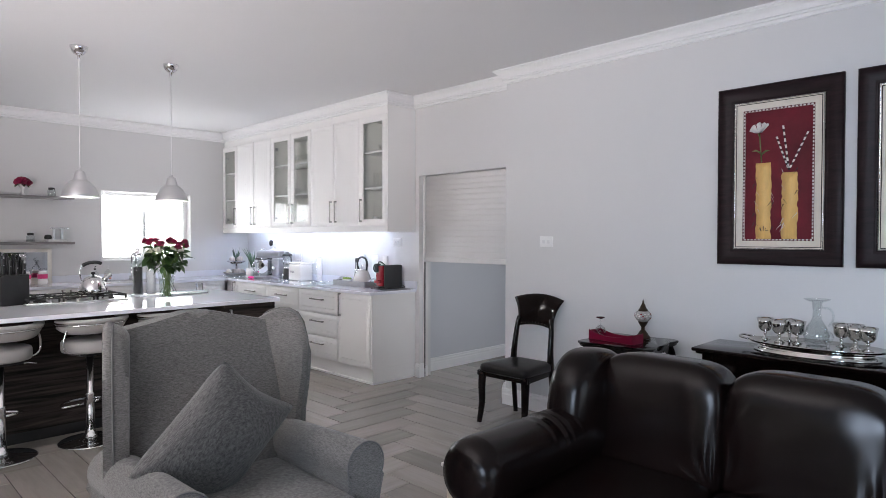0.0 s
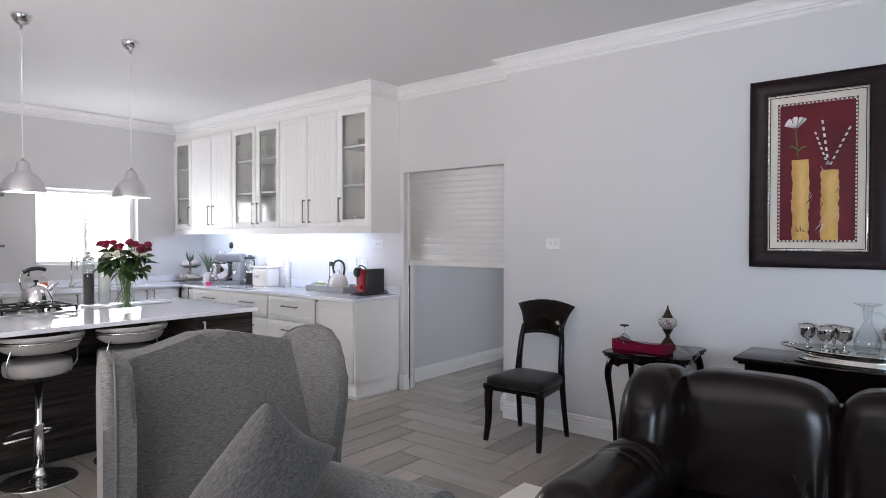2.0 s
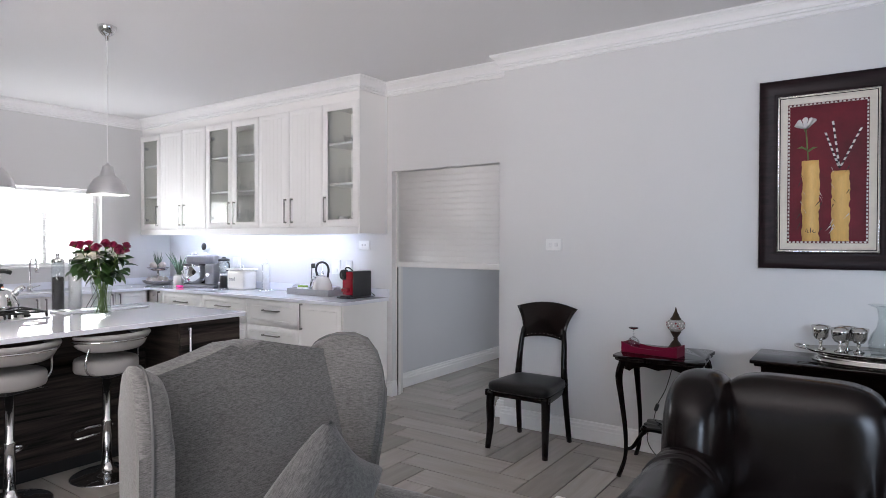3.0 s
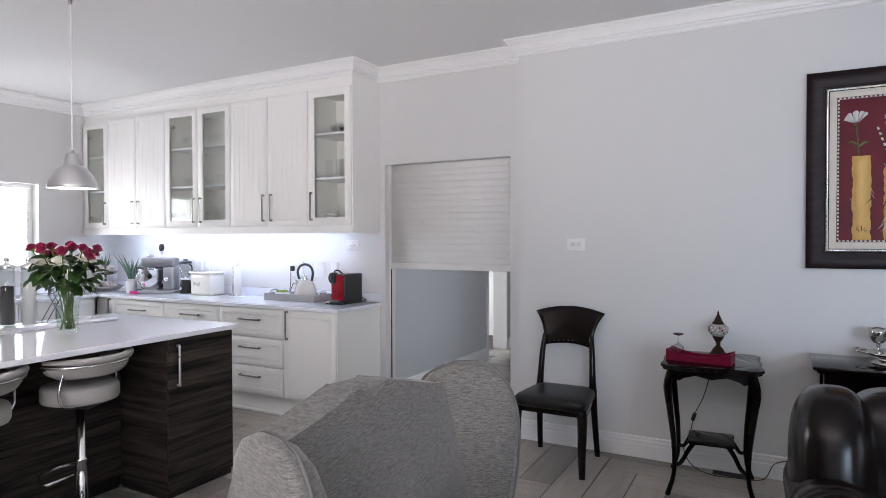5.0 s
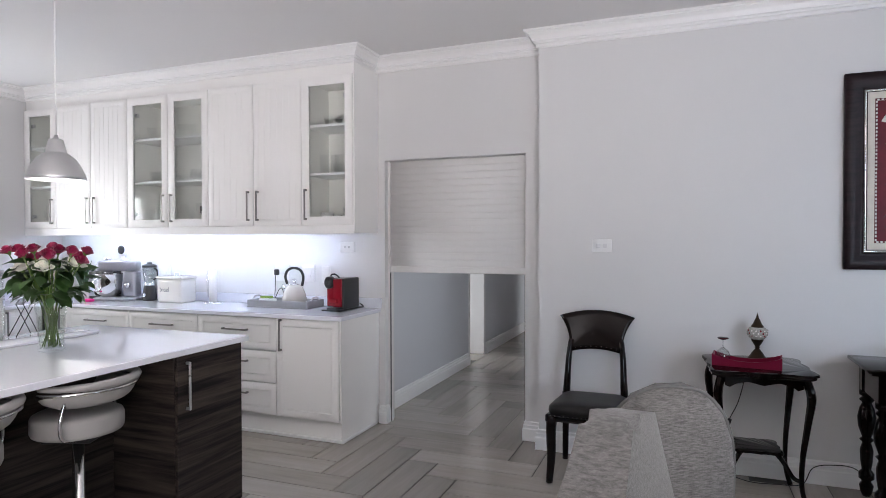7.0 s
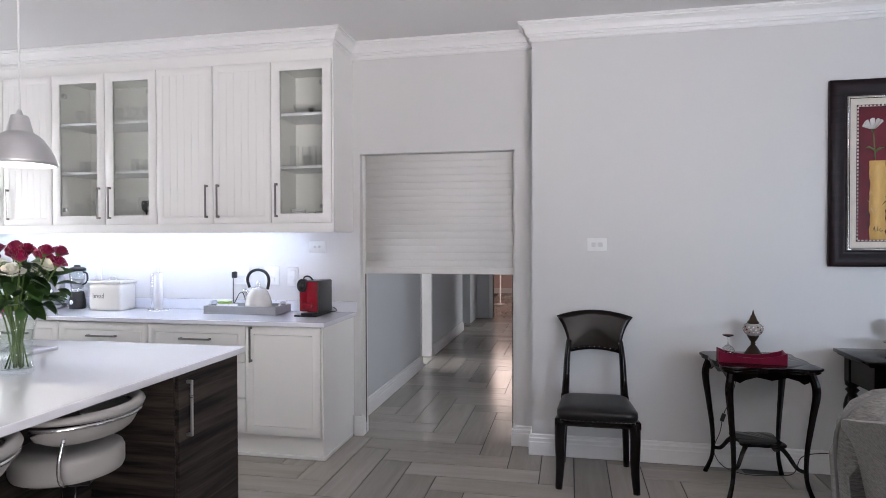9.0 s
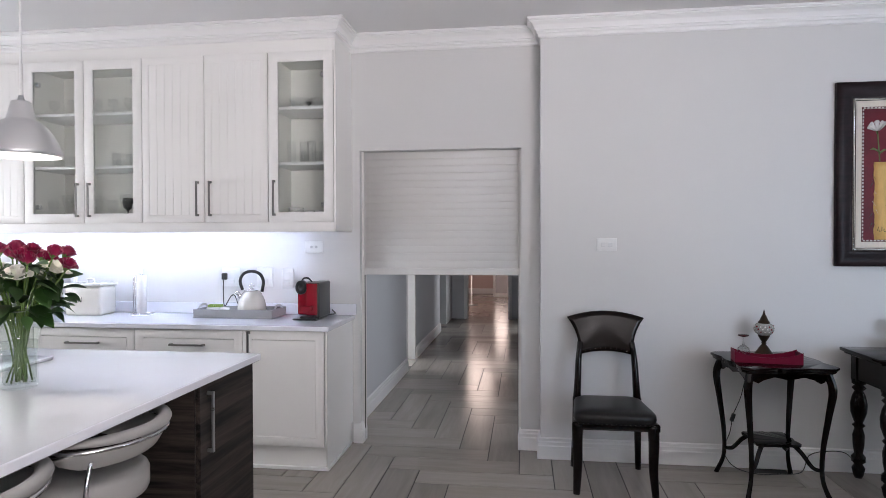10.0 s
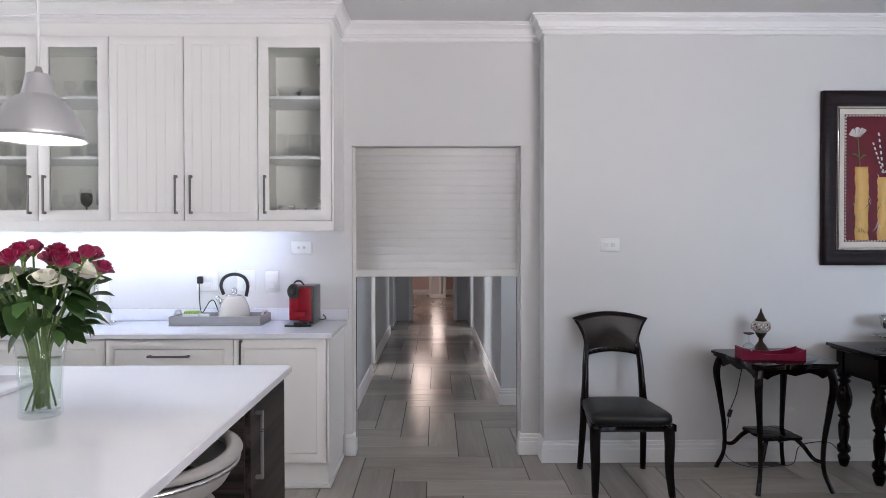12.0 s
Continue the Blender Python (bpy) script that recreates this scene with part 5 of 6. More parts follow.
part("body", lathe(bmesh.new(), [(0, 0), (0.092, 0), (0.098, 0.008), (0.094, 0.03), (0.078, 0.075), (0.055, 0.108), (0.030, 0.120), (0.012, 0.124), (0, 0.124)], 32), CHROME, ket)
part("lid_knob", lathe(bmesh.new(), [(0.006, 0.1245), (0.006, 0.132), (0.016, 0.140), (0.012, 0.150), (0, 0.152)], 16), BLACK, ket)
part("spout", tube(bmesh.new(), [(0.0, 0.055, 0.07), (0.0, 0.10, 0.115), (0.0, 0.12, 0.128)], (0.022, 0.015), 12), CHROME, ket)
part("grip", tube(bmesh.new(), smooth_line([(0, -0.07, 0.20), (0, -0.03, 0.218), (0, 0.02, 0.222), (0, 0.055, 0.212)], 5), 0.013, 10), BLACK, ket, "black grip")
ket.scale = (1.15, 1.15, 1.15)
part("handle_frame", tube(bmesh.new(), smooth_line([(0, -0.075, 0.09), (0, -0.088, 0.15), (0, -0.072, 0.20), (0, -0.03, 0.217)], 5), 0.005, 8), CHROME, ket)

# knife block
kb = thing("knife_block", pose(-5.55, 1.00, IT, 0, 0, 12), "black knife block full of black-handled knives", "knife block")
part("block", boxes((-0.06, 0.06, -0.095, 0.095, 0, 0.23), bevel=0.006, seg=2), BLACK, kb)
for i in range(3):
    for j in range(4):
        x, y = -0.034 + 0.034 * i, -0.069 + 0.046 * j
        h = 0.40 - 0.025 * i - 0.012 * j
        k = part("knife", boxes((x - 0.007, x + 0.007, y - 0.011, y + 0.011, 0.2305, h), bevel=0.004), BLACK, kb, "black knife handle")
        part("rivet", boxes((x + 0.0068, x + 0.0078, y - 0.003, y + 0.003, h - 0.05, h - 0.044)), CHROME, k)

# two tall mills
PEPPER = surf("peppercorns", (0.018, 0.014, 0.012), 0.7, var=0.5, scale=140, bump=0.6, bump_scale=220)
SALT = surf("salt_grains", (0.75, 0.74, 0.74), 0.6, var=0.08, scale=140, bump=0.5, bump_scale=220)
for x, y, fill, lab in ((-5.76, 1.97, PEPPER, "tall clear mill filled with black pepper"), (-5.70, 2.06, SALT, "tall clear mill filled with white salt")):
    m = thing("spice_mill", pose(x, y, IT), lab, "mill", "spice mills")
    part("jar", lathe(bmesh.new(), [(0.040, 0), (0.044, 0.004), (0.042, 0.335), (0.038, 0.348), (0.036, 0.346), (0.038, 0.014), (0, 0.014)], 24), GLASSY, m)
    part("filling", lathe(bmesh.new(), [(0, 0.0155), (0.0365, 0.0155), (0.0365, 0.245 if fill is PEPPER else 0.262), (0, 0.25 if fill is PEPPER else 0.268)], 20), fill, m)
    part("head", lathe(bmesh.new(), [(0.041, 0.349), (0.043, 0.353), (0.043, 0.372), (0.030, 0.378), (0.014, 0.382), (0.012, 0.398), (0.016, 0.405), (0.012, 0.416), (0, 0.418)], 20), CHROME, m, "chrome grinding head")
bd = solid("serving_board", boxes((-0.115, 0.115, -0.31, 0.29, 0, 0.016), bevel=0.005, seg=2), STONE, pose(-5.60, 2.20, IT), "white stone serving board on the island", "board")
# wire stand with a dark plate behind the mills
ws = thing("cookbook_stand", pose(-5.72, 2.22, IT + 0.0165, 0, 0, 0), "bent black wire stand on the serving board", "stand")
for dx in (-0.03, 0.03):
    part("wire", tube(bmesh.new(), [(dx, 0.06, 0), (dx, -0.02, 0.17), (dx, 0.0, 0.19)], 0.0025, 6), BLACK, ws)
    part("wire", tube(bmesh.new(), [(dx, -0.06, 0), (dx, 0.03, 0.15)], 0.0025, 6), BLACK, ws)
part("wire", tube(bmesh.new(), [(-0.03, -0.02, 0.17), (0.03, -0.02, 0.17)], 0.0025, 6), BLACK, ws)

# ---- roses in a glass vase ----
VX, VY = -5.215, 2.01
vase = thing("flower_vase", pose(VX, VY, IT), "clear cut glass vase half full of water", "vase")
part("glass_wall", lathe(bmesh.new(), [(0, 0), (0.052, 0), (0.057, 0.005), (0.055, 0.06), (0.060, 0.16), (0.074, 0.248), (0.071, 0.249), (0.056, 0.16), (0.051, 0.06), (0.051, 0.018), (0, 0.016)], 32), plain_glass("vase_glass", (0.97, 0.985, 0.975)), vase)
part("water", lathe(bmesh.new(), [(0, 0.0175), (0.0495, 0.0185), (0.0495, 0.06), (0.0545, 0.165), (0, 0.165)], 28), plain_glass("water", (0.95, 0.975, 0.955)), vase, "clear water")
STEM = surf("green_stem", (0.10, 0.17, 0.035), 0.45, var=0.25, scale=30)
LEAF = surf("dark_green_leaf", (0.050, 0.115, 0.030), 0.36, var=0.35, scale=25, bump=0.2, bump_scale=120, random_amount=0.35)
PETAL = surf("crimson_petal", (0.25, 0.002, 0.050), 0.5, var=0.25, scale=30, sheen=0.1, random_amount=0.2)
PETAL_WHITE = surf("white_petal", (0.78, 0.76, 0.66), 0.5, var=0.1, scale=30, sheen=0.4)
bunch = thing("rose_bouquet", pose(VX, VY, IT + 0.02), "bouquet of crimson and white roses with green leaves", "flowers")


def rose_mesh(mat, openness):
    bm = bmesh.new()
    r = random.Random(int(openness * 100))
    for ring, (count, rad, h, lift, flare) in enumerate(((3, 0.007, 0.034, 0.012, 0.000), (4, 0.013, 0.036, 0.008, 0.004), (5, 0.019, 0.034, 0.003, 0.011), (6, 0.023, 0.030, 0.000, 0.019))):
        for k in range(count):
            a0 = 2 * math.pi * (k + 0.5 * ring) / count + r.uniform(-0.15, 0.15)
            span = 2 * math.pi / count * 0.72
            rows = []
            for j in range(4):
                v = j / 3
                row = []
                for i in range(5):
                    u = 2 * i / 4 - 1
                    rr = rad * (0.55 + 0.6 * math.sin(v * 1.7)) + flare * openness * v ** 2 + 0.002 * u * u
                    z = lift + h * v * (1 - 0.14 * u * u) - flare * openness * 0.5 * v ** 3
                    a = a0 + u * span * (0.5 + 0.5 * math.sin(v * 2.2))
                    row.append(bm.verts.new((rr * math.cos(a), rr * math.sin(a), z)))
                rows.append(row)
            for p, q in zip(rows, rows[1:]):
                for i in range(4):
                    bm.faces.new((p[i], p[i + 1], q[i + 1], q[i]))
    me = mesh_of("rose", bm, mat)
    return me


def leaf_mesh():
    bm = bmesh.new()
    rows = []
    for j in range(7):
        v = j / 6
        w = 0.026 * math.sin(math.pi * v ** 0.8) ** 0.9 + 0.0005
        z = -0.02 * v * v
        rows.append([bm.verts.new((-w, 0.075 * v, z + 0.006 * w / 0.026)), bm.verts.new((0, 0.075 * v, z)), bm.verts.new((w, 0.075 * v, z + 0.006 * w / 0.026))])
    for a, b in zip(rows, rows[1:]):
        for k in (0, 1):
            bm.faces.new((a[k], a[k + 1], b[k + 1], b[k]))
    bmesh.ops.solidify(bm, geom=bm.faces, thickness=0.0008)
    return mesh_of("leaf", bm, LEAF)


red_roses = [rose_mesh(PETAL, o) for o in (0.15, 0.4, 0.7)]
white_roses = [rose_mesh(PETAL_WHITE, o) for o in (1.0, 1.4)]
sepal = mesh_of("sepal", lathe(bmesh.new(), [(0.003, -0.012), (0.009, -0.004), (0.017, 0.006), (0.014, 0.006), (0, 0.0)], 10), STEM)
leaf_m = leaf_mesh()
rr = random.Random(12)
heads = []
for k in range(17):
    a = 2 * math.pi * k / 17 * 6.4
    rad = 0.025 + 0.142 * math.sqrt((k + 0.6) / 17)
    z = 0.455 - 0.22 * max(0, rad - 0.06) + rr.uniform(-0.035, 0.022)
    heads.append((rad * math.cos(a), rad * math.sin(a) , z, True))
for k in range(5):
    a = 2 * math.pi * k / 5 + 0.4
    heads.append((0.11 * math.cos(a), 0.11 * math.sin(a), 0.375 + rr.uniform(-0.02, 0.015), False))
for k, (x, y, z, red) in enumerate(heads):
    out = Vector((x, y, 0.26)).normalized()
    ba, br = rr.uniform(0, 6.28), 0.038 * math.sqrt(rr.random())
    base = Vector((br * math.cos(ba), br * math.sin(ba), 0.003))
    neck = Vector((x * 0.30, y * 0.30, 0.23))
    part("stem", tube(bmesh.new(), smooth_line([base, neck, Vector((x, y, z - 0.008))], 5), 0.003, 6), STEM, bunch)
    turn = out.to_track_quat("Z", "Y").to_matrix().to_4x4() @ pose(0, 0, 0, 0, 0, rr.uniform(0, 360))
    ob = new("rose", rr.choice(red_roses) if red else rr.choice(white_roses))
    ob.parent = bunch
    size = rr.uniform(0.82, 1.02) * (1.0 if red else 1.1)
    ob.matrix_basis = Matrix.Translation((x, y, z)) @ turn @ Matrix.Scale(size, 4)
    tagged(ob, "crimson rose bloom" if red else "white rose bloom")
    ob2 = new("sepal", sepal)
    ob2.parent = bunch
    ob2.matrix_basis = Matrix.Translation((x, y, z)) @ turn
for k in range(120):
    a = rr.uniform(0, 2 * math.pi)
    z = rr.uniform(0.23, 0.42)
    rad = rr.uniform(0.03, 0.10) + 0.06 * max(0, 1 - abs(z - 0.32) / 0.1)
    ob = new("leaf", leaf_m)
    ob.parent = bunch
    ob.matrix_basis = pose(rad * math.cos(a), rad * math.sin(a), z, rr.uniform(-55, 25), rr.uniform(-30, 30), math.degrees(a) - 90 + rr.uniform(-40, 40)) @ Matrix.Scale(rr.uniform(0.7, 1.25), 4)

# ---- things on the worktop ----
WT = 0.9155


def wall_plate(x, z, w, h, label, kind):
    p = thing("wall_socket" if kind != "switch" else "isolator_switch", pose(x, 4.3345, z), label, "socket" if kind != "switch" else "switch")
    part("plate", boxes((-w / 2, w / 2, -0.009, 0, -h / 2, h / 2), bevel=0.003, seg=2), WHITE_PLASTIC, p)
    if kind == "data":
        for dx in (-0.018, 0.018):
            b = part("port", lathe(bmesh.new(), [(0.010, 0), (0.009, 0.004), (0.005, 0.004), (0.005, 0.001), (0, 0.001)], 14), STEEL, p)
            b.matrix_basis = pose(dx, -0.009, 0, 90)
    else:
        part("module", boxes((-w * 0.30, w * 0.30, -0.013, -0.009, -h * 0.06, h * 0.34), bevel=0.002), WHITE_PLASTIC, p)
        part("rocker", boxes((-w * 0.22, w * 0.22, -0.017, -0.009, -h * 0.34, -h * 0.12), bevel=0.002), WHITE_PLASTIC, p)
    return p


wall_plate(-4.958, 1.402, 0.136, 0.085, "white double aerial socket on the wall", "data")
wall_plate(-5.157, 1.176, 0.088, 0.140, "white isolator switch on the wall", "switch")
wall_plate(-5.33, 1.183, 0.120, 0.140, "white power socket on the wall", "power")
sock = wall_plate(-5.59, 1.183, 0.140, 0.140, "white power socket with a black plug", "power")
part("plug", boxes((-0.055, -0.018, -0.05, -0.017, -0.02, 0.03), bevel=0.008, seg=2), BLACK, sock, "black plug")
wall_plate(-6.9, 1.183, 0.140, 0.140, "white power socket on the wall", "power")

ktray = thing("drinks_tray", pose(-5.44, 4.165, WT), "grey painted wooden tray with rope handles", "tray")
part("bottom", boxes((-0.285, 0.285, -0.125, 0.125, 0, 0.010)), GREY_TRAY, ktray)
part("long_side", boxes((-0.285, 0.285, -0.125, -0.113, 0.0105, 0.060), bevel=0.002), GREY_TRAY, ktray)
part("long_side", boxes((-0.285, 0.285, 0.113, 0.125, 0.0105, 0.060), bevel=0.002), GREY_TRAY, ktray)
for sx in (-1, 1):
    part("short_side", boxes((min(sx * 0.285, sx * 0.273), max(sx * 0.285, sx * 0.273), -0.113, 0.113, 0.0105, 0.060), bevel=0.002), GREY_TRAY, ktray)
    part("handle", tube(bmesh.new(), smooth_line([(sx * 0.279, -0.06, 0.058), (sx * 0.279, -0.03, 0.082), (sx * 0.279, 0.03, 0.082), (sx * 0.279, 0.06, 0.058)], 5), 0.007, 8), STEEL, ktray, "arched metal handle")
KETTLE_CREAM = surf("ivory_enamel", (0.56, 0.54, 0.50), 0.18, var=0.02, scale=12, coat=0.3)
ek = thing("electric_kettle", pose(-5.355, 4.165, WT + 0.0105), "cream enamel dome kettle with a black handle", "kettle")
part("base", lathe(bmesh.new(), [(0.088, 0), (0.090, 0.006), (0.086, 0.018), (0, 0.018)], 32), BLACK, ek)
part("body", lathe(bmesh.new(), [(0.088, 0.0185), (0.091, 0.03), (0.088, 0.06), (0.078, 0.10), (0.062, 0.135), (0.045, 0.155), (0.034, 0.162), (0.015, 0.168), (0, 0.169)], 36), KETTLE_CREAM, ek, "cream enamel dome")
part("lid", lathe(bmesh.new(), [(0.046, 0.1555), (0.047, 0.158), (0.036, 0.1645), (0.015, 0.1705), (0, 0.1715)], 32), CHROME, ek, "chrome lid")
part("collar", lathe(bmesh.new(), [(0.0895, 0.0186), (0.0935, 0.022), (0.0935, 0.030), (0.0915, 0.033)], 36), CHROME, ek, "chrome collar")
part("lid_knob", tube(bmesh.new(), [(0.014 * math.cos(a), 0, 0.185 + 0.014 * math.sin(a)) for a in np.linspace(0, 2 * math.pi, 13)[:-1]], 0.004, 6, True), CHROME, ek, "chrome ring knob")
part("spout", tube(bmesh.new(), [(-0.062, 0, 0.105), (-0.098, 0, 0.142), (-0.108, 0, 0.15)], (0.017, 0.011), 12), CHROME, ek, "chrome spout")
part("handle", tube(bmesh.new(), smooth_line([(-0.062, 0, 0.16), (-0.078, 0, 0.215), (-0.055, 0, 0.262), (0, 0, 0.280), (0.055, 0, 0.262), (0.078, 0, 0.215), (0.068, 0, 0.15)], 6), 0.010, 10), BLACK, ek, "arched black handle")
ek.scale = (1.1, 1.1, 1.1)
cordk = solid("kettle_cord", tube(bmesh.new(), smooth_line([(-5.625, 4.28, 1.17), (-5.62, 4.27, 1.06), (-5.585, 4.22, 0.98), (-5.53, 4.20, 1.05), (-5.50, 4.20, 1.06), (-5.47, 4.19, 1.00), (-5.44, 4.18, 0.945)], 6), 0.0035, 6), BLACK, pose(0, 0, 0), "thin black kettle cord beside the tray", "cable")
WHITE_CHINA = surf("white_china", (0.78, 0.77, 0.76), 0.2, var=0.02, scale=10, coat=0.2)
LIME = surf("lime_green_paper", (0.30, 0.46, 0.09), 0.6, var=0.2, scale=60)
tb = thing("tea_box", pose(-5.60, 4.16, WT + 0.0105), "small white china caddy holding green tea bags", "caddy")
part("body", boxes((-0.075, 0.03, -0.035, 0.035, 0, 0.055), bevel=0.006, seg=2), WHITE_CHINA, tb)
for k in range(6):
    part("tea_bag", boxes((-0.068 + 0.016 * k, -0.058 + 0.016 * k, -0.028, 0.028, 0.0555, 0.072), bevel=0.002), LIME, tb, "green tea bag")
mg = thing("mug", pose(-5.535, 4.12, WT + 0.0105), "small white china mug", "mug")
part("cup", lathe(bmesh.new(), [(0, 0), (0.026, 0), (0.032, 0.01), (0.034, 0.055), (0.031, 0.055), (0.029, 0.012), (0, 0.008)], 24), WHITE_CHINA, mg)

cm = thing("capsule_coffee_machine", pose(-4.908, 4.15, WT), "compact red and black capsule coffee machine", "coffee machine")
cm.scale = (0.82, 1.0, 1.06)
part("rear", boxes((0.0, 0.105, -0.11, 0.13, 0.012, 0.235), bevel=0.010, seg=3), BLACK, cm, "black water tank side")
part("front", boxes((-0.085, -0.001, -0.10, 0.12, 0.03, 0.232), bevel=0.010, seg=3), RED_MACHINE, cm, "glossy red shell")
part("red_side", boxes((0.001, 0.092, -0.124, -0.1105, 0.03, 0.230), bevel=0.005, seg=2), RED_MACHINE, cm)
part("foot", boxes((-0.105, 0.10, -0.155, 0.125, 0, 0.0115), bevel=0.004), BLACK, cm)
part("drip_tray", boxes((-0.03, 0.075, -0.175, -0.112, 0.012, 0.028), bevel=0.004), BLACK, cm)
part("cup_rest", boxes((-0.025, 0.06, -0.165, -0.1125, 0.060, 0.090), bevel=0.006, seg=2), RED_MACHINE, cm)
b = part("brew_head", lathe(bmesh.new(), [(0.042, -0.025), (0.044, -0.02), (0.044, 0.03), (0.036, 0.038), (0.030, 0.030), (0.018, 0.030), (0.018, 0.036), (0, 0.036)], 28), BLACK, cm, "round black brew head")
b.matrix_basis = pose(-0.045, -0.10, 0.205, 90)
part("lever", tube(bmesh.new(), smooth_line([(-0.06, -0.08, 0.236), (-0.03, -0.10, 0.262), (0.0, -0.08, 0.262), (0.02, -0.05, 0.236)], 5), 0.006, 8), BLACK, cm)
cc = solid("machine_cord", tube(bmesh.new(), smooth_line([(-4.80, 4.25, 0.96), (-4.79, 4.29, 0.93), (-4.84, 4.30, 0.922), (-4.98, 4.295, 0.922)], 6), 0.004, 6), BLACK, pose(0, 0, 0), "black coffee machine cord on the worktop", "cable")

PAPER = surf("paper_towel", (0.80, 0.80, 0.80), 0.9, var=0.03, scale=40, bump=0.4, bump_scale=200)
th = thing("paper_towel_holder", pose(-6.19, 4.17, WT), "chrome wire paper towel holder with a slim roll", "paper towel holder")
part("foot", tube(bmesh.new(), [(0.075 * math.cos(a), 0.075 * math.sin(a), 0.006) for a in np.linspace(0, 2 * math.pi, 33)[:-1]], 0.005, 8, True), CHROME, th)
part("foot_bar", tube(bmesh.new(), [(-0.075, 0, 0.006), (0.075, 0, 0.006)], 0.004, 8), CHROME, th)
part("roll", lathe(bmesh.new(), [(0.012, 0.012), (0.032, 0.012), (0.032, 0.285), (0.012, 0.285)], 28), PAPER, th, "slim white paper roll")
part("post", tube(bmesh.new(), [(0, 0, 0.006), (0, 0, 0.34)], 0.005, 8), CHROME, th)
part("arm", tube(bmesh.new(), smooth_line([(-0.066, 0, 0.006), (-0.066, 0, 0.25), (-0.060, 0, 0.268), (-0.05, 0, 0.262), (-0.05, 0, 0.01)], 5), 0.0035, 8), CHROME, th)

bb = thing("bread_bin", pose(-6.59, 4.165, WT), "white enamel bread bin with a lettered front", "bread bin")
part("body", boxes((-0.165, 0.165, -0.095, 0.095, 0, 0.185), bevel=0.025, seg=4), ENAMEL, bb, "white enamel body")
bb.scale = (0.86, 0.95, 1.12)
lid = part("lid", boxes((-0.172, 0.172, -0.102, 0.102, 0.1855, 0.205), bevel=0.008, seg=2), ENAMEL, bb, "white enamel lid")
part("lid_handle", tube(bmesh.new(), smooth_line([(-0.035, 0, 0.206), (-0.028, 0, 0.228), (0.028, 0, 0.228), (0.035, 0, 0.206)], 5), 0.006, 8), ENAMEL, lid)
txt = bpy.data.curves.new("lettering", "FONT")
txt.body, txt.size, txt.extrude, txt.align_x = "bread", 0.052, 0.0006, "CENTER"
tob = new("lettering_curve", txt)
tme = bpy.data.meshes.new_from_object(tob)
bpy.data.objects.remove(tob)
tme.materials.clear()
tme.materials.append(surf("grey_letter_enamel", (0.16, 0.16, 0.17), 0.4, var=0.05, scale=40))
lt = new("lettering", tme)
lt.parent = bb
lt.matrix_basis = pose(-0.06, -0.0958, 0.085, 90, 0, 0)
tagged(lt, "grey word bread")

bl = thing("blender_jug", pose(-6.925, 4.18, WT), "black blender with a tall clear jug", "blender")
part("motor", lathe(bmesh.new(), [(0.058, 0), (0.062, 0.006), (0.060, 0.05), (0.050, 0.115), (0.046, 0.135), (0, 0.135)], 28), BLACK, bl, "black motor base")
part("dial", lathe(bmesh.new(), [(0.02, 0.0), (0.018, 0.012), (0, 0.013)], 16), CHROME, bl).matrix_basis = pose(0, -0.058, 0.055, 85)
part("collar", lathe(bmesh.new(), [(0.044, 0.1355), (0.047, 0.140), (0.047, 0.156), (0.043, 0.160), (0, 0.160)], 24), CHROME, bl, "chrome collar")
part("jug", lathe(bmesh.new(), [(0.042, 0.1605), (0.046, 0.17), (0.060, 0.30), (0.058, 0.30), (0.043, 0.17), (0, 0.165)], 28), GLASSY, bl, "clear glass jug")
part("jug_filling", lathe(bmesh.new(), [(0, 0.168), (0.030, 0.172), (0.042, 0.225), (0.034, 0.232), (0, 0.235)], 20), STEEL, bl, "dull grey blades and strainer")
part("lid", lathe(bmesh.new(), [(0.062, 0.3005), (0.063, 0.318), (0.050, 0.326), (0.025, 0.330), (0.022, 0.345), (0, 0.347)], 24), BLACK, bl, "black lid")
part("handle", tube(bmesh.new(), smooth_line([(0.058, 0, 0.29), (0.090, 0, 0.275), (0.090, 0, 0.215), (0.048, 0, 0.19)], 5), 0.007, 8), BLACK, bl)

mx = thing("stand_mixer", pose(-7.22, 4.10, WT, 0, 0, 30), "brushed silver stand mixer with a steel bowl", "mixer")
GREY_METAL = surf("silver_paint", (0.36, 0.36, 0.38), 0.32, metal=0.5, var=0.04, scale=10)
part("base", boxes((-0.17, 0.17, -0.09, 0.09, 0, 0.03), bevel=0.012, seg=3), GREY_METAL, mx)
part("column", boxes((0.06, 0.165, -0.075, 0.075, 0.0305, 0.245), bevel=0.02, seg=3), GREY_METAL, mx)
part("head", boxes((-0.15, 0.17, -0.068, 0.068, 0.2455, 0.335), bevel=0.026, seg=4), GREY_METAL, mx)
part("bowl", lathe(bmesh.new(), [(0.050, 0.031), (0.052, 0.040), (0.086, 0.062), (0.106, 0.105), (0.113, 0.16), (0.115, 0.218), (0.120, 0.224), (0.112, 0.222), (0.109, 0.16), (0.100, 0.105), (0, 0.05)], 40, -0.075), CHROME, mx, "polished steel bowl")
part("bowl_handle", tube(bmesh.new(), smooth_line([(-0.11, -0.105, 0.19), (-0.13, -0.155, 0.175), (-0.13, -0.145, 0.10), (-0.11, -0.092, 0.088)], 5), 0.007, 8), CHROME, mx)
part("hub", lathe(bmesh.new(), [(0.034, 0.215), (0.036, 0.245), (0, 0.245)], 20, -0.075), CHROME, mx)
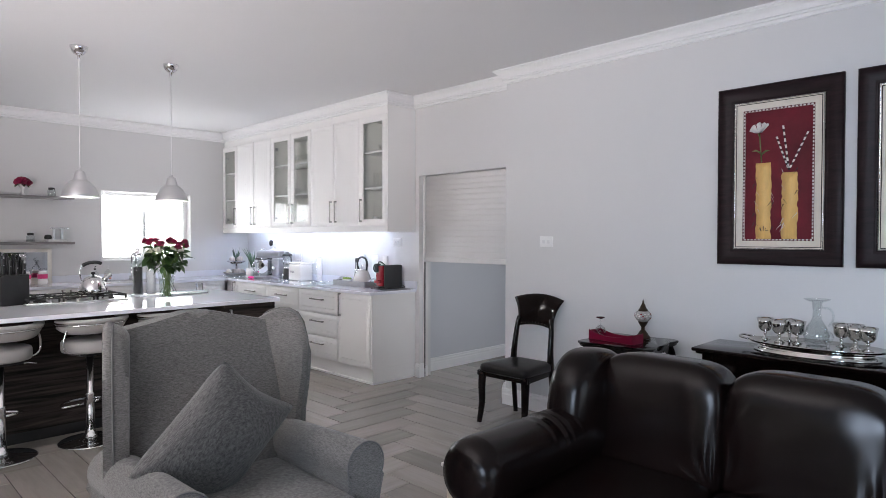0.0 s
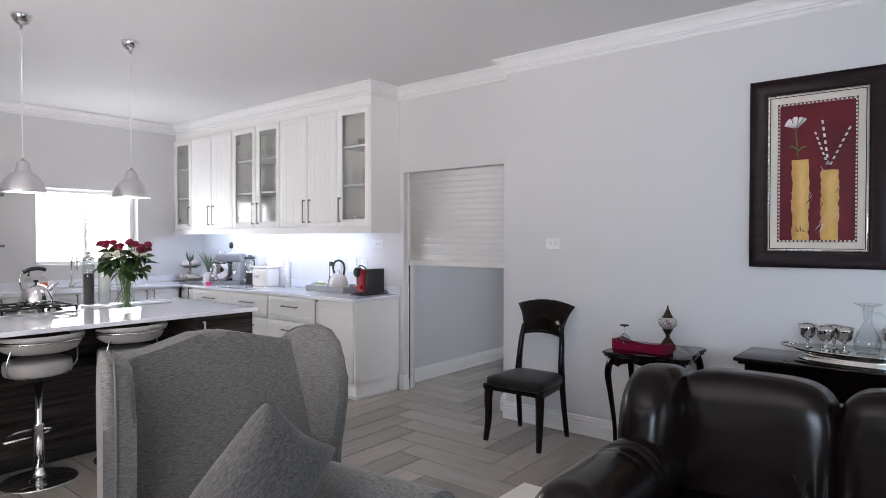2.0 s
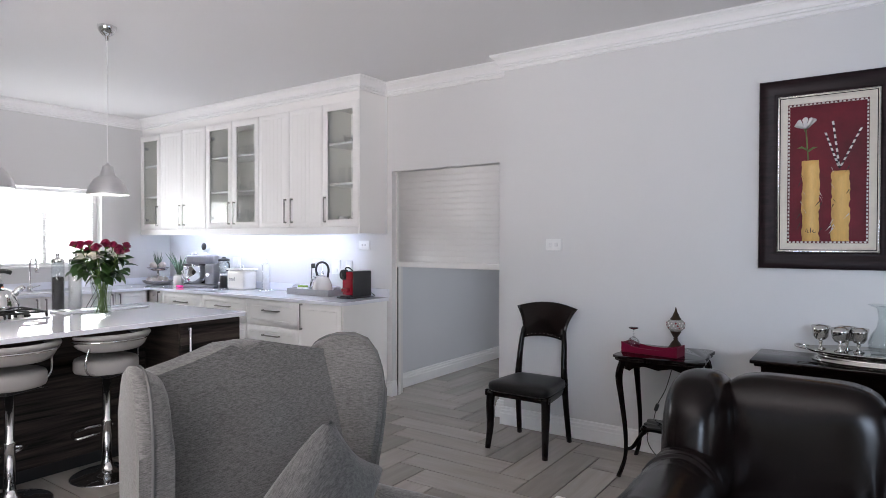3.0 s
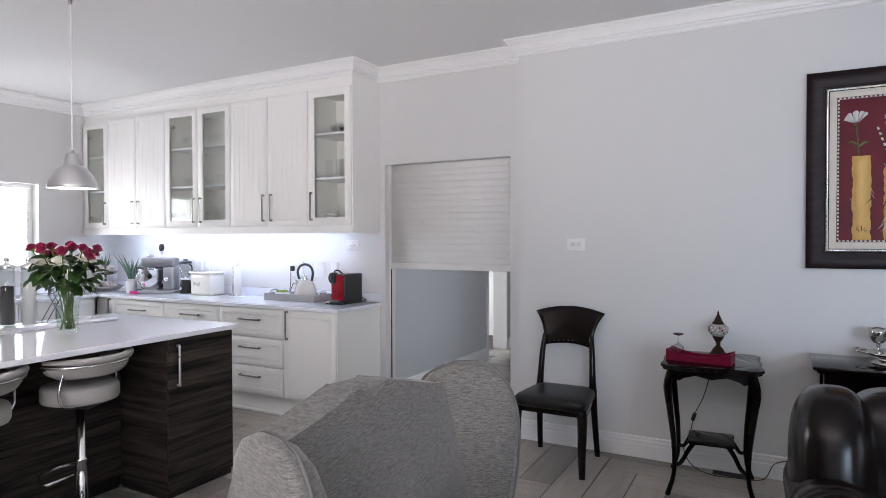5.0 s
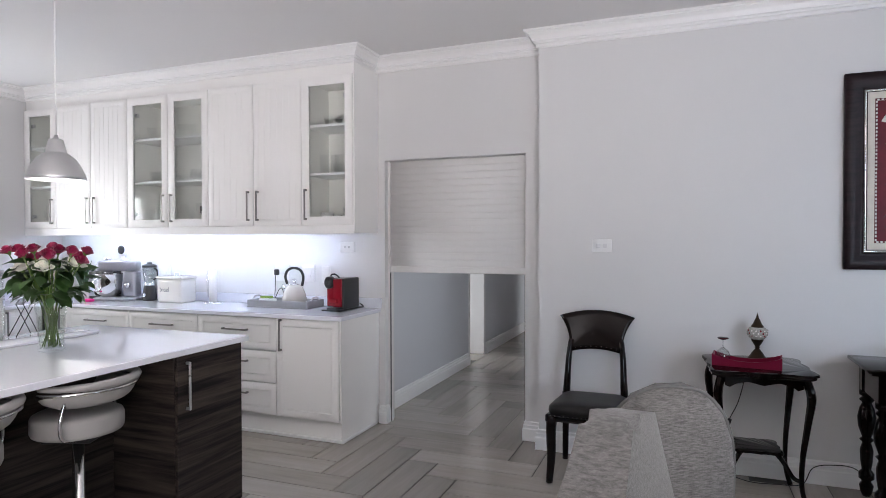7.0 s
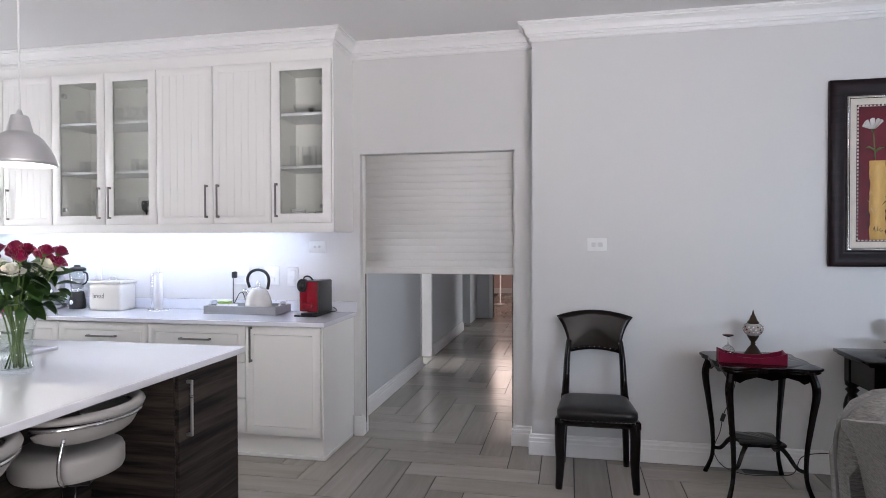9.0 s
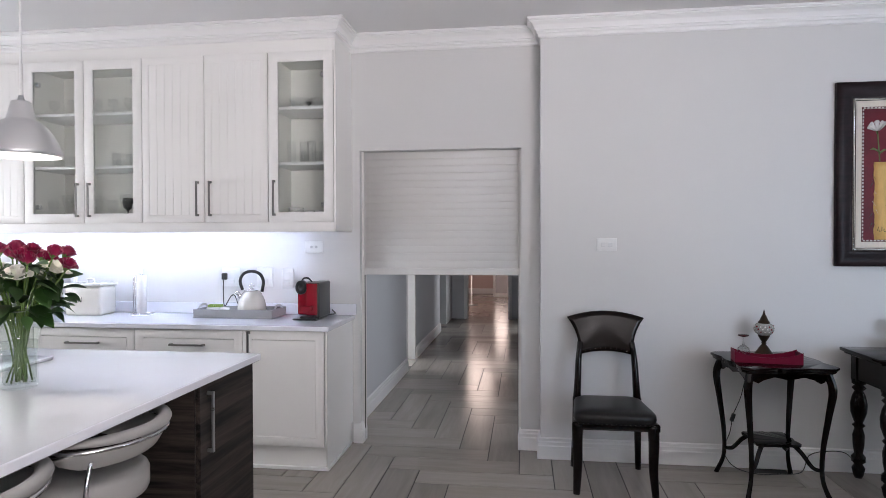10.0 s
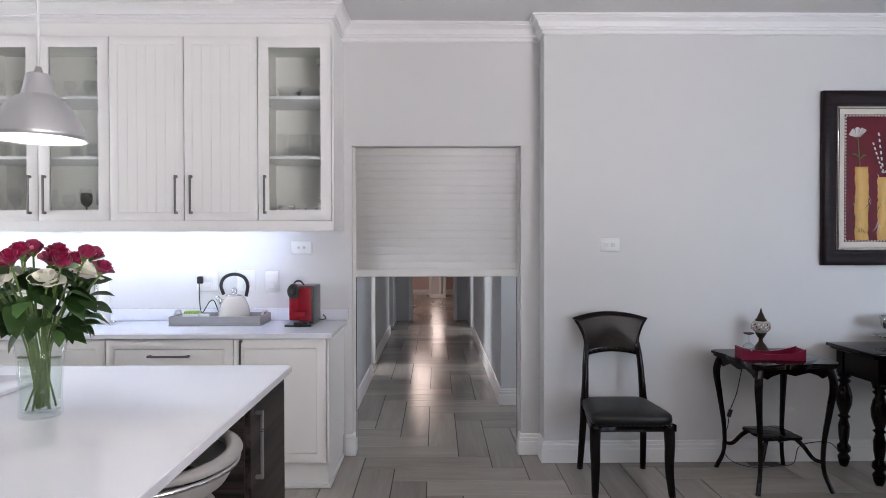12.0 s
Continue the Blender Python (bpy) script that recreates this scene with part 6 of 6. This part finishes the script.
part("speed_knob", lathe(bmesh.new(), [(0.022, 0), (0.020, 0.018), (0, 0.02)], 16), CHROME, mx).matrix_basis = pose(0.10, -0.076, 0.13, 90)
part("attachment_cap", lathe(bmesh.new(), [(0.03, 0.336), (0.03, 0.36), (0, 0.362)], 20, -0.08), CHROME, mx)
mx.scale = (1.08, 1.08, 1.08)
sc = thing("security_camera", pose(-7.18, 4.12, WT + 0.336 * 1.08), "small white and black round home camera", "camera")
sc.scale = (1.5, 1.5, 1.45)
part("stand", lathe(bmesh.new(), [(0.03, 0), (0.03, 0.006), (0.010, 0.014), (0.010, 0.025), (0, 0.026)], 20), WHITE_PLASTIC, sc)
part("shell", cushion(bmesh.new(), (0, 0, 0.062), (0.062, 0.062, 0.075), 0.9, 1.0, 24, 16), WHITE_PLASTIC, sc)
part("lens_face", cushion(bmesh.new(), (0.006, -0.016, 0.066), (0.046, 0.036, 0.058), 0.9, 1.0, 20, 14), BLACK, sc, "glossy black face")
cf = thing("filter_coffee_maker", pose(-7.47, 4.17, WT), "black filter coffee maker", "coffee maker")
part("base", boxes((-0.08, 0.10, -0.10, 0.10, 0, 0.03), bevel=0.008, seg=2), BLACK, cf)
part("tower", boxes((0.02, 0.10, -0.10, 0.10, 0.0305, 0.33), bevel=0.012, seg=2), BLACK, cf)
part("filter_head", boxes((-0.085, 0.0195, -0.10, 0.10, 0.19, 0.26), bevel=0.012, seg=2), BLACK, cf)
part("carafe", lathe(bmesh.new(), [(0.05, 0.031), (0.062, 0.05), (0.06, 0.12), (0.04, 0.16), (0, 0.16)], 24, -0.04), BLACK, cf)
wm = thing("mug", pose(-7.44, 3.93, WT), "tall white china mug on the worktop", "mug")
part("cup", lathe(bmesh.new(), [(0, 0), (0.034, 0), (0.040, 0.01), (0.043, 0.125), (0.040, 0.125), (0.036, 0.012), (0, 0.008)], 24), WHITE_CHINA, wm)
part("handle", tube(bmesh.new(), smooth_line([(-0.038, 0, 0.10), (-0.066, 0, 0.09), (-0.066, 0, 0.045), (-0.037, 0, 0.03)], 5), 0.006, 8), WHITE_CHINA, wm)
solid("dish_cloth", cushion(bmesh.new(), (0, 0, 0.014), (0.10, 0.06, 0.028), 0.7, 0.7), surf("pink_cloth", (0.75, 0.03, 0.26), 0.8, var=0.1, scale=60, bump=0.3, bump_scale=150), pose(-7.34, 3.90, WT), "bright pink folded cloth", "cloth")


def aloe(x, y, label):
    p = thing("potted_aloe", pose(x, y, WT), label, "plant")
    part("pot", lathe(bmesh.new(), [(0, 0), (0.045, 0), (0.060, 0.11), (0.064, 0.112), (0.064, 0.125), (0.055, 0.125), (0.050, 0.11), (0, 0.105)], 24), WHITE_CHINA, p, "white china pot")
    al = surf("aloe_green", (0.11, 0.18, 0.12), 0.45, var=0.25, scale=30)
    r = random.Random(3)
    for k in range(13):
        a = 2.4 * k
        lean = 0.10 * (0.3 + k / 13)
        top = 0.20 + r.uniform(0.0, 0.10)
        part("leaf", tube(bmesh.new(), smooth_line([(0.01 * math.cos(a), 0.01 * math.sin(a), 0.10), (lean * 0.6 * math.cos(a), lean * 0.6 * math.sin(a), 0.10 + top * 0.5), (lean * 1.5 * math.cos(a), lean * 1.5 * math.sin(a), 0.10 + top)], 4), (0.014, 0.011, 0.001), 6, flat=0.4), al, p)
    return p


aloe(-7.72, 4.14, "spiky green aloe in a white pot")
fs = thing("tiered_stand", pose(-7.98, 4.02, WT), "silver tiered stand with shells and a small plant", "stand")
fs.scale = (1.25, 1.25, 1.5)
part("lower_dish", lathe(bmesh.new(), [(0, 0.004), (0.10, 0.006), (0.14, 0.03), (0.142, 0.034), (0.10, 0.012), (0, 0.010)], 32), SILVER, fs)
part("upper_dish", lathe(bmesh.new(), [(0.01, 0.11), (0.07, 0.115), (0.10, 0.135), (0.101, 0.139), (0.07, 0.12), (0, 0.118)], 32), SILVER, fs)
part("stem", lathe(bmesh.new(), [(0.012, 0.0105), (0.008, 0.05), (0.012, 0.08), (0.008, 0.11)], 14), SILVER, fs)
SHELL = surf("pale_shell", (0.62, 0.55, 0.50), 0.4, var=0.35, scale=30, bump=0.3, bump_scale=60)
r2 = random.Random(8)
for k in range(11):
    a, rad, z = 2.4 * k, 0.04 + 0.055 * r2.random(), 0.03 if k < 6 else 0.145
    ob = solid("sea_shell", lathe(bmesh.new(), [(0, -0.03), (0.018, -0.018), (0.027, 0.0), (0.02, 0.018), (0, 0.03)], 12), SHELL, pose(-7.98 + 1.2 * rad * math.cos(a), 4.02 + 1.2 * rad * math.sin(a), WT + 1.5 * z + 0.016, r2.uniform(0, 180), r2.uniform(0, 180), 0) @ Matrix.Scale(1.45, 4), "pale sea shell on the stand", "shell", "shells on the stand")
pt = thing("small_succulent", pose(-7.98, 4.02, WT + 0.186), "small spiky succulent on the stand", "plant")
al2 = surf("succulent_green", (0.10, 0.15, 0.11), 0.5, var=0.2, scale=30)
for k in range(11):
    a = 2.4 * k
    part("leaf", tube(bmesh.new(), [(0, 0, 0), (0.03 * math.cos(a), 0.03 * math.sin(a), 0.09), (0.055 * math.cos(a), 0.055 * math.sin(a), 0.15 + 0.03 * (k % 3))], (0.010, 0.008, 0.001), 6), al2, pt)

# sink side
tap = thing("kitchen_tap", pose(-8.05, 2.68, WT), "tall chrome swan-neck kitchen tap", "tap")
part("base", lathe(bmesh.new(), [(0.028, 0), (0.028, 0.05), (0.018, 0.06), (0, 0.06)], 20), CHROME, tap)
part("neck", tube(bmesh.new(), smooth_line([(0, 0, 0.055), (0, 0, 0.24), (0.02, 0, 0.32), (0.08, 0, 0.36), (0.14, 0, 0.33), (0.155, 0, 0.27)], 6), 0.010, 10), CHROME, tap)
part("spray_head", tube(bmesh.new(), [(0.155, 0, 0.275), (0.158, 0, 0.20)], (0.014, 0.018), 12), CHROME, tap)
part("lever", tube(bmesh.new(), [(0, 0.02, 0.04), (0.01, 0.09, 0.06)], 0.006, 8), CHROME, tap)
structure("sink", boxes((-8.10, -7.72, 2.30, 2.36, 0.9155, 0.919), (-8.10, -7.72, 3.0, 3.06, 0.9155, 0.919), (-8.10, -8.06, 2.361, 2.999, 0.9155, 0.919), (-7.76, -7.72, 2.361, 2.999, 0.9155, 0.919), (-8.059, -7.761, 2.361, 2.999, 0.9155, 0.9165)), STEEL, "stainless steel sink rim", "sink")
AMBER = surf("orange_soap", (0.75, 0.22, 0.12), 0.3, var=0.05, scale=20)
for x, y, mat, lab in ((-8.08, 2.28, WHITE_PLASTIC, "white pump soap bottle by the sink"), (-8.08, 2.42, AMBER, "orange pump soap bottle by the sink")):
    b = thing("soap_bottle", pose(x, y, WT), lab, "bottle")
    part("body", lathe(bmesh.new(), [(0, 0), (0.034, 0), (0.036, 0.01), (0.036, 0.11), (0.014, 0.135), (0.012, 0.145), (0, 0.145)], 20), GLASSY, b)
    part("label", lathe(bmesh.new(), [(0.0362, 0.03), (0.0366, 0.031), (0.0366, 0.07), (0.0362, 0.071)], 20), mat, b)
    part("pump", lathe(bmesh.new(), [(0.013, 0.1455), (0.013, 0.16), (0.004, 0.162), (0.004, 0.185), (0, 0.186)], 14), BLACK if mat is WHITE_PLASTIC else WHITE_PLASTIC, b)
    part("nozzle", tube(bmesh.new(), [(0, 0, 0.186), (0.035, 0, 0.184)], 0.005, 6), BLACK if mat is WHITE_PLASTIC else WHITE_PLASTIC, b)

# floating shelves with small ornaments
SHELF = surf("grey_shelf_laminate", (0.20, 0.19, 0.19), 0.4, var=0.08, scale=12, stretch=(8, 1, 8))
for z in (1.885, 1.365):
    solid("floating_shelf", boxes((-8.249, -8.03, 0.3, 2.06, 0, 0.028), bevel=0.002), SHELF, pose(0, 0, z), "thin dark grey floating shelf", "shelf", "floating shelves")
for y, z, big in ((1.85, 1.9135, False), (1.64, 1.3935, False)):
    j = thing("glass_jar", pose(-8.12, y, z), "small clear jar with a dark lid", "jar", "shelf jars")
    part("body", lathe(bmesh.new(), [(0, 0), (0.04, 0), (0.042, 0.07), (0.03, 0.075), (0.028, 0.074), (0.039, 0.068), (0.037, 0.004), (0, 0.004)], 20), GLASSY, j)
    part("lid", lathe(bmesh.new(), [(0.032, 0.0755), (0.034, 0.10), (0, 0.103)], 20), BLACK, j)
fp = thing("flower_pot", pose(-8.12, 1.57, 1.9135), "small white footed pot of red flowers", "plant")
fp.scale = (1.0, 1.0, 1.45)
part("pot", lathe(bmesh.new(), [(0.035, 0), (0.03, 0.01), (0.012, 0.03), (0.014, 0.05), (0.05, 0.085), (0.046, 0.085), (0, 0.06)], 24), WHITE_CHINA, fp)
for k in range(12):
    a = 2.4 * k
    ob = new("rose", red_roses[k % 3])
    ob.parent = fp
    ob.matrix_basis = pose(0.018 * math.sqrt(k) * math.cos(a), 0.018 * math.sqrt(k) * math.sin(a), 0.10 - 0.002 * k, 25 * math.cos(a), 25 * math.sin(a), 0)
for k in range(6):
    a = 1.05 * k
    ob = new("leaf", leaf_m)
    ob.parent = fp
    ob.matrix_basis = pose(0.03 * math.cos(a), 0.03 * math.sin(a), 0.085, -10, 0, math.degrees(a) - 90) @ Matrix.Scale(0.8, 4)
sc2 = thing("kitchen_scale", pose(-8.12, 1.90, 1.3935), "old white kitchen scale with a weight pan", "scale")
part("foot", boxes((-0.06, 0.06, -0.09, 0.09, 0, 0.03), bevel=0.008, seg=2), WHITE_CHINA, sc2)
part("stand", boxes((-0.03, 0.03, -0.045, -0.025, 0.031, 0.15)), CHROME, sc2)
part("stand", boxes((-0.03, 0.03, 0.035, 0.055, 0.031, 0.15)), CHROME, sc2)
part("beam", boxes((-0.02, 0.02, -0.07, 0.11, 0.1505, 0.165), bevel=0.003), CHROME, sc2)
part("weight", lathe(bmesh.new(), [(0.035, 0.031), (0.04, 0.05), (0.03, 0.08), (0, 0.085)], 18, 0.0, -0.09), BLACK, sc2)
# framed mirror standing on the worktop behind the hob, with jars
fm = thing("counter_mirror", pose(-8.20, 1.42, WT), "cream framed mirror standing on the worktop", "mirror")
part("frame", boxes((-0.012, 0.012, -0.32, -0.28, 0.03, 0.40), (-0.012, 0.012, 0.40, 0.44, 0.03, 0.40), (-0.012, 0.012, -0.279, 0.399, 0.36, 0.40), (-0.012, 0.012, -0.279, 0.399, 0.03, 0.07), bevel=0.003), IVORY, fm)
part("mirror_glass", boxes((-0.006, 0.002, -0.279, 0.399, 0.071, 0.359)), surf("mirror_silver", (0.62, 0.60, 0.60), 0.03, metal=1.0, var=0.02, scale=5), fm, "dim mirror glass")
part("foot", boxes((-0.015, 0.03, -0.32, 0.44, 0, 0.029)), IVORY, fm)
PINK_JAR = surf("bright_pink_enamel", (0.75, 0.06, 0.22), 0.3, var=0.05, scale=20)
for y in (1.35, 1.58, 1.74):
    j = thing("canister", pose(-8.06, y, WT), "white canister with a bright pink band", "jar", "pink banded canisters")
    part("body", lathe(bmesh.new(), [(0, 0), (0.045, 0), (0.05, 0.02), (0.05, 0.065), (0, 0.065)], 20), WHITE_CHINA, j)
    part("band", lathe(bmesh.new(), [(0.051, 0.0655), (0.051, 0.115), (0, 0.115)], 20), PINK_JAR, j, "bright pink band")
    part("neck", lathe(bmesh.new(), [(0.046, 0.1155), (0.040, 0.145), (0.030, 0.15), (0, 0.15)], 20), WHITE_CHINA, j)

# ---- glassware in the wall cabinets ----
CLEAR = plain_glass("tumbler_glass", (0.985, 0.99, 0.99), 0.06, 3.6)


def tumbler(x, y, z, r, h, label="clear glass tumbler on the cabinet shelf"):
    return solid("tumbler", lathe(bmesh.new(), [(0, 0), (r * 0.88, 0), (r * 0.92, 0.004), (r, h), (0, h - 0.002)], 20), CLEAR, pose(x, y, z), label, "glass", "cabinet glasses")


def stemmed(x, y, z, h, dark=False):
    s = thing("wine_glass", pose(x, y, z), "dark stemmed wine glass on the cabinet shelf" if dark else "clear stemmed wine glass on the cabinet shelf", "glass", "cabinet glasses")
    part("foot", lathe(bmesh.new(), [(0, 0), (0.03, 0), (0.008, 0.008), (0.004, h * 0.45), (0, h * 0.45)], 20), BLACK if dark else CLEAR, s)
    part("bowl", lathe(bmesh.new(), [(0.004, h * 0.451), (0.03, h * 0.6), (0.036, h * 0.8), (0.032, h), (0, h - 0.002)], 20), BLACK if dark else CLEAR, s)


rg = random.Random(21)
T0, T1, T2 = UZ0 + 0.0185, 1.9715, 2.3405
for k in range(5):
    tumbler(-5.03 + 0.07 * k, 4.10 + 0.05 * (k % 2), T1, 0.03, 0.15)
for k in range(3):
    tumbler(-4.99 + 0.09 * k, 4.24, T1, 0.032, 0.10)
cas = thing("casserole", pose(-4.86, 4.16, T2), "clear glass casserole with a domed lid", "dish")
part("bowl", lathe(bmesh.new(), [(0, 0), (0.06, 0), (0.085, 0.05), (0.082, 0.05), (0.058, 0.005), (0, 0.005)], 28), CLEAR, cas)
part("lid", lathe(bmesh.new(), [(0.088, 0.0505), (0.07, 0.075), (0.03, 0.09), (0.010, 0.092), (0.012, 0.108), (0, 0.11)], 28), CLEAR, cas)
solid("glass_bowl", lathe(bmesh.new(), [(0, 0), (0.05, 0), (0.08, 0.09), (0.077, 0.09), (0.047, 0.006), (0, 0.006)], 28), CLEAR, pose(-5.00, 4.20, T2), "clear glass bowl on the cabinet shelf", "bowl")
for k in range(5):
    solid("ramekin", lathe(bmesh.new(), [(0, 0), (0.048, 0), (0.052, 0.016), (0.049, 0.016), (0.044, 0.004), (0, 0.004)], 24), WHITE_CHINA, pose(-5.00, 4.10, T0 + 0.0165 * k), "white china ramekin in a stack", "dish", "stacked ramekins")
for k in range(3):
    m = thing("mug", pose(-4.91 + 0.07 * k, 4.12, T0), "white china mug in the cabinet", "mug", "cabinet mugs")
    part("cup", lathe(bmesh.new(), [(0, 0), (0.028, 0), (0.032, 0.01), (0.032, 0.065), (0.030, 0.065), (0.028, 0.01), (0, 0.006)], 20), WHITE_CHINA, m)
for i0, i1 in ((3, 4), (4, 5), (7, 8)):
    xa, xb = DX[i1] + 0.09, DX[i0] - 0.08
    for k in range(6):
        x = xa + (xb - xa) * k / 5
        stemmed(x, 4.12 + 0.10 * (k % 2), T0, 0.15 + 0.02 * (k % 3), dark=(i0 == 3 and k == 1))
        tumbler(x, 4.10 + 0.12 * ((k + 1) % 2), T1, 0.028, rg.uniform(0.07, 0.11))
    for k in range(4):
        x = xa + (xb - xa) * k / 3
        stemmed(x, 4.14 + 0.06 * (k % 2), T2, 0.12 + 0.02 * (k % 2))

# ---- kitchen window ----
win = thing("kitchen_window", pose(-8.40, 2.95, 0), "white framed kitchen window with a raised slatted blind", "window")
tagged(win, kind="structure")
part("window_frame", boxes((-0.03, 0.03, -0.549, -0.50, 1.151, 2.019), (-0.03, 0.03, 0.50, 0.549, 1.151, 2.019), (-0.03, 0.03, -0.499, 0.499, 1.151, 1.20), (-0.03, 0.03, -0.499, 0.499, 1.97, 2.019), (-0.025, 0.025, -0.02, 0.02, 1.201, 1.969)), TRIM, win)
pn = part("pane", boxes((-0.003, 0.003, -0.498, -0.021, 1.202, 1.968)), GLASS, win)
pn.visible_shadow = False
pn = part("pane", boxes((-0.003, 0.003, 0.021, 0.498, 1.202, 1.968)), GLASS, win)
pn.visible_shadow = False
part("window_sill", boxes((0.031, 0.165, -0.549, 0.549, 1.151, 1.168), bevel=0.004), TRIM, win)
slat = mesh_of("blind_slat", boxes((-0.011, 0.011, -0.495, 0.495, -0.0008, 0.0008)), WHITE_PLASTIC)
for k in range(28):
    ob = new("blind_slat", slat)
    ob.parent = win
    ob.matrix_basis = pose(0.08, 0, 1.23 + 0.0265 * k, 0, 12, 0)
part("blind_rail", boxes((0.065, 0.095, -0.50, 0.50, 1.972, 2.005), bevel=0.003), WHITE_PLASTIC, win)
# added glowing sheet, stands in for the overexposed view out of the window
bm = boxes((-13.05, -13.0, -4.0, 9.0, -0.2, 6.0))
tagged(structure("backdrop", bm, glow("bright_outdoors", (0.96, 0.97, 1.0), 9.0), "added glowing backdrop outside the kitchen window", "backdrop"), kind="structure")

# ---- bedroom at the end of the passage ----
cmr = thing("cheval_mirror", pose(-4.02, 15.7, 0, -5, 0, -4), "white framed standing mirror leaning in the bedroom", "mirror")
part("frame", boxes((-0.21, -0.15, -0.02, 0.02, 0.0, 1.62), (0.15, 0.21, -0.02, 0.02, 0, 1.62), (-0.149, 0.149, -0.02, 0.02, 0, 0.10), (-0.149, 0.149, -0.02, 0.02, 1.54, 1.66), bevel=0.006, seg=2), TRIM, cmr)
part("mirror_glass", boxes((-0.149, 0.149, -0.008, 0.0, 0.101, 1.539)), surf("mirror_silver_b", (0.85, 0.85, 0.85), 0.02, metal=1.0, var=0.01, scale=5), cmr)
part("prop", tube(bmesh.new(), [(0, 0.02, 1.1), (0, 0.28, 0.095)], 0.012, 8), TRIM, cmr)
bl2 = thing("bedroom_lamp", pose(-4.6, 13.6, 0), "warm shaded floor lamp in the bedroom", "floor lamp")
part("stand", lathe(bmesh.new(), [(0, 0), (0.14, 0), (0.14, 0.02), (0.012, 0.03), (0.012, 1.5), (0, 1.5)], 20), STEEL, bl2)

# ---- floor planks in a herringbone ----
W, N = 0.2075, 4
X0, Y0 = -4.112, 4.498
plank_mesh = mesh_of("plank", boxes((0.0029, N * W - 0.0029, 0.0029, W - 0.0029, -0.008, 0.0), bevel=0.0012), PLANK, False)
floor_ob = bpy.data.objects["floor"]
spots = []
for r in range(-40, 66):
    for k in range(-8, 8):
        c = -r + 4 + 8 * k
        spots.append((X0 + c * W, Y0 + r * W, False))
for c in range(-24, 38):
    for k in range(-8, 12):
        r = -c + 8 * k
        spots.append((X0 + c * W, Y0 + r * W, True))


def covered(x, y, up):
    """Centre of a plank, if it lies on the floor of the room or the passage."""
    cx, cy = (x + W / 2, y + N * W / 2) if up else (x + N * W / 2, y + W / 2)
    ex, ey = (W / 2, N * W / 2) if up else (N * W / 2, W / 2)
    if -8.3 < cx and cx + ex < 2.98 and cy - ey > -2.88 and cy < 4.3:
        return cx, cy
    if -5.0 < cx < -2.2 and 4.3 <= cy < 16.6:
        return cx, cy
    return None


near, far = [], []
for x, y, up in spots:
    c = covered(x, y, up)
    if c:
        d = abs(c[0] + 3.4) * 0.9 + abs(c[1] - 3.6)
        (near if c[0] > -5.6 else far).append((d, x, y, up))
near.sort()
far += near[300:]
for d, x, y, up in near[:300]:
    ob = new("plank", plank_mesh)
    ob.parent = floor_ob
    ob.matrix_world = pose(x + (W if up else 0), y, 0, 0, 0, 90 if up else 0)
bm = bmesh.new()
vs, fs = [], []
g = 0.0029
for d, x, y, up in far:
    w, h = (W, N * W) if up else (N * W, W)
    i = len(vs)
    vs += [(x + g, y + g, 0), (x + w - g, y + g, 0), (x + w - g, y + h - g, 0), (x + g, y + h - g, 0), (x + g, y + g, -0.008), (x + w - g, y + g, -0.008), (x + w - g, y + h - g, -0.008), (x + g, y + h - g, -0.008)]
    fs += [(i, i + 1, i + 2, i + 3), (i, i + 4, i + 5, i + 1), (i + 1, i + 5, i + 6, i + 2), (i + 2, i + 6, i + 7, i + 3), (i + 3, i + 7, i + 4, i)]
me = bpy.data.meshes.new("planks_rest")
me.from_pydata(vs, [], fs)
me.materials.append(PLANK_FAR)
rest = new("planks_rest", me)
rest.parent = floor_ob
tagged(rest, "grey wood-look planks further off", kind="stuff")
